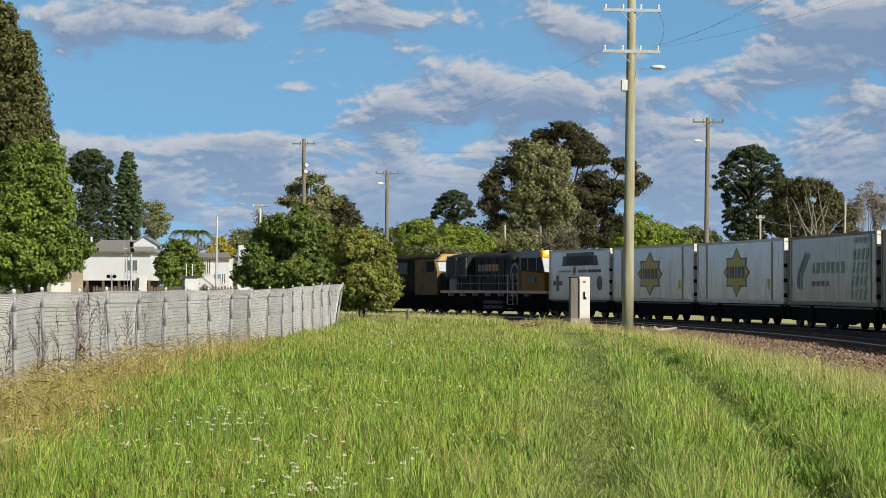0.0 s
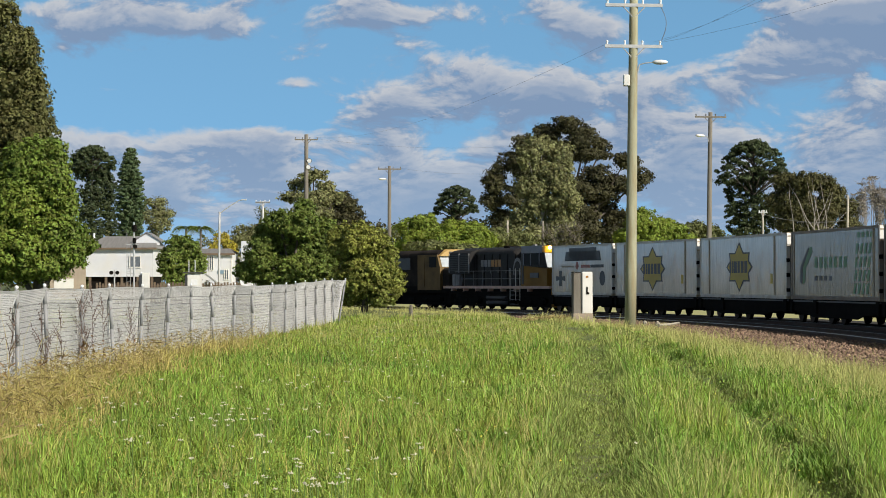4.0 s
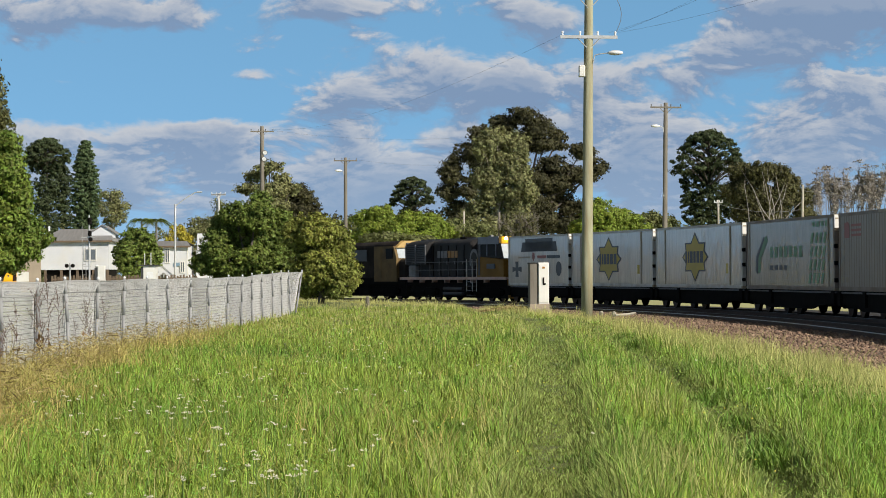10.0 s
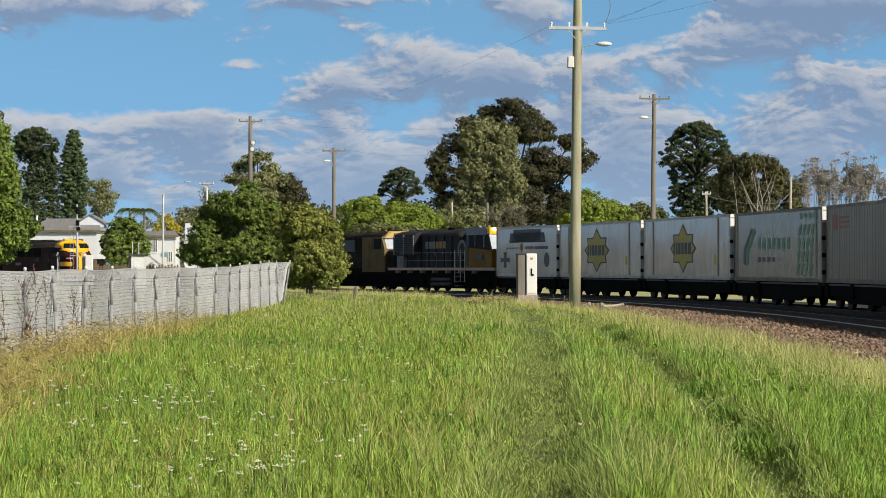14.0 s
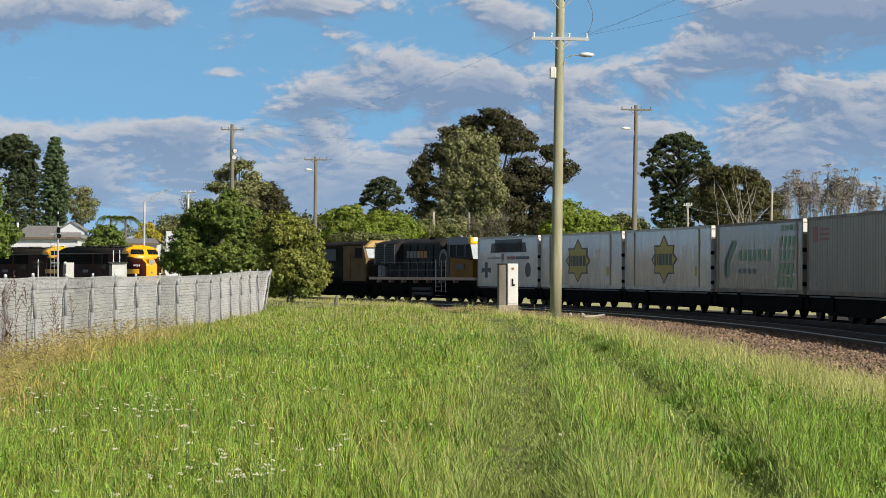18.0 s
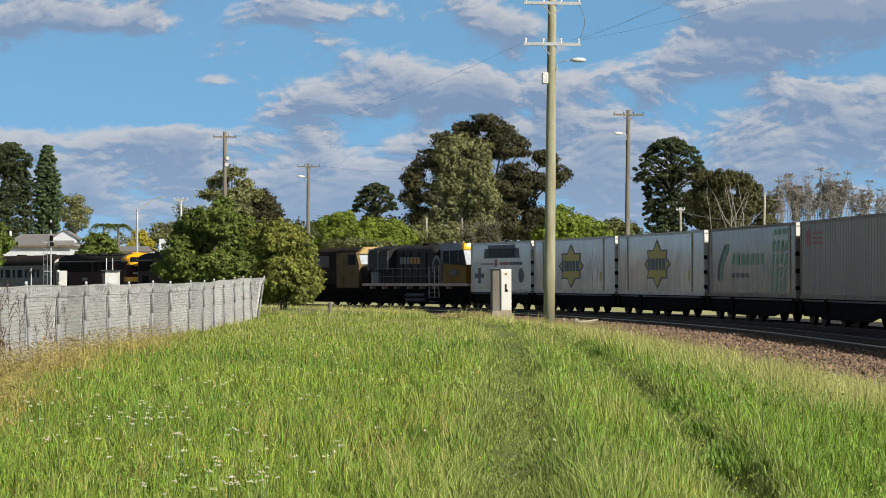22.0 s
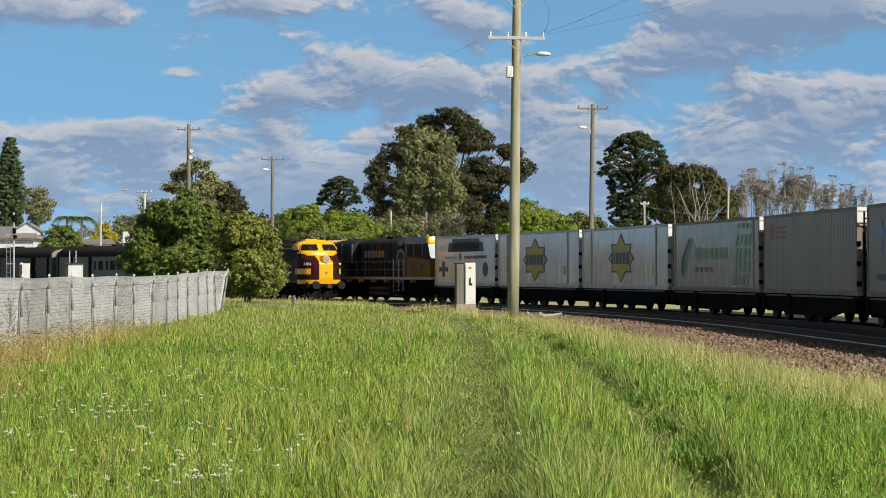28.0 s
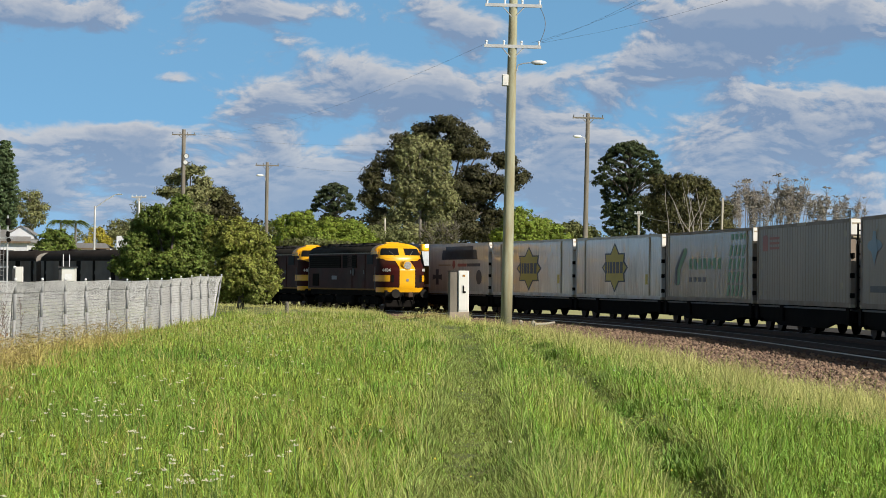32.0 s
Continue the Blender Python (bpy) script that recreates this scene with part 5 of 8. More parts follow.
def build_tufts():
    """Dark broad-leaved clumps standing out of the grass."""
    M["tuft"] = material("dark_tuft", (0.24, 0.36, 0.06), (0.15, 0.27, 0.045), rough=0.5, scale=2, island=0.4, sheer=0.3)
    rng = np.random.default_rng(77)
    kinds = []
    for c in range(3):
        n = 260
        a, r = rng.random(n) * 6.28, 0.42 * rng.random(n) ** 0.6
        b = np.stack([r * np.cos(a) * 1.4, r * np.sin(a), 0 * a], -1)
        h = 0.18 + 0.2 * rng.random(n)
        la = rng.random(n) * 6.28
        ld = np.stack([np.cos(la), np.sin(la), 0 * la], -1) * (0.1 + 0.15 * rng.random((n, 1)))
        sd = np.stack([-np.sin(la), np.cos(la), 0 * la], -1) * 0.011
        up = np.array([0, 0, 1.0])
        v = np.stack([b - sd, b + sd, b + ld * 0.5 + up * h[:, None] * 0.75 - sd, b + ld * 0.5 + up * h[:, None] * 0.75 + sd, b + ld + up * h[:, None]], 1)
        f = np.array([(0, 1, 3), (0, 3, 2), (2, 3, 4)])
        t = thing("grass_tuft", pose(0, -50, -3), "dark green tussock standing in the meadow grass", "tussock", "tussocks in the meadow")
        raw("tussock_foliage", v.reshape(-1, 3), (f[None] + 5 * np.arange(n)[:, None, None]).reshape(-1, 3), M["tuft"], t)["kind"] = "stuff"
        kinds.append(t)
    places = ((3.65, 27.0), (3.95, 27.2), (3.05, 18.2), (3.3, 18.8), (4.85, 45.5), (5.3, 52.0), (0.45, 20.6), (3.5, 22.8))
    for k, (x, y) in enumerate(places):
        m = pose(x, y, float(ground_z(np.array(x), np.array(y))), 0, 0, 77 * k) @ Matrix.Scale(0.5 + 0.07 * (k % 5), 4)
        o = kinds[k] if k < 3 else copy_thing(kinds[k % 3], pose(0, 0, 0))
        o.matrix_world = m


build_ground()
build_tracks()
build_sleepers()
build_stones()
build_fence()
build_trees()
build_grass()
build_broadleaf()
build_flowers()
build_weeds()
build_tufts()


# ---- rolling stock ----
M.update(
    reefer=material("white_reefer_panel", (0.73, 0.69, 0.625), (0.61, 0.57, 0.515), rough=0.12, ripple=0.026, scale=0.9, fine=9, stain=(0.42, 0.40, 0.36), stain_scale=0.5, stain_amount=0.3, stretch=(2.2, 1, 0.5)),
    reefer_dull=material("dull_reefer_panel", (0.36, 0.30, 0.245), (0.27, 0.225, 0.183), rough=0.4, spec=0.3, bump=0.25, scale=0.7, fine=9, stain=(0.25, 0.22, 0.18), stain_scale=0.5, stain_amount=0.35, stretch=(2.2, 1, 0.5)),
    reefer_mid=material("grey_reefer_panel", (0.40, 0.365, 0.315), (0.31, 0.285, 0.25), rough=0.25, spec=0.4, ripple=0.02, scale=0.9, fine=9, stain=(0.32, 0.3, 0.27), stain_scale=0.5, stain_amount=0.3, stretch=(2.2, 1, 0.5)),
    reefer_end=material("reefer_end", (0.16, 0.15, 0.14), (0.10, 0.095, 0.09), rough=0.7, scale=2, stain=(0.3, 0.28, 0.25), stain_scale=2.0),
    frame_white=material("container_frame", (0.62, 0.61, 0.58), (0.5, 0.48, 0.44), rough=0.5, scale=1.5, stain=(0.3, 0.2, 0.13), stain_scale=1.2, stain_amount=0.25),
    frame_dull=material("dull_container_frame", (0.30, 0.25, 0.21), (0.2, 0.165, 0.135), rough=0.6, spec=0.3, scale=1.5, stain=(0.2, 0.12, 0.08), stain_scale=1.2, stain_amount=0.25),
    frame_tan=material("container_post_tan", (0.42, 0.36, 0.26), (0.32, 0.26, 0.19), rough=0.6, scale=2),
    logo_gold=material("logo_gold", (0.55, 0.42, 0.06), (0.48, 0.36, 0.05), rough=0.5, scale=2),
    logo_dark=material("logo_dark", (0.05, 0.05, 0.06), (0.08, 0.08, 0.09), rough=0.5, scale=2),
    logo_green=material("logo_green", (0.13, 0.27, 0.14), (0.16, 0.3, 0.17), rough=0.5, scale=2),
    logo_red=material("logo_red", (0.36, 0.10, 0.08), (0.3, 0.09, 0.07), rough=0.5, scale=2),
    logo_blue=material("logo_blue", (0.22, 0.32, 0.42), (0.18, 0.28, 0.37), rough=0.5, scale=2),
    wagon=material("wagon_black", (0.005, 0.005, 0.005), (0.010, 0.009, 0.008), rough=0.9, spec=0.06, scale=2),
    loco_blue=material("loco_slate_blue", (0.027, 0.026, 0.027), (0.014, 0.0138, 0.0145), rough=0.6, spec=0.15, scale=1.0, stain=(0.065, 0.06, 0.055), stain_scale=0.8),
    loco_yellow=material("loco_yellow", (0.24, 0.125, 0.018), (0.17, 0.09, 0.015), rough=0.6, spec=0.15, scale=1.0, stain=(0.25, 0.16, 0.06), stain_scale=0.9, stain_amount=0.25),
    loco_grey=material("loco_grey", (0.07, 0.07, 0.075), (0.045, 0.045, 0.05), rough=0.5, spec=0.15, scale=1.0, stain=(0.1, 0.09, 0.08), stain_scale=0.8),
    chrome_yellow=material("chrome_yellow", (0.86, 0.44, 0.012), (0.8, 0.4, 0.012), rough=0.3, scale=1.2, fine=8),
    maroon=material("maroon_paint", (0.05, 0.0085, 0.008), (0.035, 0.007, 0.0065), rough=0.6, spec=0.06, scale=1.0, fine=8, stain=(0.028, 0.020, 0.016), stain_scale=0.5, stain_amount=0.5),
    body_brown=material("body_brown", (0.07, 0.025, 0.02), (0.04, 0.017, 0.014), rough=0.55, spec=0.08, scale=1.0, fine=8, stain=(0.055, 0.042, 0.035), stain_scale=0.7, stain_amount=0.4),
    roofblack=material("loco_roof_black", (0.018, 0.017, 0.016), (0.03, 0.028, 0.026), rough=0.75, spec=0.06, scale=1.5),
    van_side=material("van_side", (0.185, 0.165, 0.15), (0.11, 0.10, 0.092), rough=0.6, spec=0.15, scale=0.7, fine=8, stain=(0.16, 0.085, 0.06), stain_scale=0.6, stain_amount=0.2),
    carriage=material("carriage_steel", (0.27, 0.25, 0.23), (0.20, 0.187, 0.172), rough=0.6, metal=0.1, spec=0.15, scale=0.6, fine=8, stretch=(0.5, 1, 4)),
    carriage_roof=material("carriage_roof", (0.04, 0.034, 0.031), (0.026, 0.022, 0.02), rough=0.75, spec=0.06, scale=0.8),
    glass=material("dark_glass", (0.012, 0.013, 0.015), (0.008, 0.009, 0.01), rough=0.45, spec=0.05),
    window_glass=material("house_window_glass", (0.16, 0.18, 0.21), (0.10, 0.115, 0.135), rough=0.15, spec=0.5),
    # windscreens: the reflected sky and sun are put into a pale base colour
    glareglass=material("glass_with_glare", (0.5, 0.55, 0.6), (0.42, 0.46, 0.5), rough=0.08, spec=0.8),
    white=material("white_paint", (0.78, 0.77, 0.74), (0.7, 0.69, 0.66), rough=0.5, scale=2),
    orange=material("orange_trim", (0.4, 0.19, 0.03), (0.32, 0.15, 0.03), rough=0.5),
    # tan raised so that the walkway reads as sunlit against the dark sides
    lit_tan=material("walkway_edge_lit", (0.62, 0.43, 0.35), (0.45, 0.31, 0.25), rough=0.6, scale=3),
    loco_ochre=material("loco_ochre", (0.20, 0.135, 0.06), (0.135, 0.092, 0.043), rough=0.65, spec=0.12, scale=1.2, stain=(0.05, 0.04, 0.03), stain_scale=0.9),
    loco_brown=material("loco_brown_black", (0.026, 0.021, 0.019), (0.016, 0.014, 0.013), rough=0.75, spec=0.05, scale=1.2, stain=(0.06, 0.05, 0.042), stain_scale=0.7),
    brow_tan=material("brow_tan", (0.50, 0.34, 0.13), (0.42, 0.28, 0.1), rough=0.5, spec=0.2, scale=2),
    cab_blue=material("cab_blue_grey", (0.24, 0.255, 0.31), (0.17, 0.185, 0.235), rough=0.45, spec=0.3, scale=1.5),
    badge_grey=material("badge_grey", (0.22, 0.22, 0.23), (0.16, 0.16, 0.17), rough=0.6, scale=3),
)


def glow(name, colour, strength):
    m = bpy.data.materials.new(name)
    m.use_nodes = True
    p = m.node_tree.nodes["Principled BSDF"]
    p.inputs["Base Color"].default_value = (*colour, 1)
    p.inputs["Emission Color"].default_value = (*colour, 1)
    p.inputs["Emission Strength"].default_value = strength
    return m


M["headlight"] = glow("headlight_lit", (1.0, 0.72, 0.42), 14.0)
M["lens"] = material("headlight_lens", (0.42, 0.42, 0.40), (0.22, 0.22, 0.22), rough=0.25, spec=0.5, scale=12)


def wheelset(parent, x, r=0.46):
    """One axle with its two flanged wheels, in its own space so that it can turn."""
    w = part("wheelset", rodded((0, -0.78, 0), (0, 0.78, 0), 0.08, n=8), M["wagon"], parent)
    w.matrix_basis = pose(x, 0, r)
    for y in (-0.75, 0.75):
        bm = rodded((0, y - 0.06, 0), (0, y + 0.06, 0), r, n=20)
        rod(bm, (0, y - math.copysign(0.07, y), 0), (0, y - math.copysign(0.04, y), 0), r + 0.03, n=20)
        wh = part("wheel", bm, M["wagon"], w)
        part("wheel_rim", rodded((0, y + math.copysign(0.055, y), 0), (0, y + math.copysign(0.066, y), 0), r * 0.97, n=20), M["rail"], w)
    return w


def bogie(parent, x, axles=(-0.85, 0.85), r=0.46):
    for a in axles:
        wheelset(parent, x + a, r)
    for y in (-0.98, 0.98):
        lo, hi = axles[0] - 0.35, axles[-1] + 0.35
        out = [(x + lo, r + 0.18), (x + lo, r - 0.05), (x + lo + 0.5, r - 0.12), (x + hi - 0.5, r - 0.12), (x + hi, r - 0.05), (x + hi, r + 0.18), (x + hi - 0.6, r + 0.32), (x + lo + 0.6, r + 0.32)]
        b = part("bogie_frame", prism(out, "y", y - 0.07, y + 0.07), M["wagon"], parent)
        for a in axles:
            part("axle_box", boxed(x + a - 0.14, x + a + 0.14, y - 0.13, y + 0.13, r - 0.14, r + 0.14, bevel=0.03), M["wagon"], b)


def wagon(s, length):
    """A flat container wagon whose first end is at arc s."""
    w = thing("container_wagon", on_track(R_FAR, s + length / 2), "black flat container wagon standing on the far track", "wagon", "container wagons")
    h = length / 2
    side = [(-h + 0.02, 0.95), (-h + 0.02, 0.5), (-h + 2.4, 0.4), (-h + 3.4, 0.25), (h - 3.4, 0.25), (h - 2.4, 0.4), (h - 0.02, 0.5), (h - 0.02, 0.95)]
    for y in (-1.18, 1.06):
        part("side_sill", prism(side, "y", y, y + 0.12), M["wagon"], w)
    part("deck", boxed(-h + 0.1, h - 0.1, -1.05, 1.05, 0.86, 0.96), M["wagon"], w)
    part("centre_sill", boxed(-h, h, -0.25, 0.25, 0.5, 0.86), M["wagon"], w)
    for x in (-h + 1.2, h - 1.2 if length < 11 else -h + 5.6):
        bogie(w, x)
    for x in (-h, h):
        part("coupler", boxed(x - 0.22, x + 0.22, -0.12, 0.12, 0.6, 0.86, bevel=0.04), M["wagon"], w)
    part("deck_edge", boxed(-h + 0.05, h - 0.05, -1.24, -1.18, 0.89, 0.95), M["darkgrey"], w, "worn grey deck edge")
    part("brake_rigging", rodded((-h + 2.6, -0.9, 0.42), (h - 2.6, -0.9, 0.42), 0.03, n=6), M["wagon"], w)
    part("brake_cylinder", rodded((0.6, -0.7, 0.55), (1.5, -0.7, 0.55), 0.17, n=10), M["wagon"], w)
    if abs(s + 16.7) < 0.1:
        # a handrail ladder stands in the wide gap
        for y in (-1.15, -0.75):
            part("ladder_rail", rodded((h + 0.35, y, 0.9), (h + 0.35, y, 3.7), 0.035, n=6), M["black"], w, "dark end ladder")
        for k in range(7):
            part("rung", rodded((h + 0.35, -1.15, 1.2 + 0.38 * k), (h + 0.35, -0.75, 1.2 + 0.38 * k), 0.025, n=5), M["black"], w)
        part("end_platform", boxed(h - 0.05, h + 0.6, -1.2, 1.2, 0.86, 0.92), M["wagon"], w)
    for x in (-h + 0.35, h - 0.35, -h + 3.9):
        part("step", boxed(x - 0.18, x + 0.18, -1.28, -1.18, 0.42, 0.98), M["wagon"], w)


def ribbed_side(x0, x1, y, z0, z1, pitch=0.34, depth=0.014):
    """A shallowly ribbed wall."""
    n = int((x1 - x0) / pitch)
    row = []
    for k in range(n):
        a = x0 + (x1 - x0) * k / n
        p = (x1 - x0) / n
        row += [(a, 0), (a + p * 0.62, 0), (a + p * 0.72, depth), (a + p * 0.9, depth)]
    row.append((x1, 0))
    return sheet([[(a, y + d, z) for a, d in row] for z in (z0, z1)])


def flat_shape(outline, y, t=0.004):
    return prism(outline, "y", y - t, y)


def container(s0, s1, decor, mat="reefer", label="white refrigerated container", end_units=True):
    length = s1 - s0
    h, W, Z0, Z1 = length / 2, 1.22, 0.98, 3.88
    c = thing("container", on_track(R_FAR, (s0 + s1) / 2), label, "shipping container", "containers on the goods train")
    frame_mat = M["frame_white" if mat == "reefer" else "frame_dull"]
    part("wall_panel", ribbed_side(-h + 0.16, h - 0.16, -W + 0.02, Z0 + 0.17, Z1 - 0.12, depth={"plate": 0.0015, "red": 0.014, "star": 0.002, "green": 0.003}.get(decor, 0.006)), M[mat], c)
    part("wall_panel", boxed(-h + 0.16, h - 0.16, W - 0.06, W - 0.02, Z0 + 0.17, Z1 - 0.12), M[mat], c)
    part("roof", boxed(-h + 0.1, h - 0.1, -W + 0.08, W - 0.08, Z1 - 0.09, Z1 - 0.03), M["reefer_dull"], c)
    part("floor", boxed(-h + 0.1, h - 0.1, -W + 0.08, W - 0.08, Z0 + 0.03, Z0 + 0.16), M["reefer_dull"], c)
    for x in (-h, h - 0.16):
        for y in (-W, W - 0.16):
            p = part("corner_post", boxed(x, x + 0.16, y, y + 0.16, Z0 + 0.12, Z1 - 0.12), frame_mat, c)
            for z in (Z0, Z1 - 0.12):
                part("corner_casting", boxed(x - 0.01, x + 0.17, y - 0.01, y + 0.17, z, z + 0.12, bevel=0.015), M["frame_tan"], p, "worn steel corner casting")
    for y in (-W, W - 0.1):
        part("top_rail", boxed(-h + 0.17, h - 0.17, y + 0.01, y + 0.1, Z1 - 0.12, Z1), frame_mat, c)
        part("bottom_rail", boxed(-h + 0.17, h - 0.17, y + 0.005, y + 0.12, Z0 + 0.01, Z0 + 0.17), frame_mat, c)
    part("end_wall", boxed(-h + 0.03, -h + 0.08, -W + 0.16, W - 0.16, Z0 + 0.12, Z1 - 0.12), M["reefer_end"], c)
    e = part("door_end", boxed(h - 0.09, h - 0.04, -W + 0.16, W - 0.16, Z0 + 0.12, Z1 - 0.12), M["reefer_end"], c)
    if end_units:
        part("cooling_unit", boxed(h - 0.04, h + 0.06, -W + 0.25, W - 0.25, Z0 + 1.3, Z1 - 0.75, bevel=0.03), M["darkgrey"], e, "dark cooling unit")
        for y in (-0.7, -0.25, 0.25, 0.7):
            part("lock_rod", rodded((h + 0.0, y, Z0 + 0.2), (h + 0.0, y, Z1 - 0.25), 0.025, n=6), M["steel"], e)
        part("white_panel", boxed(h - 0.02, h + 0.05, -W - 0.008, -W + 0.34, Z1 - 0.52, Z1 - 0.02), M["white"], c, "bright white end plate")
        part("end_panel", boxed(h - 0.035, h + 0.005, -W + 0.36, W - 0.2, Z1 - 0.7, Z1 - 0.16), M["white"], c, "white upper end panel")
        for y in (-W + 0.36, -W + 0.9, 0.2, W - 0.3):
            part("end_bar", boxed(h - 0.03, h + 0.07, y, y + 0.05, Z0 + 0.2, Z1 - 0.14), M["frame_tan"], c, "rusty tan end bar")
        for z in (Z1 - 0.62, Z1 - 0.18):
            part("end_bar", boxed(h - 0.03, h + 0.065, -W + 0.02, W - 0.02, z, z + 0.05), M["frame_tan"], c, "rusty tan end bar")
        for z in (1.3, 1.95, 2.6):
            part("hinge", boxed(h - 0.02, h + 0.06, -W - 0.02, -W + 0.12, z, z + 0.16), M["wagon"], c)
    yy = -W + 0.014
    if decor == "star":
        for x in (h - 1.75, -h + 1.45):
            part("tan_post", boxed(x, x + 0.16, -W - 0.006, -W + 0.03, Z0 + 0.17, Z1 - 0.12), M["frame_tan"], c)
        cx, cz, rx, rz = -0.25, 2.42, 1.95, 1.16
        star = [(cx, cz + rz), (cx + rx * 0.32, cz + rz * 0.58), (cx + rx * 0.78, cz + rz * 0.58), (cx + rx * 0.72, cz + rz * 0.25), (cx + rx, cz), (cx + rx * 0.72, cz - rz * 0.25), (cx + rx * 0.78, cz - rz * 0.58), (cx + rx * 0.32, cz - rz * 0.58),
                (cx, cz - rz), (cx - rx * 0.32, cz - rz * 0.58), (cx - rx * 0.78, cz - rz * 0.58), (cx - rx * 0.72, cz - rz * 0.25), (cx - rx, cz), (cx - rx * 0.72, cz + rz * 0.25), (cx - rx * 0.78, cz + rz * 0.58), (cx - rx * 0.32, cz + rz * 0.58)]
        part("emblem_edge", flat_shape(star, yy), M["logo_dark"], c, "dark outlined star emblem")
        part("emblem", flat_shape([(cx + (x - cx) * 0.88, cz + (z - cz) * 0.9) for x, z in star], yy - 0.005), M["logo_gold"], c, "golden star emblem")
        for k, wd in enumerate((0.28, 0.2, 0.42, 0.34, 0.42, 0.42)):
            x = cx - 1.42 + (0, 0.4, 0.68, 1.2, 1.66, 2.2)[k]
            part("emblem_bar", boxed(x, x + wd, yy - 0.014, yy - 0.010, cz - 0.27, cz + 0.27), M["logo_dark"], c)
        part("label_plate", boxed(h - 2.25, h - 1.95, yy, yy + 0.02, 1.65, 2.1), M["logo_gold"], c)
    elif decor == "green":
        for x in (h - 0.85, -h + 0.35):
            part("tan_post", boxed(x, x + 0.14, -W - 0.006, -W + 0.03, Z0 + 0.17, Z1 - 0.12), M["frame_tan"], c)
        x0 = -h + 1.3
        part("arrow_dark", flat_shape([(x0, 1.75), (x0 + 0.35, 1.62), (x0 + 0.42, 2.3), (x0 + 1.4, 3.05), (x0 + 1.3, 3.2), (x0 + 0.1, 2.35)], yy), M["logo_dark"], c)
        part("arrow_green", flat_shape([(x0 + 0.45, 1.62), (x0 + 0.8, 1.72), (x0 + 0.9, 2.3), (x0 + 1.9, 3.0), (x0 + 1.75, 3.2), (x0 + 1.5, 3.18), (x0 + 0.5, 2.32)], yy), M["logo_green"], c)
        for k in range(7):
            x = x0 + 2.2 + 0.68 * k
            part("lettering_bar", boxed(x, x + 0.42, yy - 0.003, yy + 0.003, 2.3, 2.75), M["logo_green"], c)
            if k < 4:
                part("lettering_bar", boxed(x, x + 0.4, yy - 0.003, yy + 0.003, 1.78, 1.98), M["logo_dark"], c)
        for r in range(5):
            for k in range(4):
                x = h - 3.3 + k * 0.54 + r * 0.1
                z = 1.25 + r * 0.52
                if r == 4:
                    part("leaf_mark", boxed(x + 0.1, x + 0.45, yy - 0.003, yy + 0.003, z + 0.12, z + 0.34), M["logo_green"], c)
                else:
                    part("leaf_mark", flat_shape([(x - 0.08, z), (x + 0.2, z), (x + 0.4, z + 0.42), (x + 0.12, z + 0.42)], yy), M["logo_green"], c)
    elif decor == "red":
        part("red_mark", flat_shape([(-h + 0.8, 2.95), (-h + 1.5, 2.95), (-h + 1.5, 3.45), (-h + 1.3, 3.55), (-h + 0.8, 3.5)], yy), M["logo_red"], c)
        for z in (3.0, 3.18, 3.36):
            part("lettering_bar", boxed(-h + 1.75, -h + 3.1, yy - 0.003, yy + 0.003, z, z + 0.09), M["logo_red"], c)
        for x, z in ((-h + 0.5, 2.3), (h - 1.2, 1.6), (h - 0.8, 3.3), (-h + 0.4, 1.3), (-h + 1.0, 1.3)):
            part("mark", boxed(x, x + 0.3, yy - 0.003, yy + 0.003, z, z + 0.2), M["frame_tan"], c)
        part("vent_plate", boxed(-0.4, 0.8, -W - 0.02, -W + 0.06, Z1 - 0.1, Z1 + 0.005), M["frame_tan"], c)
    elif decor == "blue":
        out = [(-h + 1.7 + 0.9 * math.cos(a), 2.95 + 0.2 * math.sin(a)) for a in np.linspace(0, 2 * math.pi, 17)[:-1]]
        part("blue_badge", flat_shape(out, yy), M["logo_blue"], c)
        part("badge_spike", flat_shape([(-h + 1.7, 2.35), (-h + 2.1, 2.8), (-h + 1.85, 3.4), (-h + 1.55, 3.4), (-h + 1.3, 2.8)], yy - 0.01), M["logo_blue"], c)
        part("lettering_bar", boxed(-h + 1.2, -h + 3.2, yy - 0.003, yy + 0.003, 1.5, 1.7), M["logo_dark"], c)
    elif decor == "plate":
        x0 = -h + 2.1
        part("ribbon", flat_shape([(x0, 2.95), (x0 + 0.7, 3.05), (x0 + 0.7, 3.7), (x0 + 5.0, 3.7), (x0 + 5.0, 3.05), (x0 + 5.7, 2.95), (x0 + 5.4, 3.3), (x0 + 5.5, 3.5), (x0 + 4.9, 3.5), (x0 + 4.6, 3.1), (x0 + 1.0, 3.1), (x0 + 0.7, 3.5), (x0 + 0.2, 3.5), (x0 + 0.3, 3.3)], yy), M["logo_dark"], c)
        part("lettering_bar", boxed(x0 + 2.6, x0 + 4.0, yy - 0.003, yy + 0.003, 2.55, 2.72), M["logo_red"], c)
        part("lettering_bar", boxed(x0 + 4.1, x0 + 6.1, yy - 0.003, yy + 0.003, 2.55, 2.72), M["logo_dark"], c)
        part("lettering_bar", boxed(x0 - 0.5, x0 + 1.5, yy - 0.003, yy + 0.003, 2.58, 2.68), M["frame_tan"], c)
        part("pin_mark", flat_shape([(x0 + 2.0, 2.4), (x0 + 2.25, 2.62), (x0 + 2.15, 2.9), (x0 + 1.85, 2.9), (x0 + 1.75, 2.62)], yy), M["logo_red"], c)
        q = x0 - 0.7
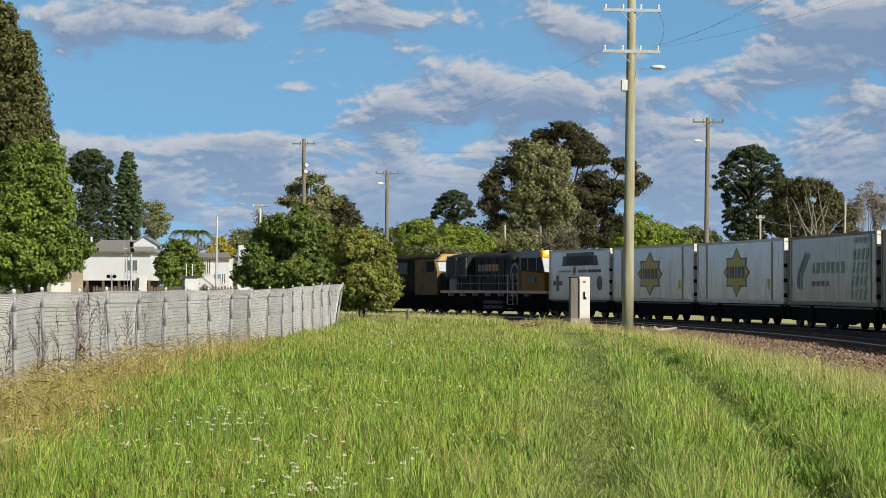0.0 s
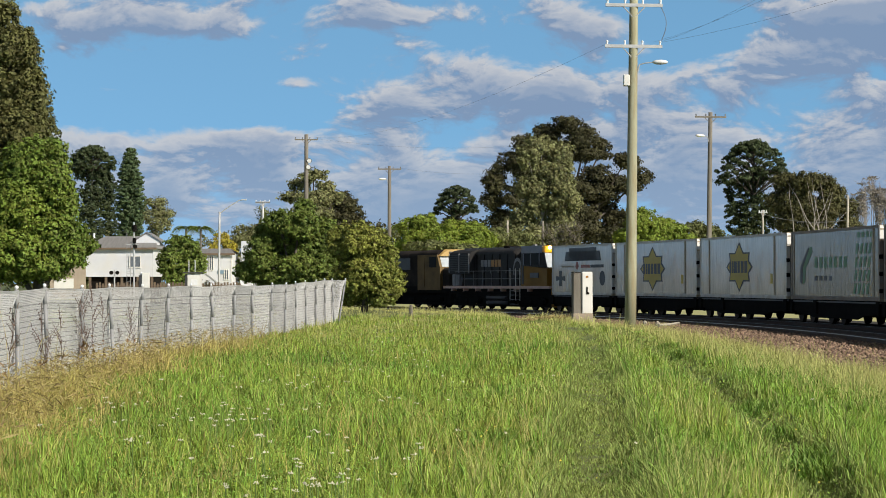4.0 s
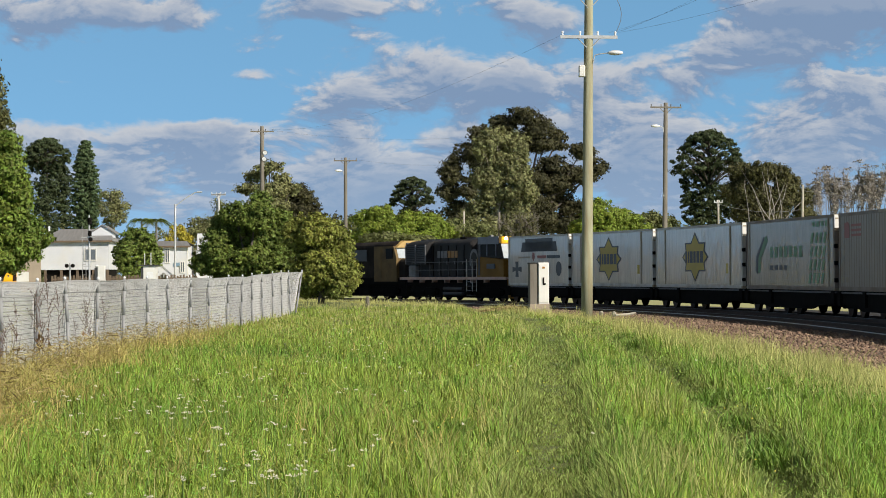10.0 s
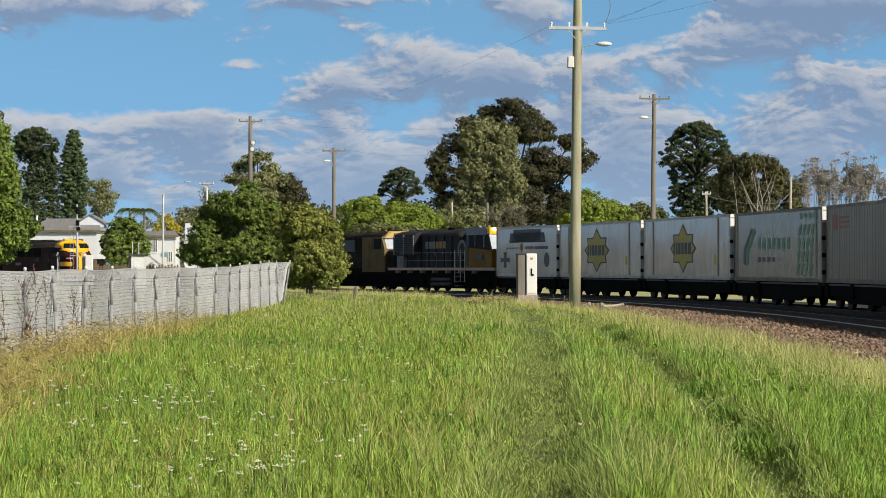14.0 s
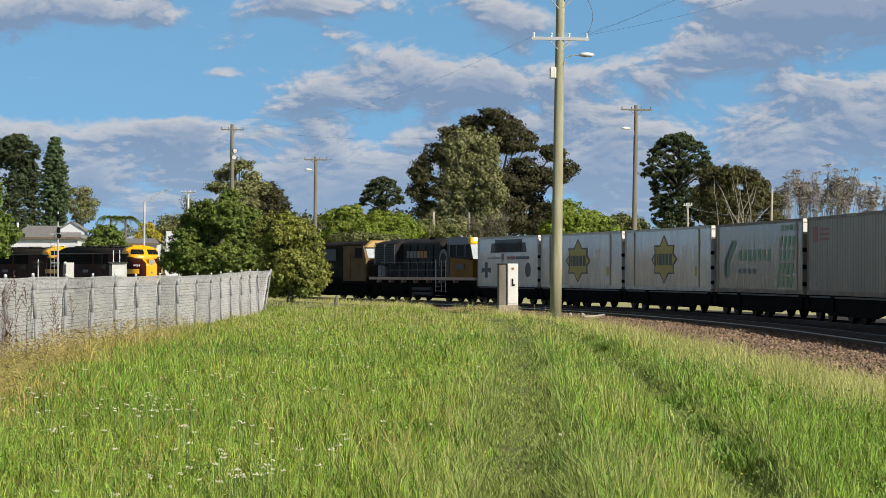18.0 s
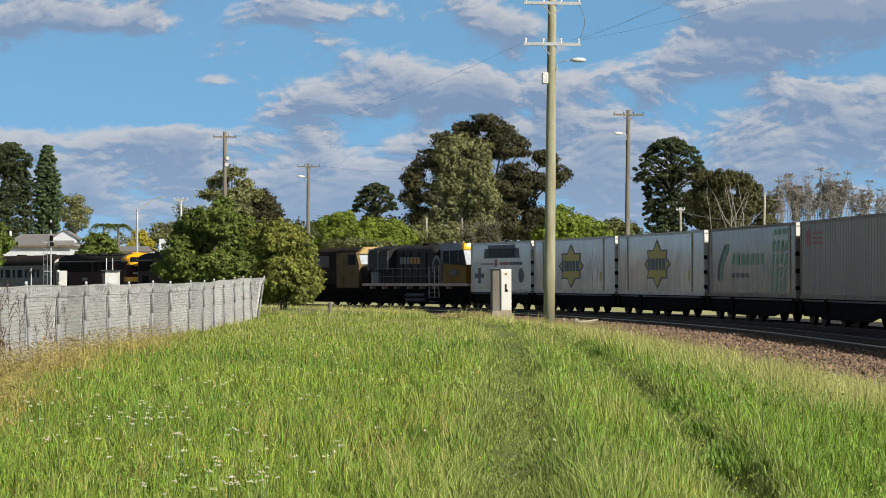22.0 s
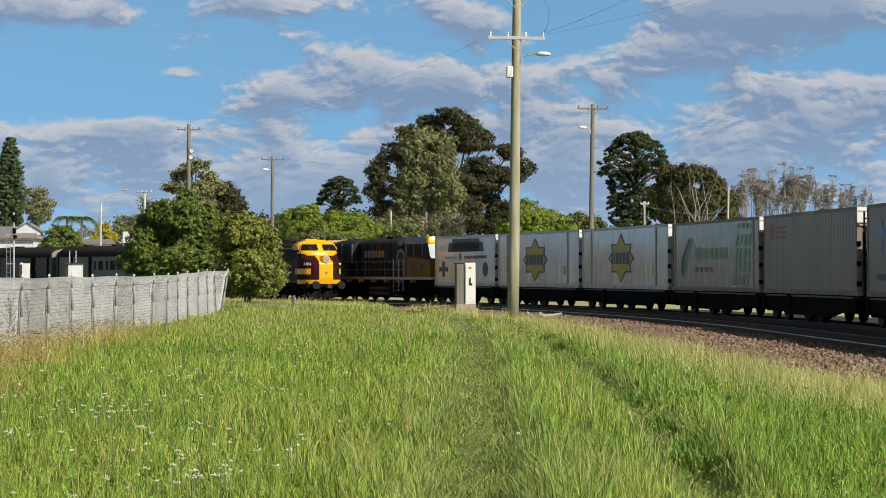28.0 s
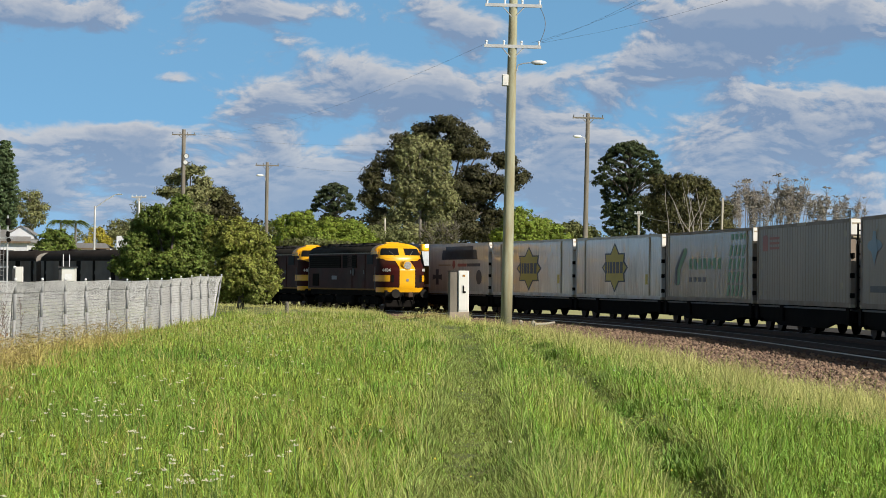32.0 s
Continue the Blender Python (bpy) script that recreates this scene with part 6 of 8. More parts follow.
        part("cross_mark", flat_shape([(q - 0.75, 1.78), (q - 0.22, 1.86), (q - 0.25, 1.5), (q + 0.25, 1.5), (q + 0.22, 1.86), (q + 0.75, 1.78), (q + 0.75, 2.1), (q + 0.22, 2.05), (q + 0.25, 2.4), (q - 0.25, 2.4), (q - 0.22, 2.05), (q - 0.75, 2.1)], yy), M["logo_dark"], c)
        part("oval_mark", flat_shape([(x0 + 5.9 + 0.42 * math.cos(a), 1.95 + 0.42 * math.sin(a)) for a in np.linspace(0, 2 * math.pi, 15)[:-1]], yy), M["logo_dark"], c)


def body_ring(x, w, z0, z1, rise, n=5):
    """A cross-section: upright sides and an arched roof."""
    top = [(x, -w * math.cos(math.pi * k / (2 * n)) if k <= n else 0, z1 + rise * math.sin(math.pi * k / (2 * n))) for k in range(n + 1)]
    return [(x, -w, z0)] + top + [(x, -p[1], p[2]) for p in top[-2::-1]] + [(x, w, z0)]


def rail_bar(bm, x0, x1, y, z, r=0.02):
    return rod(bm, (x0, y, z), (x1, y, z), r, n=6)


def hood_loco(s_front, length=16.4):
    """The goods engine with a long hood and a cab at its forward end."""
    t = thing("goods_locomotive", on_track(R_FAR, s_front - length), "slate-blue diesel goods locomotive with a yellow cab and lit headlight", "locomotive")
    L = length
    part("walkway", boxed(0.2, L - 0.5, -1.5, 1.5, 1.33, 1.5), M["lit_tan"], t, "tan edged walkway, colour lightened as if sunlit")
    part("underframe", boxed(0.6, L - 0.9, -1.1, 1.1, 1.0, 1.36), M["black"], t)
    part("equipment_rack", boxed(0.9, L - 1.2, -0.9, 1.12, 0.2, 1.0), M["black"], t)
    part("hood", loft([body_ring(x, 1.0, 1.5, z, r) for x, z, r in ((0.95, 3.5, 0.4), (4.2, 3.5, 0.4), (4.3, 3.55, 0.38), (L - 6.6, 3.55, 0.38), (L - 5.9, 3.1, 0.25), (L - 4.6, 3.0, 0.25))]), M["loco_blue"], t)
    part("radiator_hood", loft([body_ring(x, 1.38, 2.3, 3.52, 0.4) for x in (0.9, 4.2)]), M["loco_blue"], t)
    part("end_cabinet", boxed(1.2, 2.3, -1.3, -1.0, 1.5, 2.28, bevel=0.05), M["badge_grey"], t)
    for k in range(6):
        x = 4.6 + 1.15 * k
        d = part("hood_door", boxed(x, x + 1.0, -1.03, -1.0, 1.65, 3.2, bevel=0.01), M["loco_blue"], t)
        part("door_latch", boxed(x + 0.85, x + 0.93, -1.06, -1.03, 2.3, 2.5), M["steel"], d)
    for k in range(9):
        part("grille_bar", boxed(1.1, 4.0, -1.42, -1.38, 2.5 + 0.12 * k, 2.56 + 0.12 * k), M["loco_grey"], t)
    for k in range(6):
        part("lettering_bar", boxed(5.2 + 0.52 * k, 5.6 + 0.52 * k, -1.05, -1.035, 2.72, 3.16), M["badge_grey"] if k < 3 else M["orange"], t)
    ring = [(10.6 + 0.62 * math.cos(a), 2.5 + 0.75 * math.sin(a)) for a in np.linspace(0, 2 * math.pi, 25)[:-1]]
    part("round_badge", flat_shape(ring, -1.035, 0.02), M["badge_grey"], t, "grey round badge")
    part("round_badge_centre", flat_shape([(10.6 + (x - 10.6) * 0.72, 2.5 + (z - 2.5) * 0.72) for x, z in ring], -1.06), M["loco_blue"], t)
    part("exhaust_stack", boxed(7.2, 8.0, -0.4, 0.4, 3.85, 4.05, bevel=0.05), M["black"], t)
    part("intake_box", loft([[(x, y, z) for x, z in ((L - 6.4, 3.3), (L - 5.2, 3.3), (L - 4.8, 3.9), (L - 5.1, 3.95), (L - 5.9, 3.55))] for y in (-0.85, 0.85)]), M["loco_brown"], t, "slanted intake box")
    part("intake_flash", flat_shape([(L - 5.5, 3.78), (L - 4.95, 3.9), (L - 5.15, 3.5)], -0.86), M["white"], t, "white triangular flash")
    for k in range(7):
        part("hood_seam", boxed(4.52 + 1.15 * k, 4.56 + 1.15 * k, -1.045, -1.0, 1.55, 3.5), M["black"], t)
    for k in range(4):
        part("hood_stripe", flat_shape([(L - 6.0 + 0.26 * k, 1.6), (L - 5.86 + 0.26 * k, 1.6), (L - 6.2 + 0.26 * k, 3.0), (L - 6.34 + 0.26 * k, 3.0)], -1.02), M["badge_grey"], t)
    for k in range(7):
        part("walkway_bracket", boxed(1.4 + 1.9 * k, 1.5 + 1.9 * k, -1.46, -1.1, 1.15, 1.34), M["lit_tan"], t)
    part("horn", rodded((L - 5.0, -0.4, 3.98), (L - 4.5, -0.4, 4.0), 0.05, 0.1, n=8), M["steel"], t)
    for k in range(3):
        part("roof_fan", rodded((1.5 + 1.1 * k, 0, 3.86), (1.5 + 1.1 * k, 0, 3.97), 0.48, n=14), M["darkgrey"], t)
    for x in (0.95, 2.5, 4.05):
        part("radiator_frame", boxed(x, x + 0.1, -1.43, -1.38, 2.35, 3.6), M["badge_grey"], t)
    part("roof_walk", boxed(4.4, L - 6.8, -0.3, 0.3, 3.9, 3.96), M["badge_grey"], t)
    part("sand_box", boxed(L - 6.3, L - 5.3, -1.25, -1.0, 1.5, 2.2, bevel=0.04), M["loco_blue"], t)
    # cab
    cx0, cx1 = L - 4.6, L - 1.0
    part("cab_lower", loft([[(x, -w, z) for x, z in ((cx0, 1.5), (cx1 + f, 1.5), (cx1 + f, 2.55), (cx0, 2.75))] for w, f in ((1.4, 0.0), (0.0, 0.25), (-1.4, 0.0))]), M["loco_yellow"], t, "dusty yellow cab side")
    part("cab_upper", loft([[(x, -w, z) for x, z in ((cx0, 2.74), (cx1, 2.6), (cx1 - 0.45, 3.6), (cx1 - 0.8, 3.92), (cx0, 3.95))] for w in (1.38, 1.1, 0.0, -1.1, -1.38)]), M["loco_blue"], t)
    # the sun on the roof slope is given as a lighter blue-grey strip
    for y in (-1.395, 1.385):
        part("roof_edge", boxed(cx0 + 0.1, cx1 - 0.67, y - 0.02, y + 0.02, 3.5, 3.95), M["cab_blue"], t, "blue-grey roof edge, lightened as if sunlit")
    part("cab_front", boxed(cx1 - 0.66, cx1 - 0.3, -1.4, 1.4, 3.5, 3.93, bevel=0.05), M["chrome_yellow"], t, "bright yellow cab brow")
    for y in (-0.72, 0.72):
        g = part("windscreen", sheet([[(cx1 + 0.02, y - 0.66, 2.62), (cx1 + 0.02, y + 0.62, 2.62)], [(cx1 - 0.36, y - 0.66, 3.5), (cx1 - 0.36, y + 0.62, 3.5)]]), M["glareglass"], t, "windscreen coloured pale for its sky glare")
    for x0, x1 in ((cx0 + 0.5, cx0 + 1.3), (cx0 + 1.5, cx0 + 2.5)):
        part("side_window", boxed(x0, x1, -1.43, -1.385, 2.8, 3.46), M["glass"], t)
    for x in (cx0 + 0.42, cx0 + 1.36, cx0 + 2.56):
        part("window_post", boxed(x, x + 0.07, -1.44, -1.39, 2.76, 3.48), M["cab_blue"], t)
    part("cab_side_door", boxed(cx0 + 0.15, cx0 + 0.4, -1.43, -1.39, 1.6, 3.5), M["loco_grey"], t)
    part("nose", boxed(cx1 - 0.1, L - 0.35, -1.15, 1.15, 1.5, 2.5, bevel=0.12), M["loco_yellow"], t)
    part("number_board", boxed(cx1 - 2.2, cx1 - 1.1, -1.46, -1.41, 2.0, 2.3), M["logo_dark"], t)
    part("headlight", rodded((cx1 - 0.4, -1.08, 3.82), (cx1 - 0.22, -1.08, 3.82), 0.1, n=14), M["headlight"], t, "lit warm white headlight")
    part("headlight", rodded((cx1 - 0.4, 1.08, 3.82), (cx1 - 0.22, 1.08, 3.82), 0.1, n=14), M["headlight"], t, "lit warm white headlight")
    part("pilot", loft([[(L - 0.5, -1.35, 0.25), (L - 0.5, 1.35, 0.25), (L - 0.5, 1.4, 1.36), (L - 0.5, -1.4, 1.36)], [(L - 0.25, -1.3, 0.2), (L - 0.25, 1.3, 0.2), (L - 0.25, 1.35, 1.36), (L - 0.25, -1.35, 1.36)]]), M["loco_yellow"], t)
    part("fuel_tank", boxed(L / 2 - 2.0, L / 2 + 2.0, -1.25, 1.25, 0.3, 1.0, bevel=0.15), M["black"], t)
    for z in (0.45, 0.75):
        part("air_tank", rodded((L / 2 - 1.4, -1.32, z), (L / 2 + 1.4, -1.32, z), 0.12, n=10), M["loco_grey"], t)
    for x in (3.1, L - 3.9):
        bogie(t, x, (-1.7, 0.0, 1.7), 0.5)
    for z in (1.95, 2.45):
        part("handrail", rail_bar(bmesh.new(), 1.9, cx0, -1.38, z), M["steel"], t)
    for k in range(8):
        x = 1.95 + k * (cx0 - 2.0) / 7
        part("stanchion", rodded((x, -1.38, 1.5), (x, -1.38, 2.47), 0.02, n=6), M["steel"], t)
    for x in (cx0 - 1.5, cx0 - 0.7, cx0 - 0.1):
        part("grab_rail", rodded((x, -1.42, 0.6), (x, -1.42, 2.6), 0.025, n=6), M["white"], t)
    for k in range(4):
        part("step", boxed(cx0 - 1.5, cx0 - 0.8, -1.45, -1.15, 0.35 + 0.28 * k, 0.39 + 0.28 * k), M["steel"], t)


def box_loco(s_front, length=20.0):
    """The second goods engine, full-width, its cab facing the first one's rear."""
    t = thing("goods_locomotive", on_track(R_FAR, s_front - length), "grimy dark diesel goods locomotive with a faded ochre cab", "locomotive")
    L = length
    part("underframe", boxed(0.3, L - 0.6, -1.3, 1.3, 1.0, 1.45), M["black"], t)
    part("equipment_rack", boxed(0.9, L - 1.2, -0.9, 1.12, 0.2, 1.0), M["black"], t)
    part("body", loft([body_ring(x, 1.42, 1.45, 3.55, 0.4) for x in (0.3, L - 4.6)]), M["loco_brown"], t)
    for k in range(5):
        part("side_grille", boxed(1.0 + 2.8 * k, 3.2 + 2.8 * k, -1.46, -1.42, 2.6, 3.4), M["darkgrey"], t)
    part("cab_side", loft([[(x, w, z) for x, z in ((L - 4.6, 1.2), (L - 1.5, 1.2), (L - 1.5, 2.75), (L - 1.9, 3.6), (L - 4.6, 3.6))] for w in (-1.43, 1.43)]), M["loco_ochre"], t, "faded ochre cab side")
    part("cab_roof", loft([body_ring(L - 4.6, 1.43, 3.58, 3.6, 0.38), body_ring(L - 2.2, 1.4, 3.58, 3.6, 0.38), body_ring(L - 1.95, 1.36, 3.58, 3.6, 0.3)]), M["loco_brown"], t, "dark cab roof")
    part("cab_brow", loft([[(L - 1.95, -1.36, 3.5), (L - 1.95, 1.36, 3.5), (L - 1.95, 0.8, 3.98), (L - 1.95, -0.8, 3.98)], [(L - 1.66, -1.3, 3.5), (L - 1.66, 1.3, 3.5), (L - 1.75, 0.7, 3.93), (L - 1.75, -0.7, 3.93)]]), M["brow_tan"], t, "tan cab brow")
    part("side_window", boxed(L - 2.9, L - 2.0, -1.47, -1.425, 2.75, 3.45), M["glass"], t)
    part("cab_side_door", boxed(L - 4.3, L - 3.6, -1.46, -1.42, 1.4, 3.4), M["loco_ochre"], t)
    for y in (-0.66, 0.66):
        part("windscreen", sheet([[(L - 1.47, y - 0.6, 2.78), (L - 1.47, y + 0.6, 2.78)], [(L - 1.85, y - 0.58, 3.5), (L - 1.85, y + 0.58, 3.5)]]), M["glareglass"], t)
    part("nose", boxed(L - 1.5, L - 0.4, -1.3, 1.3, 1.2, 2.7, bevel=0.15), M["loco_brown"], t)
    part("number_board", boxed(L - 1.78, L - 1.62, -0.55, 0.55, 3.62, 3.82), M["logo_dark"], t)
    part("pilot", boxed(L - 0.5, L - 0.3, -1.3, 1.3, 0.2, 1.2), M["black"], t)
    part("fuel_tank", boxed(L / 2 - 2.2, L / 2 + 2.2, -1.2, 1.2, 0.3, 1.0, bevel=0.12), M["black"], t)
    for x in (3.6, L - 4.0):
        bogie(t, x, (-1.8, 0.0, 1.8), 0.5)


def build_goods_train():
    gaps = ((-65.7, -56.15, "plate", "reefer", "white refrigerated container with dark badges"),
            (-55.75, -43.25, "star", "reefer", "white refrigerated container with a golden star emblem"),
            (-42.75, -30.0, "star", "reefer", "white refrigerated container with a golden star emblem"),
            (-29.3, -17.15, "green", "reefer_mid", "greyish-white refrigerated container with green arrow and leaf marks"),
            (-16.5, -4.5, "red", "reefer_dull", "dull off-white ribbed container with a small red mark"),
            (-3.0, 9.6, "blue", "reefer_dull", "dull off-white container with a blue oval badge"),
            (10.2, 22.6, "", "reefer_dull", "plain off-white refrigerated container"))
    for a, b, decor, mat, label in gaps:
        wagon(a - 0.2, b - a + 0.4)
        container(a, b, decor, mat, label)
    hood_loco(-66.5)
    box_loco(-83.9)


# the excursion engine: a rounded nose whose paint bands follow its surface
def nose_point(a, z, out=0.0):
    """A point of the nose at an angle a (degrees, 0 straight ahead) and a height."""
    reach = 1.42 * (1 - smooth01(2.35, 2.98, z) * 0.62) * (1 - 0.10 * (1 - smooth01(0.9, 1.5, z)))
    c, s = abs(math.cos(radians(a))), math.sin(radians(a))
    p = 0.72
    hw = 1.37 - 0.05 * smooth01(2.2, 2.95, z)
    return (16.55 + (reach + out) * c ** p, math.copysign(abs(s) ** p, s) * (hw + out), z)


def brow_point(a, z, out=0.0):
    """A point of the cab front above the nose: the raked windscreen and the rounded brow."""
    reach = 0.78 - 0.42 * smooth01(2.85, 3.75, z) - 0.5 * smooth01(3.55, 3.9, z)
    c, s = abs(math.cos(radians(a))), math.sin(radians(a))
    p = 0.8
    hw = 1.30 - 0.10 * smooth01(3.1, 3.6, z) - 1.1 * smooth01(3.5, 3.92, z)
    return (16.45 + (reach + out) * c ** p, math.copysign(abs(s) ** p, s) * (hw + out), z)


def patch(fn, a0, a1, z0, z1, out=0.0, na=12, nz=8):
    return sheet([[fn(a0 + (a1 - a0) * i / na, z0 + (z1 - z0) * k / nz, out) for i in range(na + 1)] for k in range(nz + 1)])


def excursion_loco(number):
    t = thing("passenger_locomotive", pose(0, 0, RAIL_Z), "maroon and chrome-yellow streamlined diesel locomotive with a bulldog nose", "locomotive", "locomotives of the passenger train")
    part("body", loft([body_ring(x, 1.31, 1.15, 3.3, 0.1) for x in (4.7, 16.6)]), M["body_brown"], t, "grimy dark maroon-brown body side")
    part("roof", loft([body_ring(x, 1.29, 3.25, 3.4, 0.46) for x in (4.7, 15.6)]), M["roofblack"], t, "black curved roof", smooth=True)
    part("cab_roof", loft([body_ring(x, 1.305, 3.25, 3.41, r) for x, r in ((15.6, 0.47), (16.5, 0.46))]), M["chrome_yellow"], t, "yellow cab roof", smooth=True)
    part("nose", patch(nose_point, -90, 90, 1.05, 2.98, 0.0, 32, 18), M["maroon"], t, "maroon bulldog nose", smooth=True)
    part("nose_top", sheet([[nose_point(a, 2.98) for a in range(-90, 91, 10)], [(16.5, nose_point(a, 2.98)[1], 3.05) for a in range(-90, 91, 10)]]), M["maroon"], t, smooth=True)
    part("windscreen_ledge", patch(brow_point, -90, 90, 2.96, 3.06, 0.03, 28, 3), M["chrome_yellow"], t, "yellow ledge under the windscreen", smooth=True)
    part("cab_front", patch(brow_point, -90, 90, 2.85, 3.9, 0.0, 28, 16), M["chrome_yellow"], t, "bright yellow cab front", smooth=True)
    part("nose_stripe", patch(nose_point, -13, 13, 1.05, 2.985, 0.012, 12, 18), M["chrome_yellow"], t, "broad yellow centre stripe", smooth=True)
    part("lower_band", patch(nose_point, -90, 90, 1.05, 1.32, 0.014, 28, 3), M["chrome_yellow"], t, "yellow lower band", smooth=True)
    for a0, a1 in ((-90, -38), (38, 90)):
        part("side_band", patch(nose_point, a0, a1, 1.66, 2.02, 0.014, 10, 3), M["chrome_yellow"], t, "yellow side band", smooth=True)
    for sg in (-1, 1):
        part("windscreen", patch(brow_point, sg * 5, sg * 66, 3.17, 3.56, 0.014, 12, 4), M["glass"], t, smooth=True)
        part("wiper", rodded(brow_point(sg * 14, 3.12, 0.03), brow_point(sg * 30, 3.4, 0.03), 0.012, n=5), M["steel"], t)
        part("marker_light", patch(nose_point, sg * 27, sg * 34, 1.62, 2.04, 0.016, 4, 3), M["black"], t)
        for i, ch in enumerate(number):
            cu = bpy.data.curves.new("road_number", "FONT")
            cu.body, cu.size, cu.extrude, cu.align_x, cu.align_y = ch, 0.28, 0.004, "CENTER", "CENTER"
            dg = sg * 50 + (i - 1.5) * 7.2
            p, q = Vector(nose_point(dg, 2.3, 0.03)), Vector(nose_point(dg + 2, 2.3, 0.03))
            me_ob = bpy.data.objects.new("tmp", cu)
            me = bpy.data.meshes.new_from_object(me_ob)
            bpy.data.objects.remove(me_ob)
            me.materials.append(M["white"])
            o = new("road_number", me)
            o.parent = t
            d = (q - p).normalized()
            n = d.cross(Vector((0, 0, 1))).normalized()
            o.matrix_basis = Matrix.Translation(p) @ Matrix(((d.x, 0, n.x), (d.y, 0, n.y), (0, 1, 0))).to_4x4()
    hl = part("headlight", rodded((17.3, 0, 2.58), (18.0, 0, 2.58), 0.27, n=20), M["chrome_yellow"], t, "round headlight housing")
    part("headlight_lens", rodded((18.0, 0, 2.58), (18.025, 0, 2.58), 0.22, n=20), M["lens"], hl, "pale headlight lens")
    part("nose_badge", rodded((17.97, 0, 1.75), (18.0, 0, 1.75), 0.09, n=12), M["badge_grey"], t)
    # sides
    for x0, x1 in ((4.95, 10.5), (10.9, 13.2)):
        g = part("side_grille", boxed(x0, x1, -1.34, -1.31, 2.45, 3.18), M["black"], t)
        for k in range(5):
            part("louvre", boxed(x0, x1, -1.36, -1.34, 2.52 + 0.13 * k, 2.55 + 0.13 * k), M["roofblack"], g)
    part("side_opening", boxed(5.5, 6.6, -1.34, -1.31, 1.35, 2.1), M["black"], t)
    for x in (11.7, 13.9):
        part("side_door", boxed(x, x + 0.75, -1.34, -1.31, 1.25, 3.2), M["body_brown"], t)
        part("door_handle", boxed(x + 0.6, x + 0.68, -1.37, -1.34, 2.1, 2.3), M["steel"], t)
    part("cab_window", boxed(15.0, 15.9, -1.34, -1.31, 2.65, 3.2), M["glass"], t)
    for y in (-1.34, 1.31):
        part("cab_flash", boxed(15.6, 16.6, y, y + 0.03, 3.22, 3.42), M["chrome_yellow"], t)
        part("side_stripe", boxed(16.1, 16.55, y, y + 0.03, 1.66, 2.02), M["chrome_yellow"], t)
        part("sill_stripe", boxed(4.75, 16.5, y, y + 0.03, 1.15, 1.24), M["loco_yellow"], t)
    part("round_badge", rodded((12.7, -1.31, 2.2), (12.7, -1.35, 2.2), 0.22, n=14), M["loco_grey"], t)
    for k in range(4):
        part("roof_fan", rodded((6.2 + 2.0 * k, 0, 3.82), (6.2 + 2.0 * k, 0, 3.92), 0.55, n=14), M["roofblack"], t)
    for k in range(11):
        part("roof_hatch", boxed(5.0 + 0.95 * k, 5.8 + 0.95 * k, -0.95, -0.6, 3.7, 3.78, bevel=0.02), M["roofblack"], t)
    part("gutter", boxed(4.8, 16.0, -1.345, -1.30, 3.26, 3.32), M["carriage"], t, "grey rain gutter")
    part("side_number", boxed(9.0, 9.9, -1.345, -1.33, 1.75, 1.98), M["badge_grey"], t)
    part("roof_horn", boxed(15.3, 15.6, -0.4, 0.4, 3.84, 3.93), M["chrome_yellow"], t)
    part("underframe", boxed(4.8, 17.6, -1.2, 1.2, 0.85, 1.16), M["black"], t)
    part("fuel_tank", boxed(9.3, 12.2, -1.2, 1.2, 0.28, 0.9, bevel=0.12), M["black"], t)
    for x in (7.0, 14.6):
        bogie(t, x, (-1.5, 0.0, 1.5), 0.48)
    for y in (-0.87, 0.87):
        b = part("buffer", rodded((17.8, y, 0.98), (18.35, y, 0.98), 0.12, n=12), M["black"], t, "black steel buffer")
        part("buffer_head", rodded((18.32, y, 0.98), (18.42, y, 0.98), 0.25, n=16), M["roofblack"], b, "round buffer head")
    part("coupler", boxed(17.9, 18.5, -0.14, 0.14, 0.78, 1.06, bevel=0.04), M["rail"], t)
    part("pilot", boxed(17.7, 17.95, -1.3, 1.3, 0.2, 0.62, bevel=0.05), M["black"], t, "black pilot plate")
    for y in (-0.5, -0.25, 0.3, 0.55):
        part("air_hose", bent(bmesh.new(), [(17.95, y, 0.95), (18.12, y, 0.7), (18.1, y + 0.08, 0.42)], 0.035), M["black"], t)
    part("headstock", boxed(17.7, 17.9, -1.3, 1.3, 0.78, 1.06), M["black"], t)
    for x in (4.9, 16.4):
        part("grab_rail", rodded((x, -1.39, 1.2), (x, -1.39, 2.5), 0.02, n=6), M["steel"], t)
    part("step", boxed(17.2, 17.6, -1.31, -1.1, 0.3, 0.36), M["steel"], t)
    part("gangway", boxed(4.42, 4.72, -0.5, 0.5, 1.2, 3.2), M["black"], t)
    return t


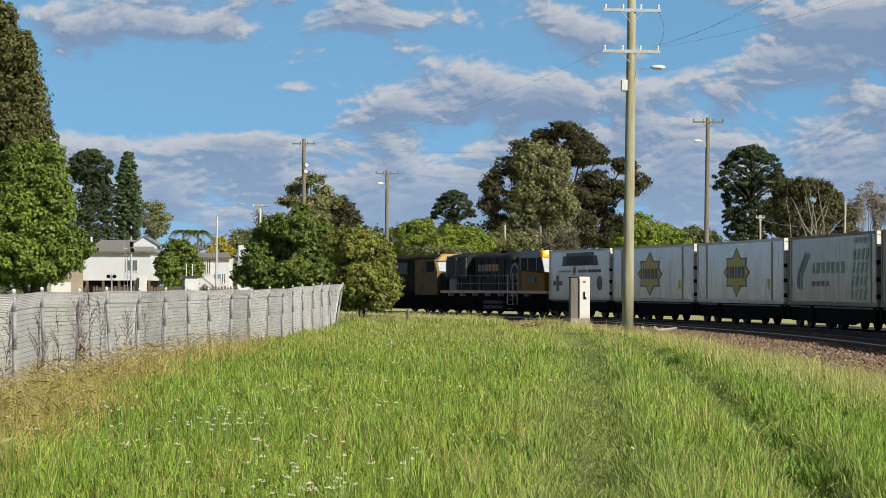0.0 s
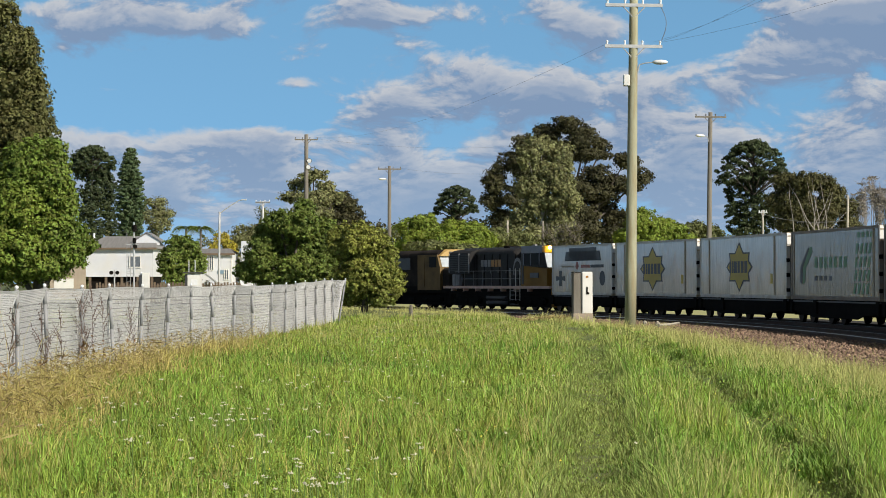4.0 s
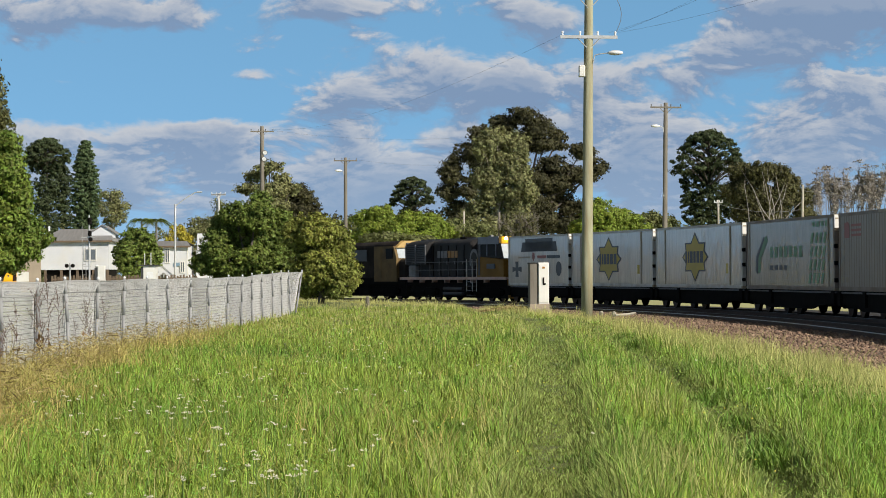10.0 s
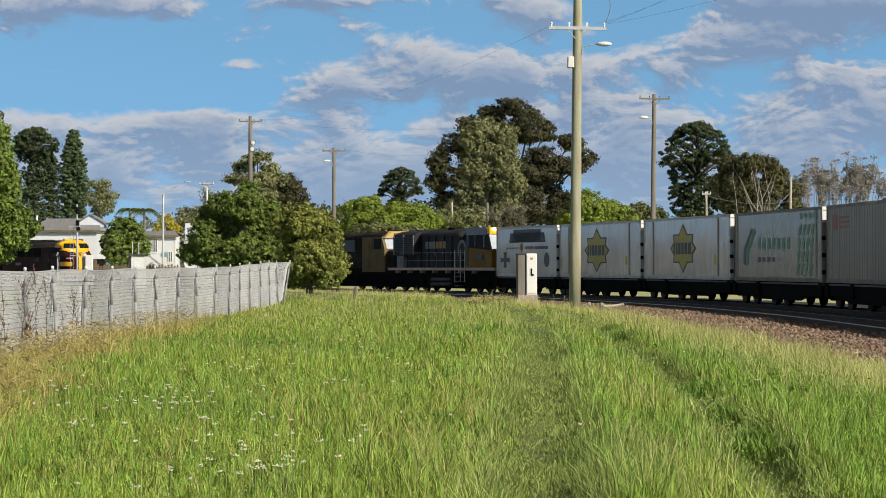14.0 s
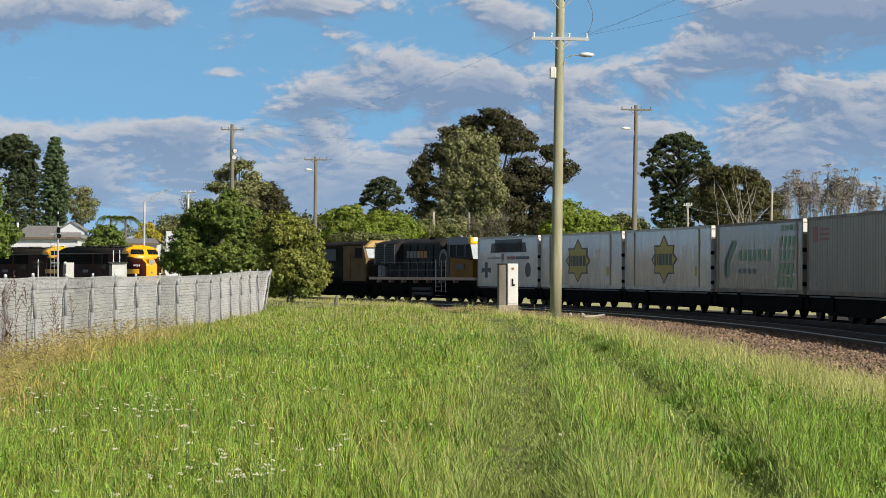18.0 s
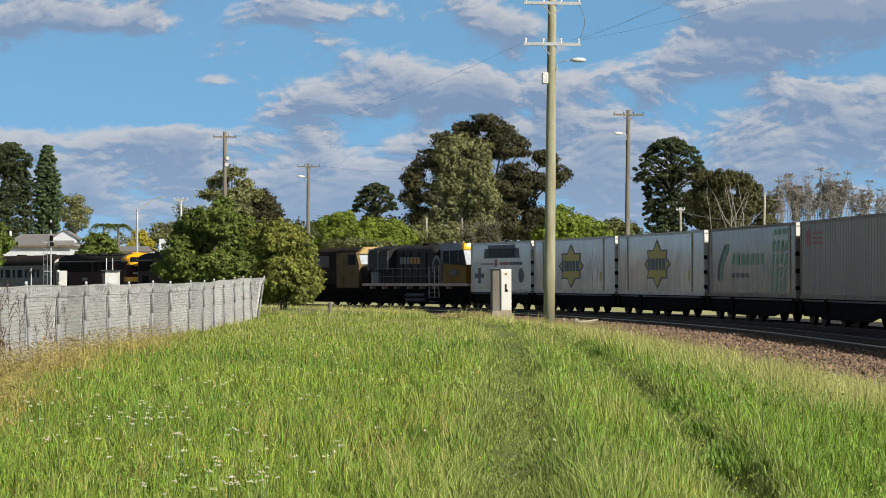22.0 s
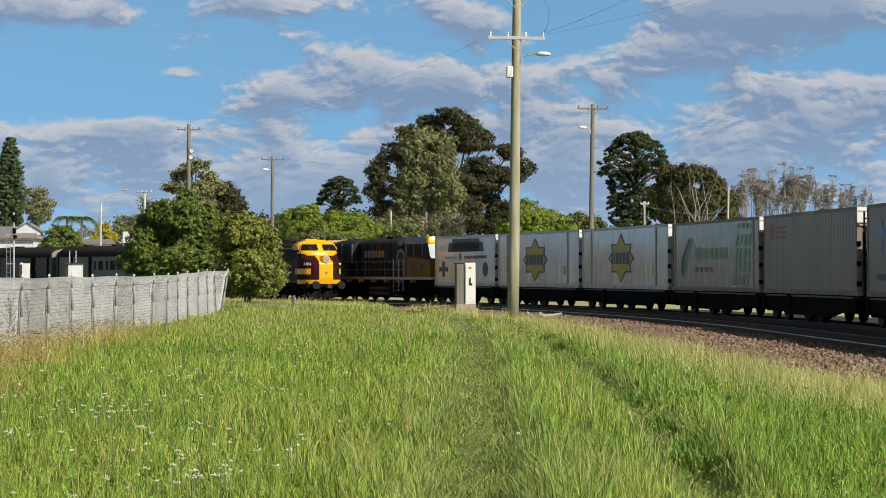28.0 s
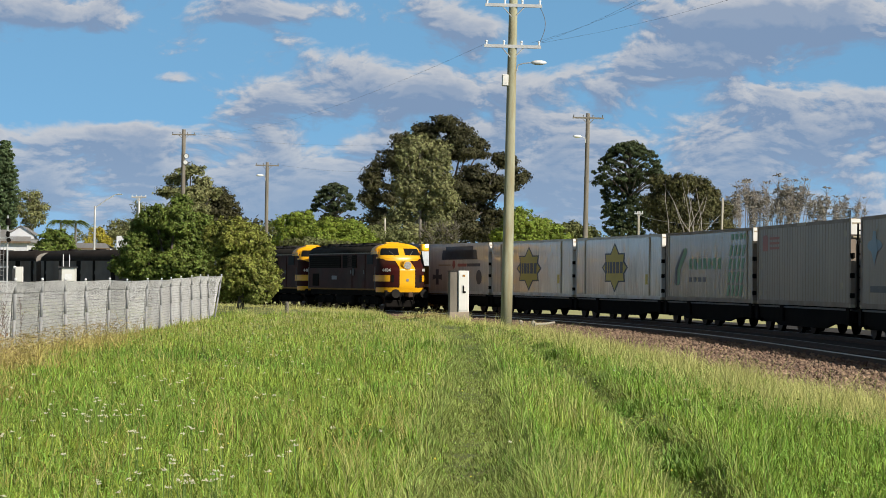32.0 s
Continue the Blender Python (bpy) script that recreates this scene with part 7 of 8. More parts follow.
def carriage(van=False):
    """A passenger carriage with a row of windows ahead of a baggage part, or a plain baggage van, 16 m long."""
    label = "dark grey baggage van with recessed sliding doors and an arched roof" if van else "weathered grey carriage with small dark windows and an arched roof"
    t = thing("baggage_van" if van else "passenger_carriage", pose(0, 0, RAIL_Z), label, "railway carriage", "carriages of the passenger train")
    L = 16.0
    skin = M["van_side" if van else "carriage"]
    part("body", loft([body_ring(x, 1.32, 1.05, 3.15, 0.05) for x in (0.3, L - 0.3)]), skin, t)
    part("roof", loft([body_ring(x, 1.33, 3.1, 3.2, r) for x, r in ((0.3, 0.45), (0.7, 0.68), (L - 0.7, 0.68), (L - 0.3, 0.45))]), M["carriage_roof"], t, "dark arched roof", smooth=True)
    if van:
        recesses = ((0.9, 0.35), (3.6, 0.4), (6.6, 0.7), (9.4, 0.35), (12.4, 0.7), (14.9, 0.35))
    else:
        recesses = ((0.5, 0.3), (2.9, 0.4), (6.0, 0.55), (15.2, 0.3))
        for x, wd in ((6.95, 0.3), (7.75, 0.72), (9.0, 0.3), (9.75, 0.72), (10.95, 0.3), (11.7, 0.72), (12.95, 0.3)):
            w = part("window", boxed(x, x + wd, -1.35, -1.31, 2.02, 2.68), M["glass"], t)
            part("window_frame", boxed(x - 0.04, x + wd + 0.04, -1.34, -1.315, 1.98, 2.72), M["steel"], w)
    # door recesses are flat strips, the shade in them coloured black
    for x, wd in recesses:
        r = part("door_recess", boxed(x, x + wd, -1.335, -1.315, 1.12, 3.08), M["black"], t, "door recess, its shade given as black")
        part("door_handle", boxed(x + wd, x + wd + 0.06, -1.37, -1.33, 2.0, 2.25), M["steel"], r)
    edges = [0.4] + [v for x, wd in recesses for v in (x - 0.08, x + wd + 0.08)] + [L - 0.4]
    for a, b in zip(edges[::2], edges[1::2]):
        if b - a < 0.5:
            continue
        p = part("side_panel", boxed(a, b, -1.345, -1.318, 1.2, 3.0 if van else 1.95, bevel=0.01), skin, t)
        for z in (1.55, 1.9) + ((2.5,) if van else ()):
            part("panel_rib", boxed(a, b, -1.36, -1.345, z, z + 0.04), skin, p)
    part("cantrail", boxed(0.35, L - 0.35, -1.36, -1.31, 3.02, 3.12), M["carriage_roof"], t)
    part("sole_bar", boxed(0.35, L - 0.35, -1.36, -1.31, 1.04, 1.14), M["black"], t)
    for x in (0.28, L - 0.36):
        part("end_rim", loft([body_ring(x + d, 1.34, 3.0, 3.2, r) for d, r in ((0.0, 0.47), (0.08, 0.52))]), M["frame_white" if not van else "carriage"], t, "pale end rim")
    part("gangway", boxed(0.0, 0.3, -0.6, 0.6, 1.1, 3.2), M["black"], t)
    part("gangway", boxed(L - 0.3, L, -0.6, 0.6, 1.1, 3.2), M["black"], t)
    part("underframe", boxed(0.4, L - 0.4, -1.25, 1.25, 0.85, 1.06), M["black"], t)
    for x0, x1 in ((5.4, 6.9), (7.4, 8.8), (9.3, 10.6)):
        part("equipment_box", boxed(x0, x1, -1.25, 1.25, 0.4, 0.86, bevel=0.03), M["black"], t)
    for x in (2.9, L - 2.9):
        bogie(t, x, (-1.2, 1.2), 0.46)
    for x in (3.0, 7.8, 12.6):
        part("roof_vent", boxed(x, x + 0.7, -0.3, 0.3, 3.86, 3.97, bevel=0.04), M["carriage_roof"], t)
    return t


build_goods_train()
LOCO = excursion_loco("4484")
LOCO_B = copy_thing(LOCO, pose(0, 0, RAIL_Z))
CARS = [carriage(), carriage(van=True)]
CARS += [copy_thing(CARS[1], pose(0, 0, RAIL_Z)) for _ in range(2)]


# ---- poles and trackside ----
def cobra_lamp(t, p, d, reach, size=1.0):
    """A street lamp head on a bent arm, from p outwards along d."""
    p, d = Vector(p), Vector(d)
    e = p + d * reach + Vector((0, 0, 0.55 * size))
    arm = part("lamp_arm", bent(bmesh.new(), [p, p + d * reach * 0.12 + Vector((0, 0, 0.42 * size)), p + d * reach * 0.45 + Vector((0, 0, 0.5 * size)), e], 0.03 * size), M["galv"], t)
    bm = bmesh.new()
    ball(bm, (0, 0, 0), 0.42 * size, 12, 0.32)
    bmesh.ops.transform(bm, matrix=Matrix.Translation(e + d * 0.32 * size) @ d.to_track_quat("X", "Z").to_matrix().to_4x4() @ Matrix.Diagonal((1.0, 0.5, 1, 1)), verts=bm.verts)
    part("lamp_head", bm, M["lampglass"], arm, "pale grey street lamp head", smooth=True)


def crossarm(t, z, half, turn, mat="galv", pins=4, lean=0.0):
    a = radians(turn)
    c, s = math.cos(a), math.sin(a)
    bm = boxed(-half, half, -0.17, -0.07, z - 0.06, z + 0.06)
    bmesh.ops.transform(bm, matrix=pose(0, 0, 0, 0, lean, turn), verts=bm.verts)
    arm = part("crossarm", bm, M[mat], t)
    for k in range(pins):
        x = -half + 0.08 + (2 * half - 0.16) * k / (pins - 1)
        bm = rodded((x, -0.12, z + 0.06), (x, -0.12, z + 0.15), 0.035, n=8)
        ball(bm, (x, -0.12, z + 0.18), 0.05, 8)
        bmesh.ops.transform(bm, matrix=pose(0, 0, 0, 0, lean, turn), verts=bm.verts)
        part("insulator", bm, M["lampglass" if mat == "galv" else "steel"], arm)
    for sg in (-1, 1):
        bm = rodded((0.05 * sg, -0.13, z - 0.45), (half * 0.38 * sg, -0.13, z - 0.06), 0.022, n=5)
        bmesh.ops.transform(bm, matrix=pose(0, 0, 0, 0, lean, turn), verts=bm.verts)
        part("brace", bm, M[mat], arm)


def pole(bearing, dist, base, height, r0, r1, mat, label, lean=0.0, arms=(), lamp=None, arm_mat="galv", box_z=None, category="power pole", name="power_pole"):
    t = thing(name, spot(bearing, dist, base) @ pose(0, 0, 0, 0, lean, 0), label, category)
    n = 7
    bm = bmesh.new()
    rings = []
    for k in range(n):
        f = k / (n - 1)
        r = r0 + (r1 - r0) * f
        rings.append([(r * math.cos(a) * (1 + 0.03 * math.sin(3 * a + k)), r * math.sin(a), -0.3 + (height + 0.3) * f) for a in np.linspace(0, 2 * math.pi, 13)[:-1]])
    part("shaft", loft(rings), M[mat], t, smooth=True)
    for z, half, turn in arms:
        crossarm(t, z, half, turn, arm_mat)
    if lamp:
        cobra_lamp(t, (lamp[0] * r1, -0.1, lamp[1]), (lamp[0], -0.15, 0), lamp[2], lamp[3])
    if box_z:
        part("switch_box", boxed(-r1 - 0.22, -r1 + 0.02, -0.16, 0.1, box_z - 0.22, box_z + 0.22, bevel=0.03), M["white"], t, "white switch box")
    return t


def hanging(p, q, sag, r, label="thin black sagging overhead wire", mat="wire"):
    p, q = np.array(p, float), np.array(q, float)
    f = np.linspace(0, 1, 16)[:, None]
    pts = p + (q - p) * f
    pts[:, 2] -= 4 * sag * (f * (1 - f))[:, 0]
    v, faces = tubes(pts[None], r, 4)
    o = raw("overhead_wire", v, faces, M[mat])
    return tagged(o, label, "wire", "overhead wires")


def build_poles():
    pole(4.84, 83, 0.0, 13.3, 0.225, 0.155, "pole", "tall greenish treated-timber power pole with a street lamp", 0.85,
         ((10.55, 1.09, 0), (12.12, 1.09, 0)), (1, 9.55, 0.62, 0.72), box_z=9.25)
    pole(6.87, 160, -0.3, 14.3, 0.21, 0.15, "oldpole", "weathered timber power pole with a street lamp beyond the tracks", 0.9,
         ((13.95, 1.15, 0),), (-1, 12.1, 0.35, 0.85), "oldpole")
    t = pole(-3.67, 205, -0.2, 15.7, 0.24, 0.18, "oldpole", "old dark timber power pole with a spotlight", 0.2, ((15.2, 1.1, 0),), None, "oldpole")
    for x, z in ((0.28, 13.3), (0.2, 12.7)):
        h = part("spotlight", rodded((x, 0.1, z), (x, -0.25, z - 0.1), 0.16, 0.24, n=12), M["steel"], t, "round spotlight on the pole")
        part("spotlight_glass", rodded((x, -0.25, z - 0.1), (x, -0.27, z - 0.105), 0.2, n=12), M["lampglass"], h, "pale round glass")
    pole(-1.49, 205, -0.2, 12.7, 0.2, 0.15, "oldpole", "grey timber pole with a street lamp", 0.3, ((12.4, 1.1, 0),), (-1, 11.0, 0.25, 0.85), "oldpole")
    t = pole(-5.95, 235, 0, 9.2, 0.13, 0.11, "galv", "pale grey street light pole before the houses", 0.6, (), None, name="street_light", category="street light")
    part("lamp_arm", bent(bmesh.new(), [(0, 0, 9.0), (1.2, 0, 9.9), (2.1, 0, 10.45), (2.5, 0, 10.5)], 0.05), M["galv"], t)
    part("lamp_head", boxed(2.3, 2.9, -0.15, 0.15, 10.45, 10.58, bevel=0.04), M["galv"], t)
    pole(2.56, 238, 0, 8.2, 0.16, 0.13, "oldpole", "brown timber pole among the trees", 0.0)
    pole(8.29, 215, 0, 8.6, 0.12, 0.1, "palebark", "pale timber pole with a crossarm", 0.0, ((8.35, 0.45, 0),))
    pole(10.41, 230, 0, 10.6, 0.14, 0.12, "palebark", "pale timber pole carrying a wire", 1.5)
    pole(1.63, 235, 0, 8.2, 0.12, 0.1, "palebark", "pale timber pole among the trees", 0.0)
    pole(-1.0, 235, 0, 8.0, 0.12, 0.1, "palebark", "grey timber pole behind the railway", 0.0)
    pole(-4.8, 250, 0, 10.9, 0.16, 0.14, "galv", "grey pole with a row of lamps", 0.0, ((10.7, 0.85, 0), (10.78, 0.85, 0)), name="light_mast", category="light mast")
    # wires of the near pole
    px, py = 83 * math.tan(radians(4.84)) + 0.19, 83.0
    for x, dx, dz in ((0.95, 4.1, 0.85), (0.7, 5.6, 0.9), (1.05, 11.2, 0.85)):
        hanging((px + x, py - 0.12, 10.7), (px + x + dx, py - 45, 10.7 + dz), 0.78, 0.0035)
    old = spot(-3.67, 205).translation
    hanging((px - 0.95, py - 0.12, 10.7), (old.x + 0.95, 205, 15.2), 1.1, 0.004)
    # the slack lead from the upper arm to the lower
    q = np.linspace(0, 1, 12)[:, None]
    lead = np.array([px + 0.92, py - 0.13, 12.2]) + q * np.array([0.1, 0.0, -1.45])
    lead[:, 0] += 0.24 * np.sin(math.pi * q[:, 0])
    v, f = tubes(lead[None], 0.012, 5)
    tagged(raw("overhead_wire", v, f, M["wire"]), "slack black lead between the arms of a pole", "wire", "overhead wires")
    b, c = spot(8.29, 215).translation, spot(10.41, 230).translation
    hanging((c.x + 0.2, 230, 10.0), (c.x + 30, 225, 8.4), 0.8, 0.03)
    hanging((b.x, 215, 8.2), (c.x, 230, 8.0), 0.5, 0.02)
    d, e = spot(-3.67, 205).translation, spot(-1.49, 205).translation
    hanging((d.x + 1.0, 205, 15.1), (e.x + 14, 190, 13.6), 0.6, 0.005)
    hanging((e.x + 1.0, 205, 12.3), (e.x + 16, 190, 11.6), 0.6, 0.005)


def relay_case():
    t = thing("relay_cabinet", spot(3.52, 86, -0.02, 6), "cream-painted steel relay cabinet standing beside the track", "cabinet")
    part("body", boxed(0.04, 0.47, -0.25, 0.25, 0.35, 1.99, bevel=0.02), M["white"], t)
    part("side_case", boxed(-0.29, 0.01, -0.2, 0.25, 0.1, 1.95, bevel=0.02), M["oldpole"], t, "grey-brown weathered side case")
    part("side_case_lid", boxed(-0.31, 0.03, -0.22, 0.27, 1.95, 1.99), M["sleeper"], t)
    part("plinth", boxed(-0.3, 0.48, -0.28, 0.28, -0.1, 0.35), M["wall_beige"], t)
    d = part("door", boxed(0.07, 0.44, -0.27, -0.25, 0.42, 1.93), M["white"], t)
    part("handle", boxed(0.22, 0.27, -0.3, -0.27, 1.12, 1.4), M["black"], d, "dark handle")
    part("handle_plate", boxed(0.22, 0.33, -0.285, -0.27, 1.1, 1.18), M["black"], d)
    part("warning_plate", boxed(0.2, 0.3, -0.278, -0.27, 1.75, 1.83), M["orange"], d, "small orange plate")


# ---- houses and things beyond the fence ----
M.update(
    wall_white=material("weatherboard_white", (0.66, 0.675, 0.72), (0.58, 0.595, 0.64), rough=0.7, scale=0.6, stain=(0.6, 0.58, 0.52), stain_scale=0.4),
    wall_beige=material("beige_brick", (0.42, 0.35, 0.27), (0.34, 0.28, 0.22), rough=0.9, scale=1.0, fine=12),
    roof_grey=material("roof_grey", (0.27, 0.265, 0.265), (0.20, 0.198, 0.2), rough=0.6, scale=0.8, stretch=(6, 0.6, 0.6)),
    timber_brown=material("timber_brown", (0.19, 0.14, 0.1), (0.12, 0.09, 0.065), rough=0.9, scale=2),
)


def window(t, x0, x1, y, z0, z1):
    w = part("window", boxed(x0, x1, y - 0.02, y, z0, z1), M["window_glass"], t)
    for a, b, c, d in ((x0 - 0.08, x0, z0, z1), (x1, x1 + 0.08, z0, z1), (x0 - 0.08, x1 + 0.08, z1, z1 + 0.08), (x0 - 0.12, x1 + 0.12, z0 - 0.1, z0), ((x0 + x1) / 2 - 0.03, (x0 + x1) / 2 + 0.03, z0, z1)):
        part("window_frame", boxed(a, b, y - 0.06, y + 0.01, c, d), M["white"], w)


def boards(t, x0, x1, y, z0, z1, n=16):
    """A wall of lapped boards."""
    for k in range(n):
        a, b = z0 + (z1 - z0) * k / n, z0 + (z1 - z0) * (k + 1) / n
        part("weatherboard", loft([[(x, y, a), (x, y - 0.018, a), (x, y - 0.010, b), (x, y, b)] for x in (x0, x1)]), M["wall_white"], t)


def house_raised():
    t = thing("house", spot(-8.28, 232, 0), "white weatherboard house on stumps with a grey hipped roof", "house")
    part("wall", boxed(-4.6, 2.6, 0.05, 8, 2.2, 5.15), M["wall_white"], t)
    boards(t, -4.6, 2.6, 0.05, 2.2, 5.15)
    window(t, 0.1, 1.2, -0.02, 3.25, 4.35)
    part("fascia", boxed(-5.0, 3.0, -0.45, -0.38, 5.1, 5.3), M["timber_brown"], t)
    part("roof", loft([[(x0, y, z), (x1, y, z)] for x0, x1, y, z in ((-5.0, 3.0, -0.45, 5.2), (-3.2, 2.4, 4.2, 6.6), (-5.0, 3.0, 8.6, 5.2))], closed=False), M["roof_grey"], t)
    part("roof_end", loft([[(3.0, -0.45, 5.2), (3.0, 8.6, 5.2)], [(2.4, 4.19, 6.6), (2.4, 4.21, 6.6)]], closed=False), M["roof_grey"], t)
    g = part("gable_roof", loft([[(0.1, 1.6, 5.95), (1.7, 1.6, 6.95), (3.3, 1.6, 5.95)], [(0.1, 6.5, 5.95), (1.7, 6.5, 6.95), (3.3, 6.5, 5.95)]], closed=False), M["roof_grey"], t)
    part("gable_end", prism([(0.3, 5.6), (3.1, 5.6), (3.1, 6.0), (1.7, 6.87), (0.3, 6.0)], "y", 1.7, 1.8), M["wall_white"], g, "pale gable end")
    part("barge_board", prism([(0.05, 5.9), (1.7, 6.93), (3.35, 5.9), (3.35, 6.02), (1.7, 7.05), (0.05, 6.02)], "y", 1.52, 1.6), M["roof_grey"], g)
    # black block that stands for the shade under the raised floor
    part("undercroft_wall", boxed(-4.4, 2.4, 0.6, 7.8, 0, 2.2), M["black"], t)
    for x in (-4.3, -2.6, -0.9, 0.8, 2.3):
        part("stump", boxed(x, x + 0.25, 0.1, 0.35, 0, 2.2), M["timber_brown"], t)
    part("vent_pipe", rodded((-4.2, 3, 6.0), (-4.2, 3, 6.9), 0.12, n=8), M["lampglass"], t)


def house_stairs():
    t = thing("house", spot(-6.05, 246, 0), "white cottage with dark windows and an outside stair", "house")
    part("wall", boxed(-2.3, 1.9, 0, 7, 1.3, 4.85), M["wall_white"], t)
    boards(t, -2.3, 1.9, 0, 1.3, 4.85, 12)
    part("base_wall", boxed(-2.2, 1.8, 0.1, 7, 0, 1.3), M["wall_beige"], t)
    part("roof", loft([[(-2.6, -0.4, 4.8), (2.3, -0.4, 4.8)], [(-2.0, 3.5, 5.45), (1.4, 3.5, 5.45)], [(-2.6, 7.4, 4.8), (2.3, 7.4, 4.8)]], closed=False), M["roof_grey"], t)
    part("fascia", boxed(-2.6, 2.3, -0.46, -0.4, 4.66, 4.86), M["timber_brown"], t)
    window(t, -1.75, -1.35, -0.05, 3.0, 4.5)
    window(t, -0.6, -0.2, -0.05, 3.0, 4.5)
    window(t, 1.1, 1.5, -0.05, 1.9, 3.0)
    part("sign", boxed(0.3, 1.0, -0.12, -0.06, 2.55, 2.95), M["logo_blue"], t, "small blue sign")
    for k in range(7):
        part("stair_tread", boxed(-0.9 + 0.28 * k, -0.6 + 0.28 * k, -1.2, -0.1, 1.75 - 0.25 * k, 1.8 - 0.25 * k), M["sleeper"], t)
    for y in (-1.2, -0.15):
        part("handrail", rodded((-1.1, y, 2.75), (1.1, y, 0.95), 0.03, n=6), M["galv"], t)
    for x in (-2.3, 1.85):
        part("corner_board", boxed(x - 0.03, x + 0.1, -0.07, 0.03, 1.3, 4.85), M["white"], t)
    c = thing("shed", spot(-5.28, 250, 0), "small white shed with a flat roof", "shed")
    part("wall", boxed(-0.5, 1.4, 0, 3, 0, 4.3), M["wall_white"], c)
    part("chimney", boxed(-0.45, 0.7, 0.5, 1.5, 4.3, 6.3, bevel=0.04), M["wall_white"], c)
    part("roof", boxed(-0.7, 1.6, -0.2, 3.2, 4.3, 4.42), M["roof_grey"], c)
    window(c, 0.1, 0.9, -0.01, 1.9, 2.8)


def back_wall():
    t = thing("boundary_wall", spot(-9.75, 222, 0), "low beige brick wall beside the house", "wall")
    part("wall", boxed(-2.2, 1.4, 0, 0.3, 0, 3.3), M["wall_beige"], t)
    part("coping", boxed(-2.25, 1.45, -0.05, 0.35, 3.3, 3.42), M["sleeper"], t)
    part("panel", boxed(-1.8, 0.2, -0.04, 0, 1.0, 2.0), M["white"], t)


def paling_row():
    t = thing("paling_fence", spot(-7.3, 215, 0), "low brown timber paling fence before the houses", "fence")
    for k in range(48):
        x = -7 + 0.3 * k
        part("paling", boxed(x, x + 0.2, 0, 0.03, -0.5, 1.55 + 0.08 * math.sin(k * 2.1)), M["timber_brown"], t)
    for z in (0.5, 1.2):
        part("paling_rail", boxed(-7, 7.4, 0.03, 0.08, z, z + 0.09), M["timber_brown"], t)


def signal_mast():
    t = thing("railway_signal", spot(-8.15, 152, -0.1), "slender grey railway signal mast with black lamp heads and a ladder", "railway signal")
    part("mast", rodded((0, 0, 0), (0, 0, 5.9), 0.07, 0.06, n=10), M["galv"], t)
    for z, s in ((5.45, 0.75), (4.6, 0.6)):
        h = part("signal_head", boxed(-0.12 * s, 0.26 * s, -0.2, 0.1, z - 0.3 * s, z + 0.35 * s, bevel=0.05), M["black"], t)
        for k in (-0.15, 0.15):
            part("lamp_hood", rodded((0.08, -0.2, z + k), (0.08, -0.42, z + k), 0.1 * s, n=10), M["black"], h)
    part("target_disc", rodded((0.1, -0.12, 4.2), (0.1, -0.2, 4.2), 0.15, n=16), M["black"], t)
    part("crossbar", boxed(-0.55, 0.35, -0.05, 0.05, 4.3, 4.36), M["galv"], t)
    part("crossbar", boxed(-0.5, 0.1, -0.05, 0.05, 2.3, 2.36), M["galv"], t)
    for x in (-0.5, -0.25):
        part("ladder_rail", rodded((x, 0.05, 0), (x, 0.05, 5.2 if x < -0.3 else 4.3), 0.018, n=6), M["fence_post"], t)
    for k in range(11):
        part("rung", rodded((-0.5, 0.05, 0.3 + 0.36 * k), (-0.25, 0.05, 0.3 + 0.36 * k), 0.014, n=5), M["fence_post"], t)


def trackside_boxes():
    t = thing("relay_box", spot(-7.83, 150, 0), "small cream relay box beside the signal", "relay box")
    part("body", boxed(-0.28, 0.22, -0.2, 0.2, 0, 2.25, bevel=0.02), M["white"], t)
    part("side_case", boxed(-0.5, -0.29, -0.18, 0.2, 0, 2.1, bevel=0.02), M["darkgrey"], t)
    part("cap", ball(bmesh.new(), (-0.35, 0, 2.2), 0.12, 8), M["lampglass"], t)
    t = thing("relay_hut", spot(-6.58, 148, 0), "cream equipment hut with a flat dark roof", "hut")
    part("body", boxed(-0.42, 0.46, -0.5, 0.5, 0, 2.2), M["white"], t)
    part("side_wall", boxed(-0.6, -0.43, -0.45, 0.5, 0, 2.15), M["darkgrey"], t)
    part("roof", boxed(-0.68, 0.54, -0.62, 0.62, 2.2, 2.28), M["darkgrey"], t, "flat dark roof")
    part("notice_plate", boxed(-0.2, 0.25, -0.52, -0.5, 1.4, 1.8), M["lampglass"], t)
    for x in (-0.42, 0.0):
        part("aerial", rodded((x, 0.3, 2.2), (x, 0.3, 3.1), 0.03, n=6), M["lampglass"], t)
    for b, d in ((-8.65, 158),):
        t = thing("warning_light", spot(b, d, 0), "crossing warning light with two dark lamps", "warning light")
        part("mast", rodded((0, 0, 0), (0, 0, 2.5), 0.05, n=8), M["galv"], t)
        for x in (-0.22, 0.22):
            part("lamp", rodded((x, 0, 2.3), (x, -0.2, 2.3), 0.14, n=12), M["black"], t)
        part("crossbar", boxed(-0.25, 0.25, -0.03, 0.03, 2.26, 2.34), M["galv"], t)


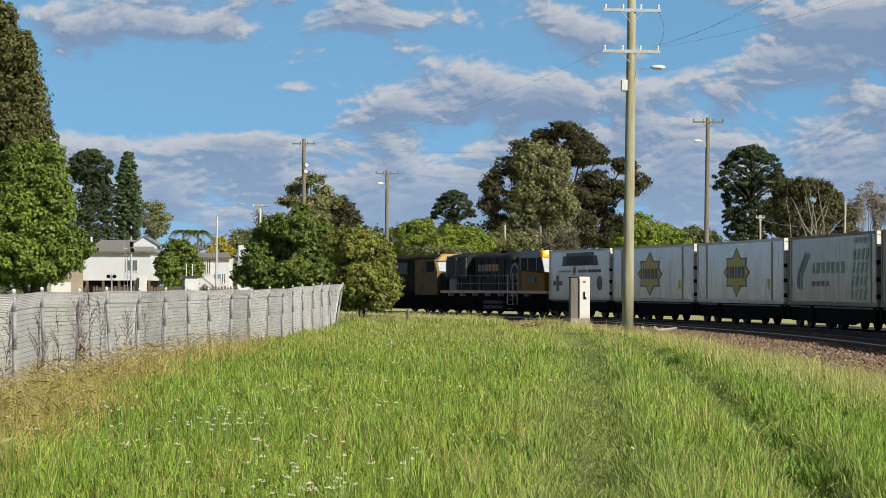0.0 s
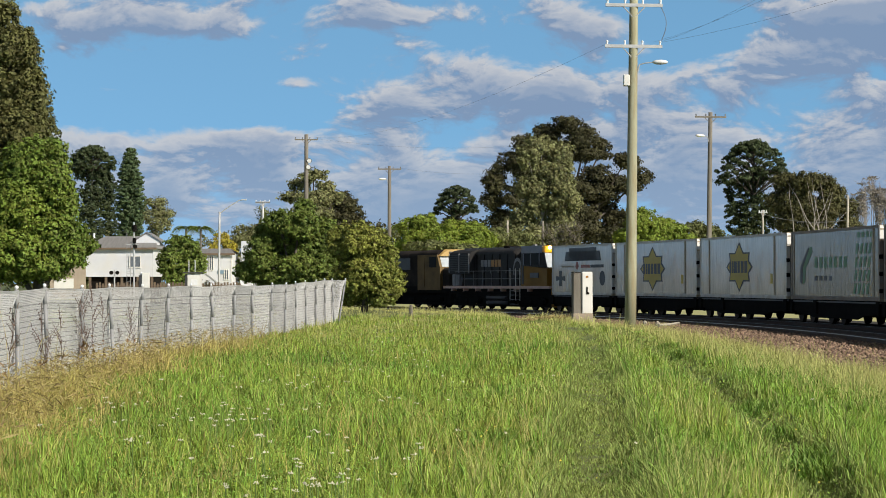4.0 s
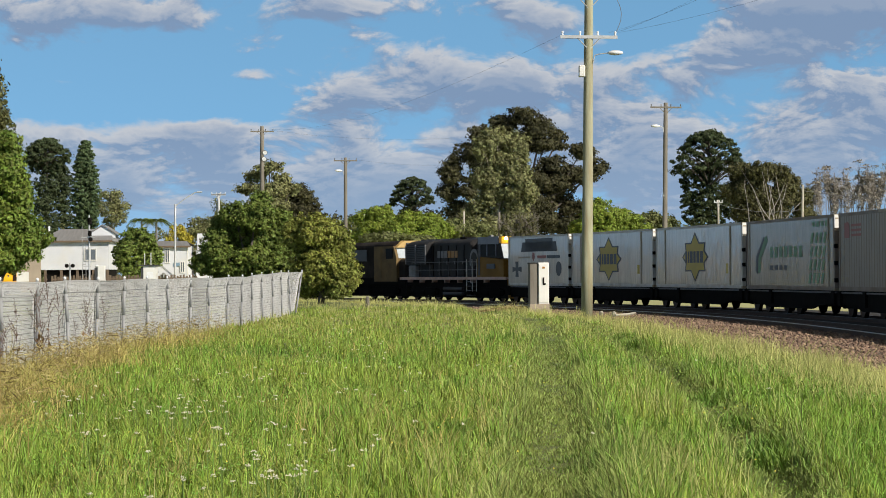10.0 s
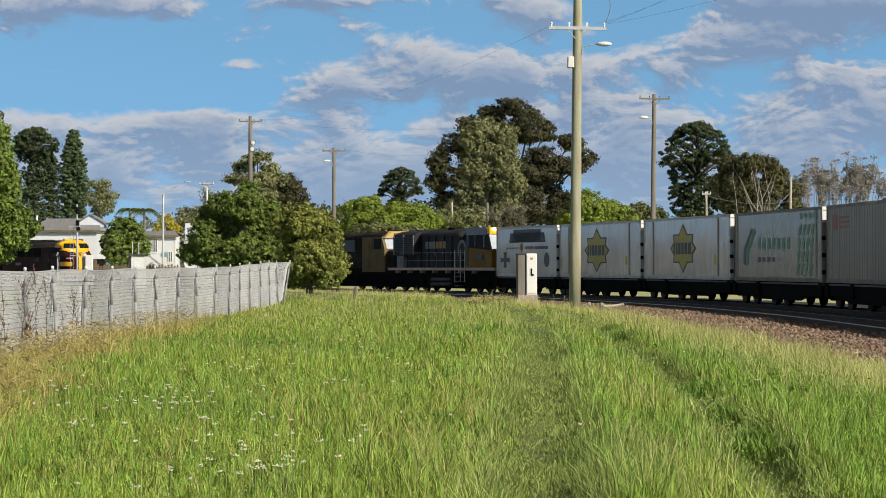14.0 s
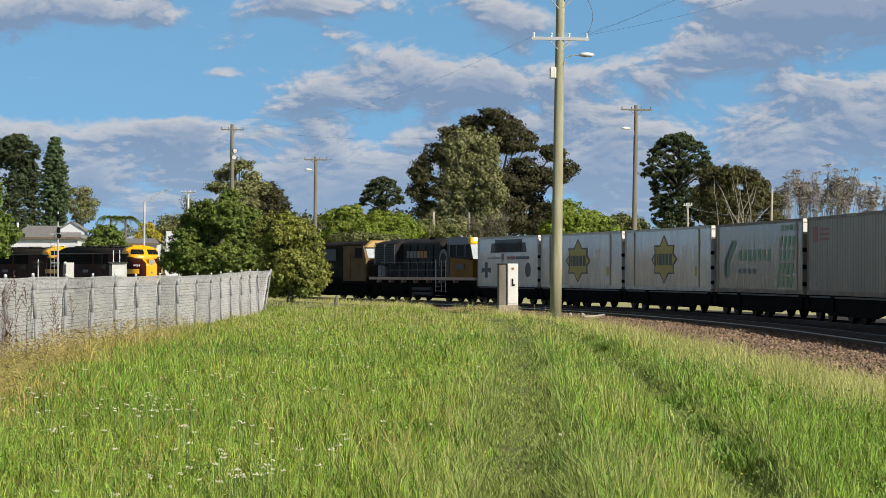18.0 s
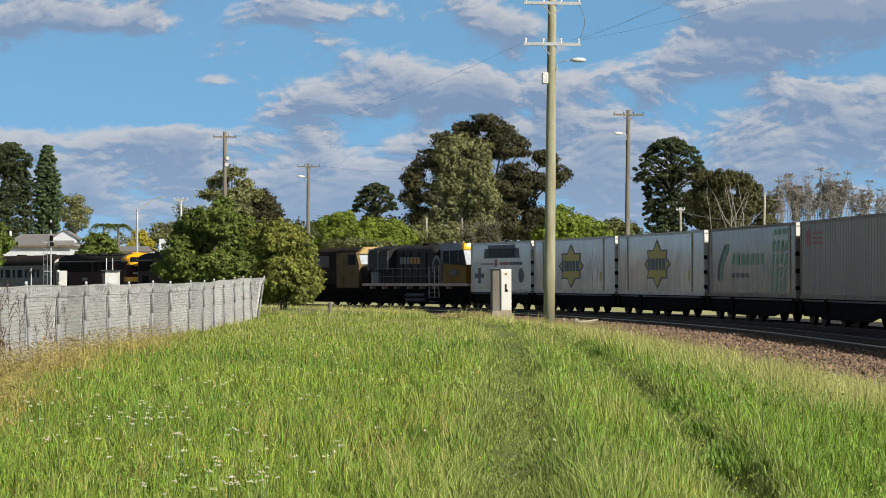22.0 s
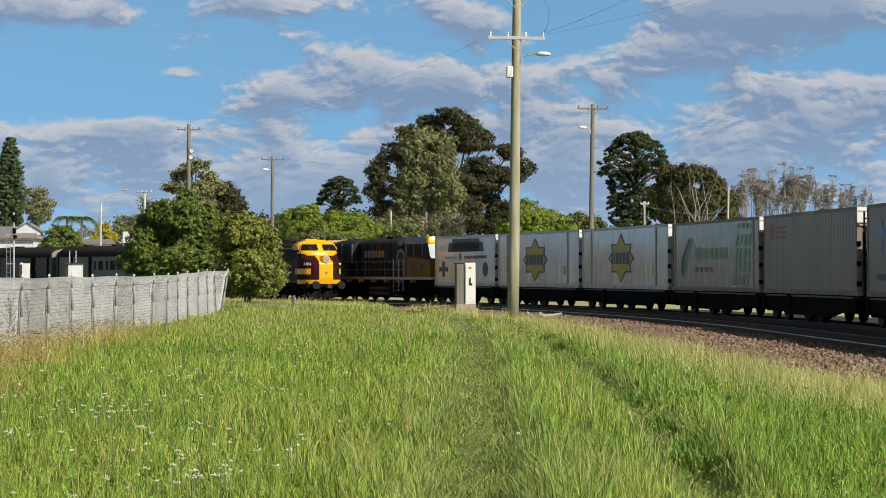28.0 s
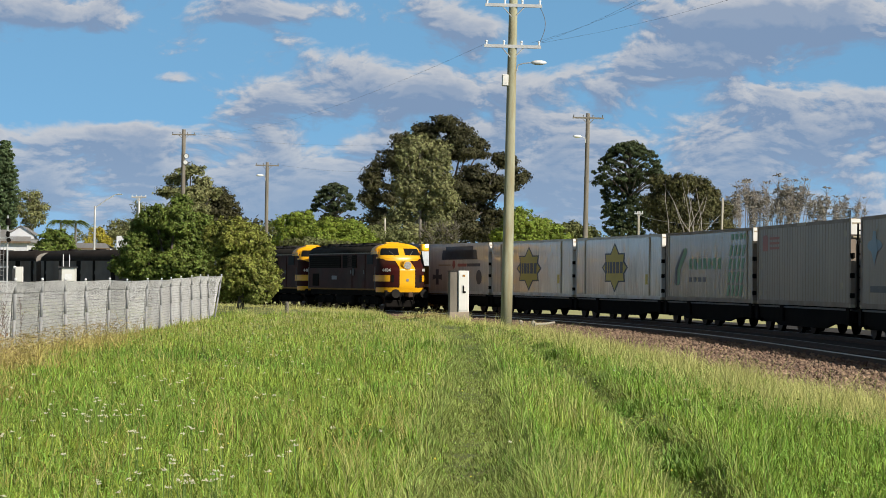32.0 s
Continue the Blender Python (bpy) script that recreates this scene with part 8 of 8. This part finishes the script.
def conifer(bearing, dist, height, width, label, seed):
    """A tall columnar pine: tiers of branches that turn up at their ends, thick with needles."""
    t = thing("pine_tree", spot(bearing, dist), label, "tree")
    part("trunk", rodded((0, 0, 0), (0, 0, height * 0.97), 0.4, 0.06, 10), M["bark"], t, smooth=True)
    rng = np.random.default_rng(seed)
    lines, lob = [], []
    tiers = 30
    for k in range(tiers):
        z = height * (0.16 + 0.83 * k / (tiers - 1))
        f = z / height
        reach = width / 2 * (1.0 - 0.82 * max(0.0, (f - 0.5) / 0.5) ** 2.2) * (0.9 + 0.2 * rng.random())
        for j in range(8):
            a = j * 0.785 + k * 0.3 + 0.25 * rng.random()
            l = reach * (0.8 + 0.3 * rng.random())
            e = np.array([math.cos(a) * l, math.sin(a) * l, z + 0.2 * l])
            lines.append([(0, 0, z), (e[0] * 0.55, e[1] * 0.55, z - 0.06 * l), e])
            for q in (0.4, 0.7, 0.95):
                lob.append((e[0] * q, e[1] * q, z + (0.2 * q * q - 0.02) * l, 0.3, 0.3, 0.16))
    v, f = tubes(lines, np.tile(np.array([0.06, 0.045, 0.02]), (len(lines), 1)), 4)
    tagged(raw("branchwork", v, f, M["bark"], t), kind="stuff")
    v, f, _ = crown(lob, 2600, 0.34, 22, 0.27, seed, flat=0.6, inner=0.5, sub=0)
    raw("crown", v, f, M["leaf_pine"], t)


def palm(bearing, dist, height):
    t = thing("palm_tree", spot(bearing, dist), "palm tree with drooping green fronds", "tree")
    part("trunk", rodded((0, 0, 0), (0, 0, height), 0.17, 0.12, 8), M["oldpole"], t)
    for k in range(22):
        a = 2.4 * k
        up = 0.5 + 1.0 * ((k * 7) % 22) / 22
        lv, lf = [], []
        for q in np.linspace(0.06, 1, 16):
            r, z = 1.75 * q, height + up * 1.3 * q - (1.0 + 0.9 * up) * q * q
            c = np.array([r * math.cos(a), r * math.sin(a), z])
            w = 0.5 * math.sin(math.pi * (0.15 + 0.8 * q))
            for sg in (-1, 1):
                d = np.array([-math.sin(a) * sg * w + 0.25 * math.cos(a), math.cos(a) * sg * w + 0.25 * math.sin(a), -0.3 * w])
                e = np.array([math.cos(a), math.sin(a), 0.2]) * 0.07
                i = len(lv)
                lv += [c - e, c + e, c + d]
                lf.append((i, i + 1, i + 2))
        raw("frond", lv, lf, M["leaf_bush"], t)


def debris():
    t = thing("log", spot(5.85, 81.5, -0.16, 35), "pale broken timber lying at the ballast edge", "log")
    part("timber", bent(bmesh.new(), [(-0.5, 0, 0.12), (0.1, 0.03, 0.14), (0.5, 0.0, 0.19)], 0.045, 7), M["palebark"], t)
    t = thing("rock", spot(5.55, 82.5, -0.12), "pale rock at the ballast edge", "rock")
    part("stone", ball(bmesh.new(), (0, 0, 0.09), 0.1, 7, 1.2), M["palebark"], t)
    t = thing("rock", spot(5.22, 83.2, -0.1), "small pale rock by the pole", "rock")
    part("stone", ball(bmesh.new(), (0, 0, 0.1), 0.085, 7, 1.1), M["palebark"], t)
    t = thing("brush_heap", spot(2.85, 89.0, -0.05), "low heap of dead brown brush beside the track", "brush")
    rng = np.random.default_rng(31)
    n = 900
    c = rng.standard_normal((n, 3)) * np.array([0.62, 0.3, 0.1])
    c[:, 2] = np.abs(c[:, 2]) * np.exp(-(c[:, 0] / 0.9) ** 2) + 0.06
    a, b = rng.standard_normal((n, 3)) * np.array([1, 0.6, 0.5]) * 0.14, rng.standard_normal((n, 3)) * 0.014
    v = np.stack([c - a, c + b, c + a], 1).reshape(-1, 3)
    tagged(raw("dead_twigwork", v, np.arange(3 * n).reshape(-1, 3), M["litter"], t), kind="stuff")
    t = thing("stump", spot(-0.92, 97, -0.02), "grey weathered tree stump in the grass", "stump")
    part("wood", loft([[(r * math.cos(a), r * math.sin(a), z + 0.06 * math.sin(3 * a)) for a in np.linspace(0, 6.28, 9)[:-1]] for r, z in ((0.11, -0.1), (0.09, 0.3), (0.07, 0.55))]), M["oldpole"], t)


build_poles()
relay_case()
house_raised()
house_stairs()
back_wall()
paling_row()
signal_mast()
trackside_boxes()
conifer(-8.24, 300, 20.0, 3.7, "tall dark columnar pine tree", 61)
palm(-6.42, 262, 8.0)
palm(-6.8, 268, 8.2)
palm(-1.1, 250, 7.9)
debris()


def motions():
    """The passenger train rolls along the near track at a steady pace."""
    speed, lamp_end = 3.77, -61.0
    k = R_FAR / R_NEAR
    train = [(LOCO, 17.75, 11.4), (LOCO_B, 17.75 + 13.65, 11.4)] + [(c, 17.75 + 13.65 - 4.5 + 16.3 * (i + 1), 8.0) for i, c in enumerate(CARS)]
    for car, back, half in train:
        rows = []
        for i in range(17):
            t = 2.0 * i
            s = lamp_end - speed * (32.0 - t)
            # the pose at the car's middle, carried back to its rear end
            m = on_track(R_NEAR, s + (half - back) * k)
            rows.append((t, m @ pose(-half, -0.25, 0)))
        walk(car, rows)
        for w in (o for o in car.children if o.name.startswith("wheelset")):
            r, x = w.matrix_basis.translation.z, w.matrix_basis.translation.x
            walk(w, [(0.2 * i, pose(x, 0, r, 0, math.degrees(speed * 0.2 * i / r / k), 0)) for i in range(161)])


motions()
